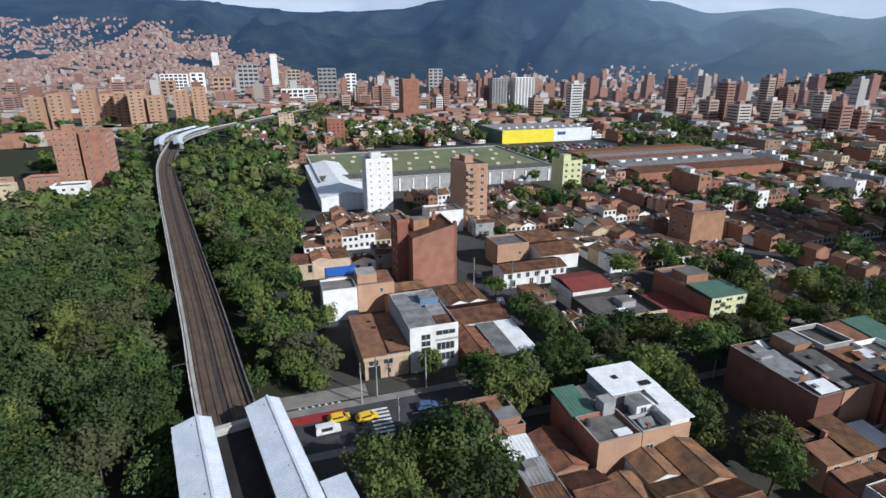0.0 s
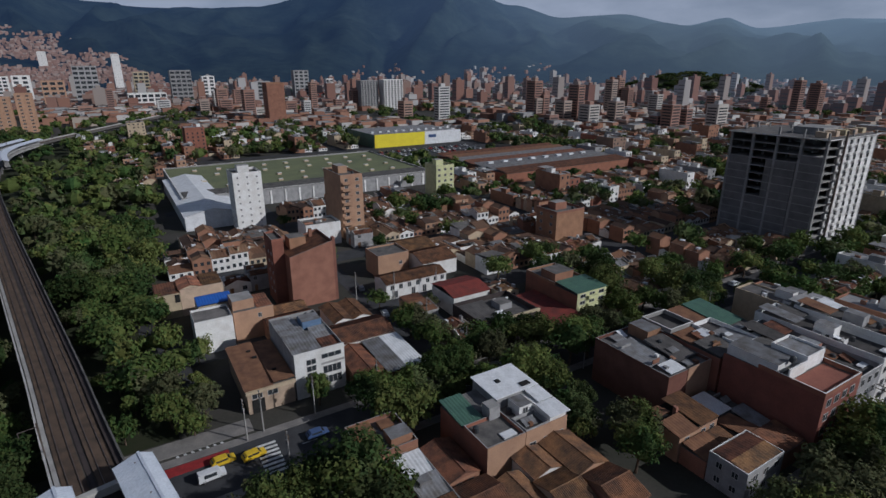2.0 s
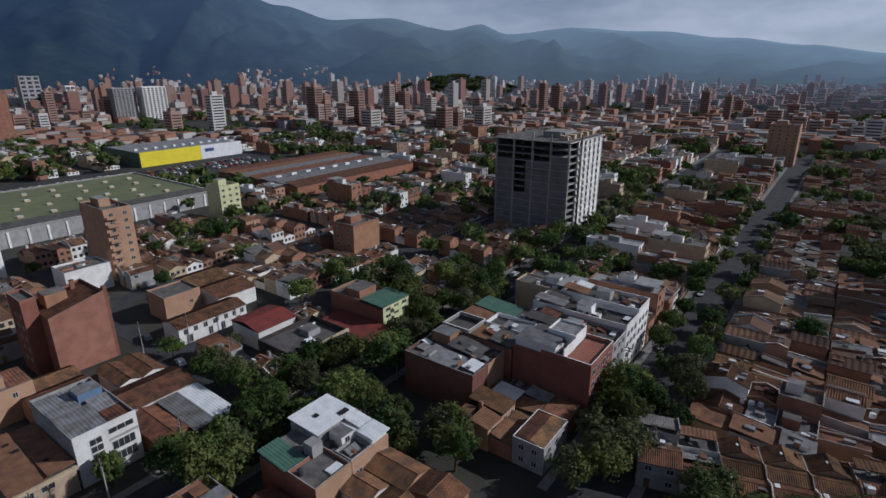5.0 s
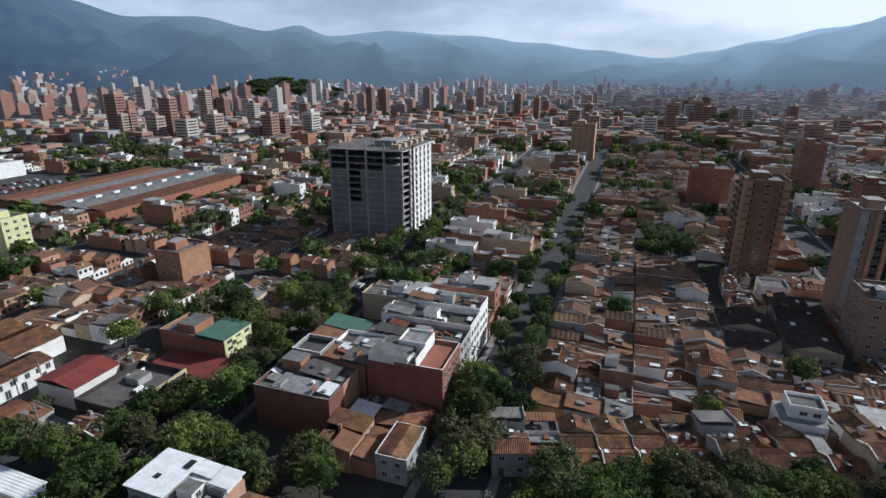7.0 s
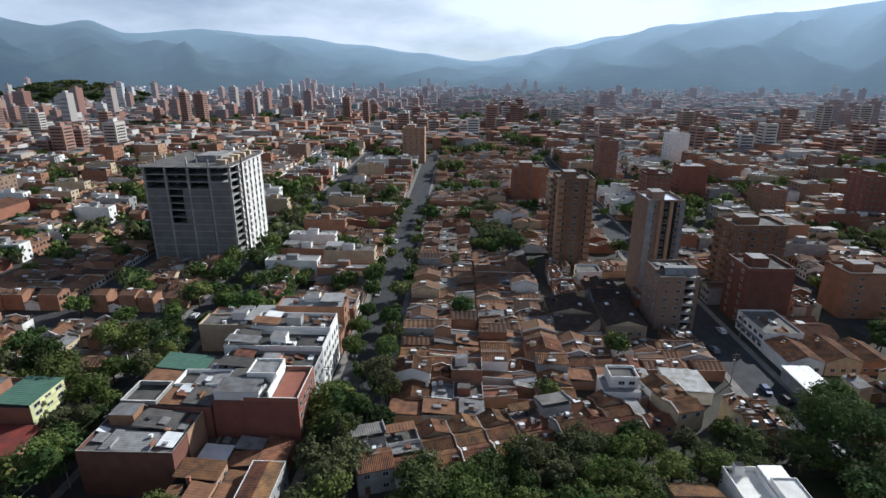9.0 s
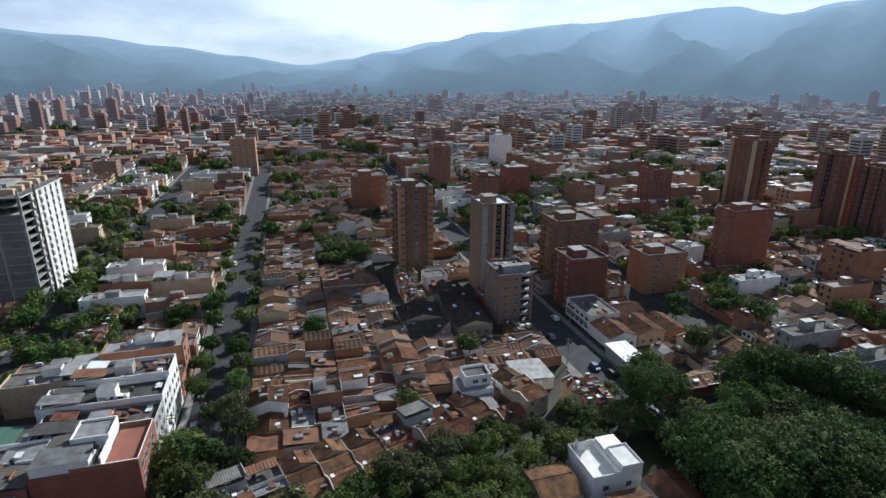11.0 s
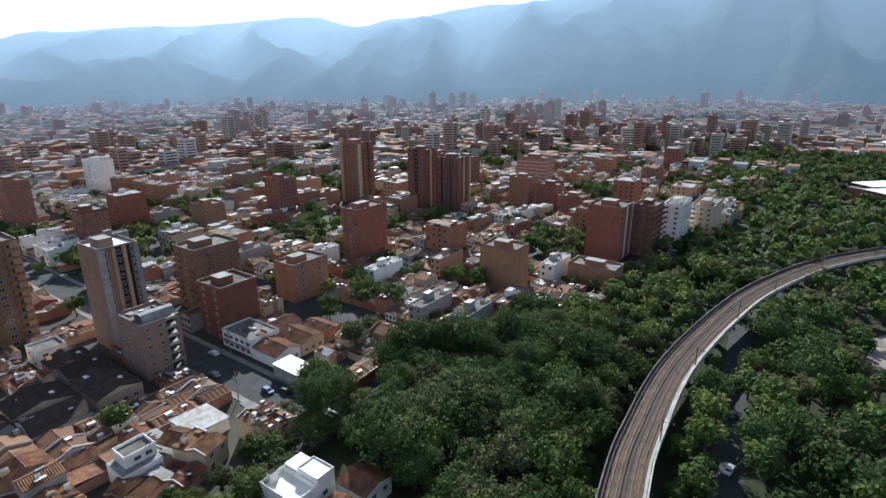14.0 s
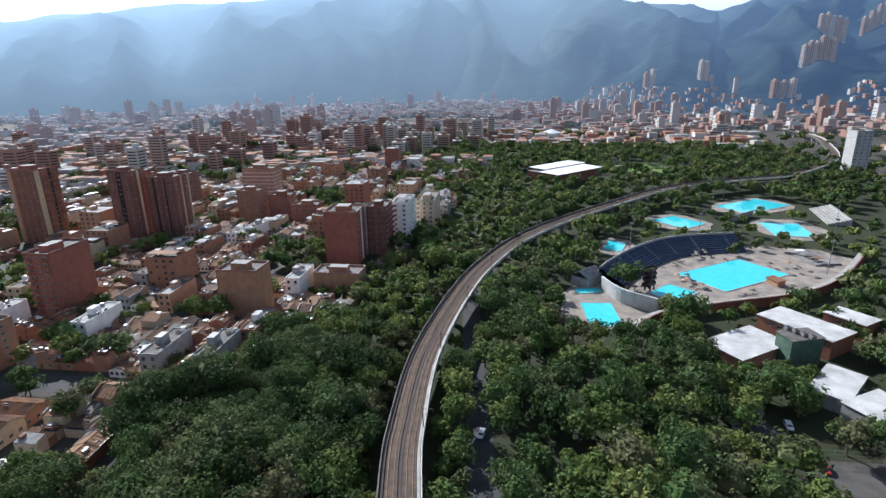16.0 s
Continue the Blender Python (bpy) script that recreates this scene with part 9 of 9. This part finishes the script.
def far_station():
    root = tagged(new("station"), "farther railway station with white canopies", "station")
    line = smooth_line([(-194, 386), (-212, 424), (-221, 462), (-222, 505)], 5.0)
    for a0, a1 in ((-9.5, -3.0), (3.0, 9.5)):
        sh = Shape()
        sweep(sh, line, [(a0, 12.6), ((a0 + a1) / 2, 13.8), (a1, 12.6), ((a0 + a1) / 2, 13.5)], "canopy")
        part("canopy", sh, root, "white metal canopy")
        sh = Shape()
        sweep(sh, line, rect(a0, a1 if a0 > 0 else a1 - 1.6, 7.9, 9.2) if a0 < 0 else rect(a0 + 1.6, a1, 7.9, 9.2), "concrete")
        part("platform", sh, root)
        sh = Shape()
        sweep(sh, line, rect((a0 + a1) / 2 - 0.2, (a0 + a1) / 2 + 0.2, 9.2, 13.5), "grey")
        part("screen_wall", sh, root)


far_station()


def wooded_hill():
    """Low wooded hill that stands alone in the valley."""
    sh = Shape()
    cx, cy, n = 1000, 1330, 28
    for j in range(15):
        for i in range(n):
            a, q = 2 * math.pi * i / n, j / 14
            x, y = cx + 230 * q * math.cos(a), cy + 170 * q * math.sin(a)
            z = 44 * (1 - q * q) ** 1.5 + 7 * noise.noise((x / 60, y / 60, 0)) * (1 - q) - 1
            sh.v.append((x, y, z))
    for j in range(14):
        for i in range(n):
            k = (i + 1) % n
            sh.f.append((j * n + i, j * n + k, (j + 1) * n + k, (j + 1) * n + i))
    sh.m = [sh.slot("grass")] * len(sh.f)
    tagged(part("hill", sh, smooth=True), "low wooded hill standing in the valley", "hill", kind="structure")
    r = random.Random(2)
    wood_sh = Shape()
    for _ in range(300):
        a, q = r.uniform(0, 6.283), math.sqrt(r.random())
        x, y = cx + 230 * q * math.cos(a), cy + 170 * q * math.sin(a)
        z = 44 * (1 - q * q) ** 1.5 - 3
        wood_sh.join(tiny_tree(r.choice((0, 1, 3))), pose(x, y, z, 0, 0, r.uniform(0, 360)) @ Matrix.Diagonal((1.7, 1.7, 1.1, 1)))
    tagged(part("hill_woods", wood_sh, weld=False), "dark woods covering the low hill", "trees", kind="stuff")


wooded_hill()
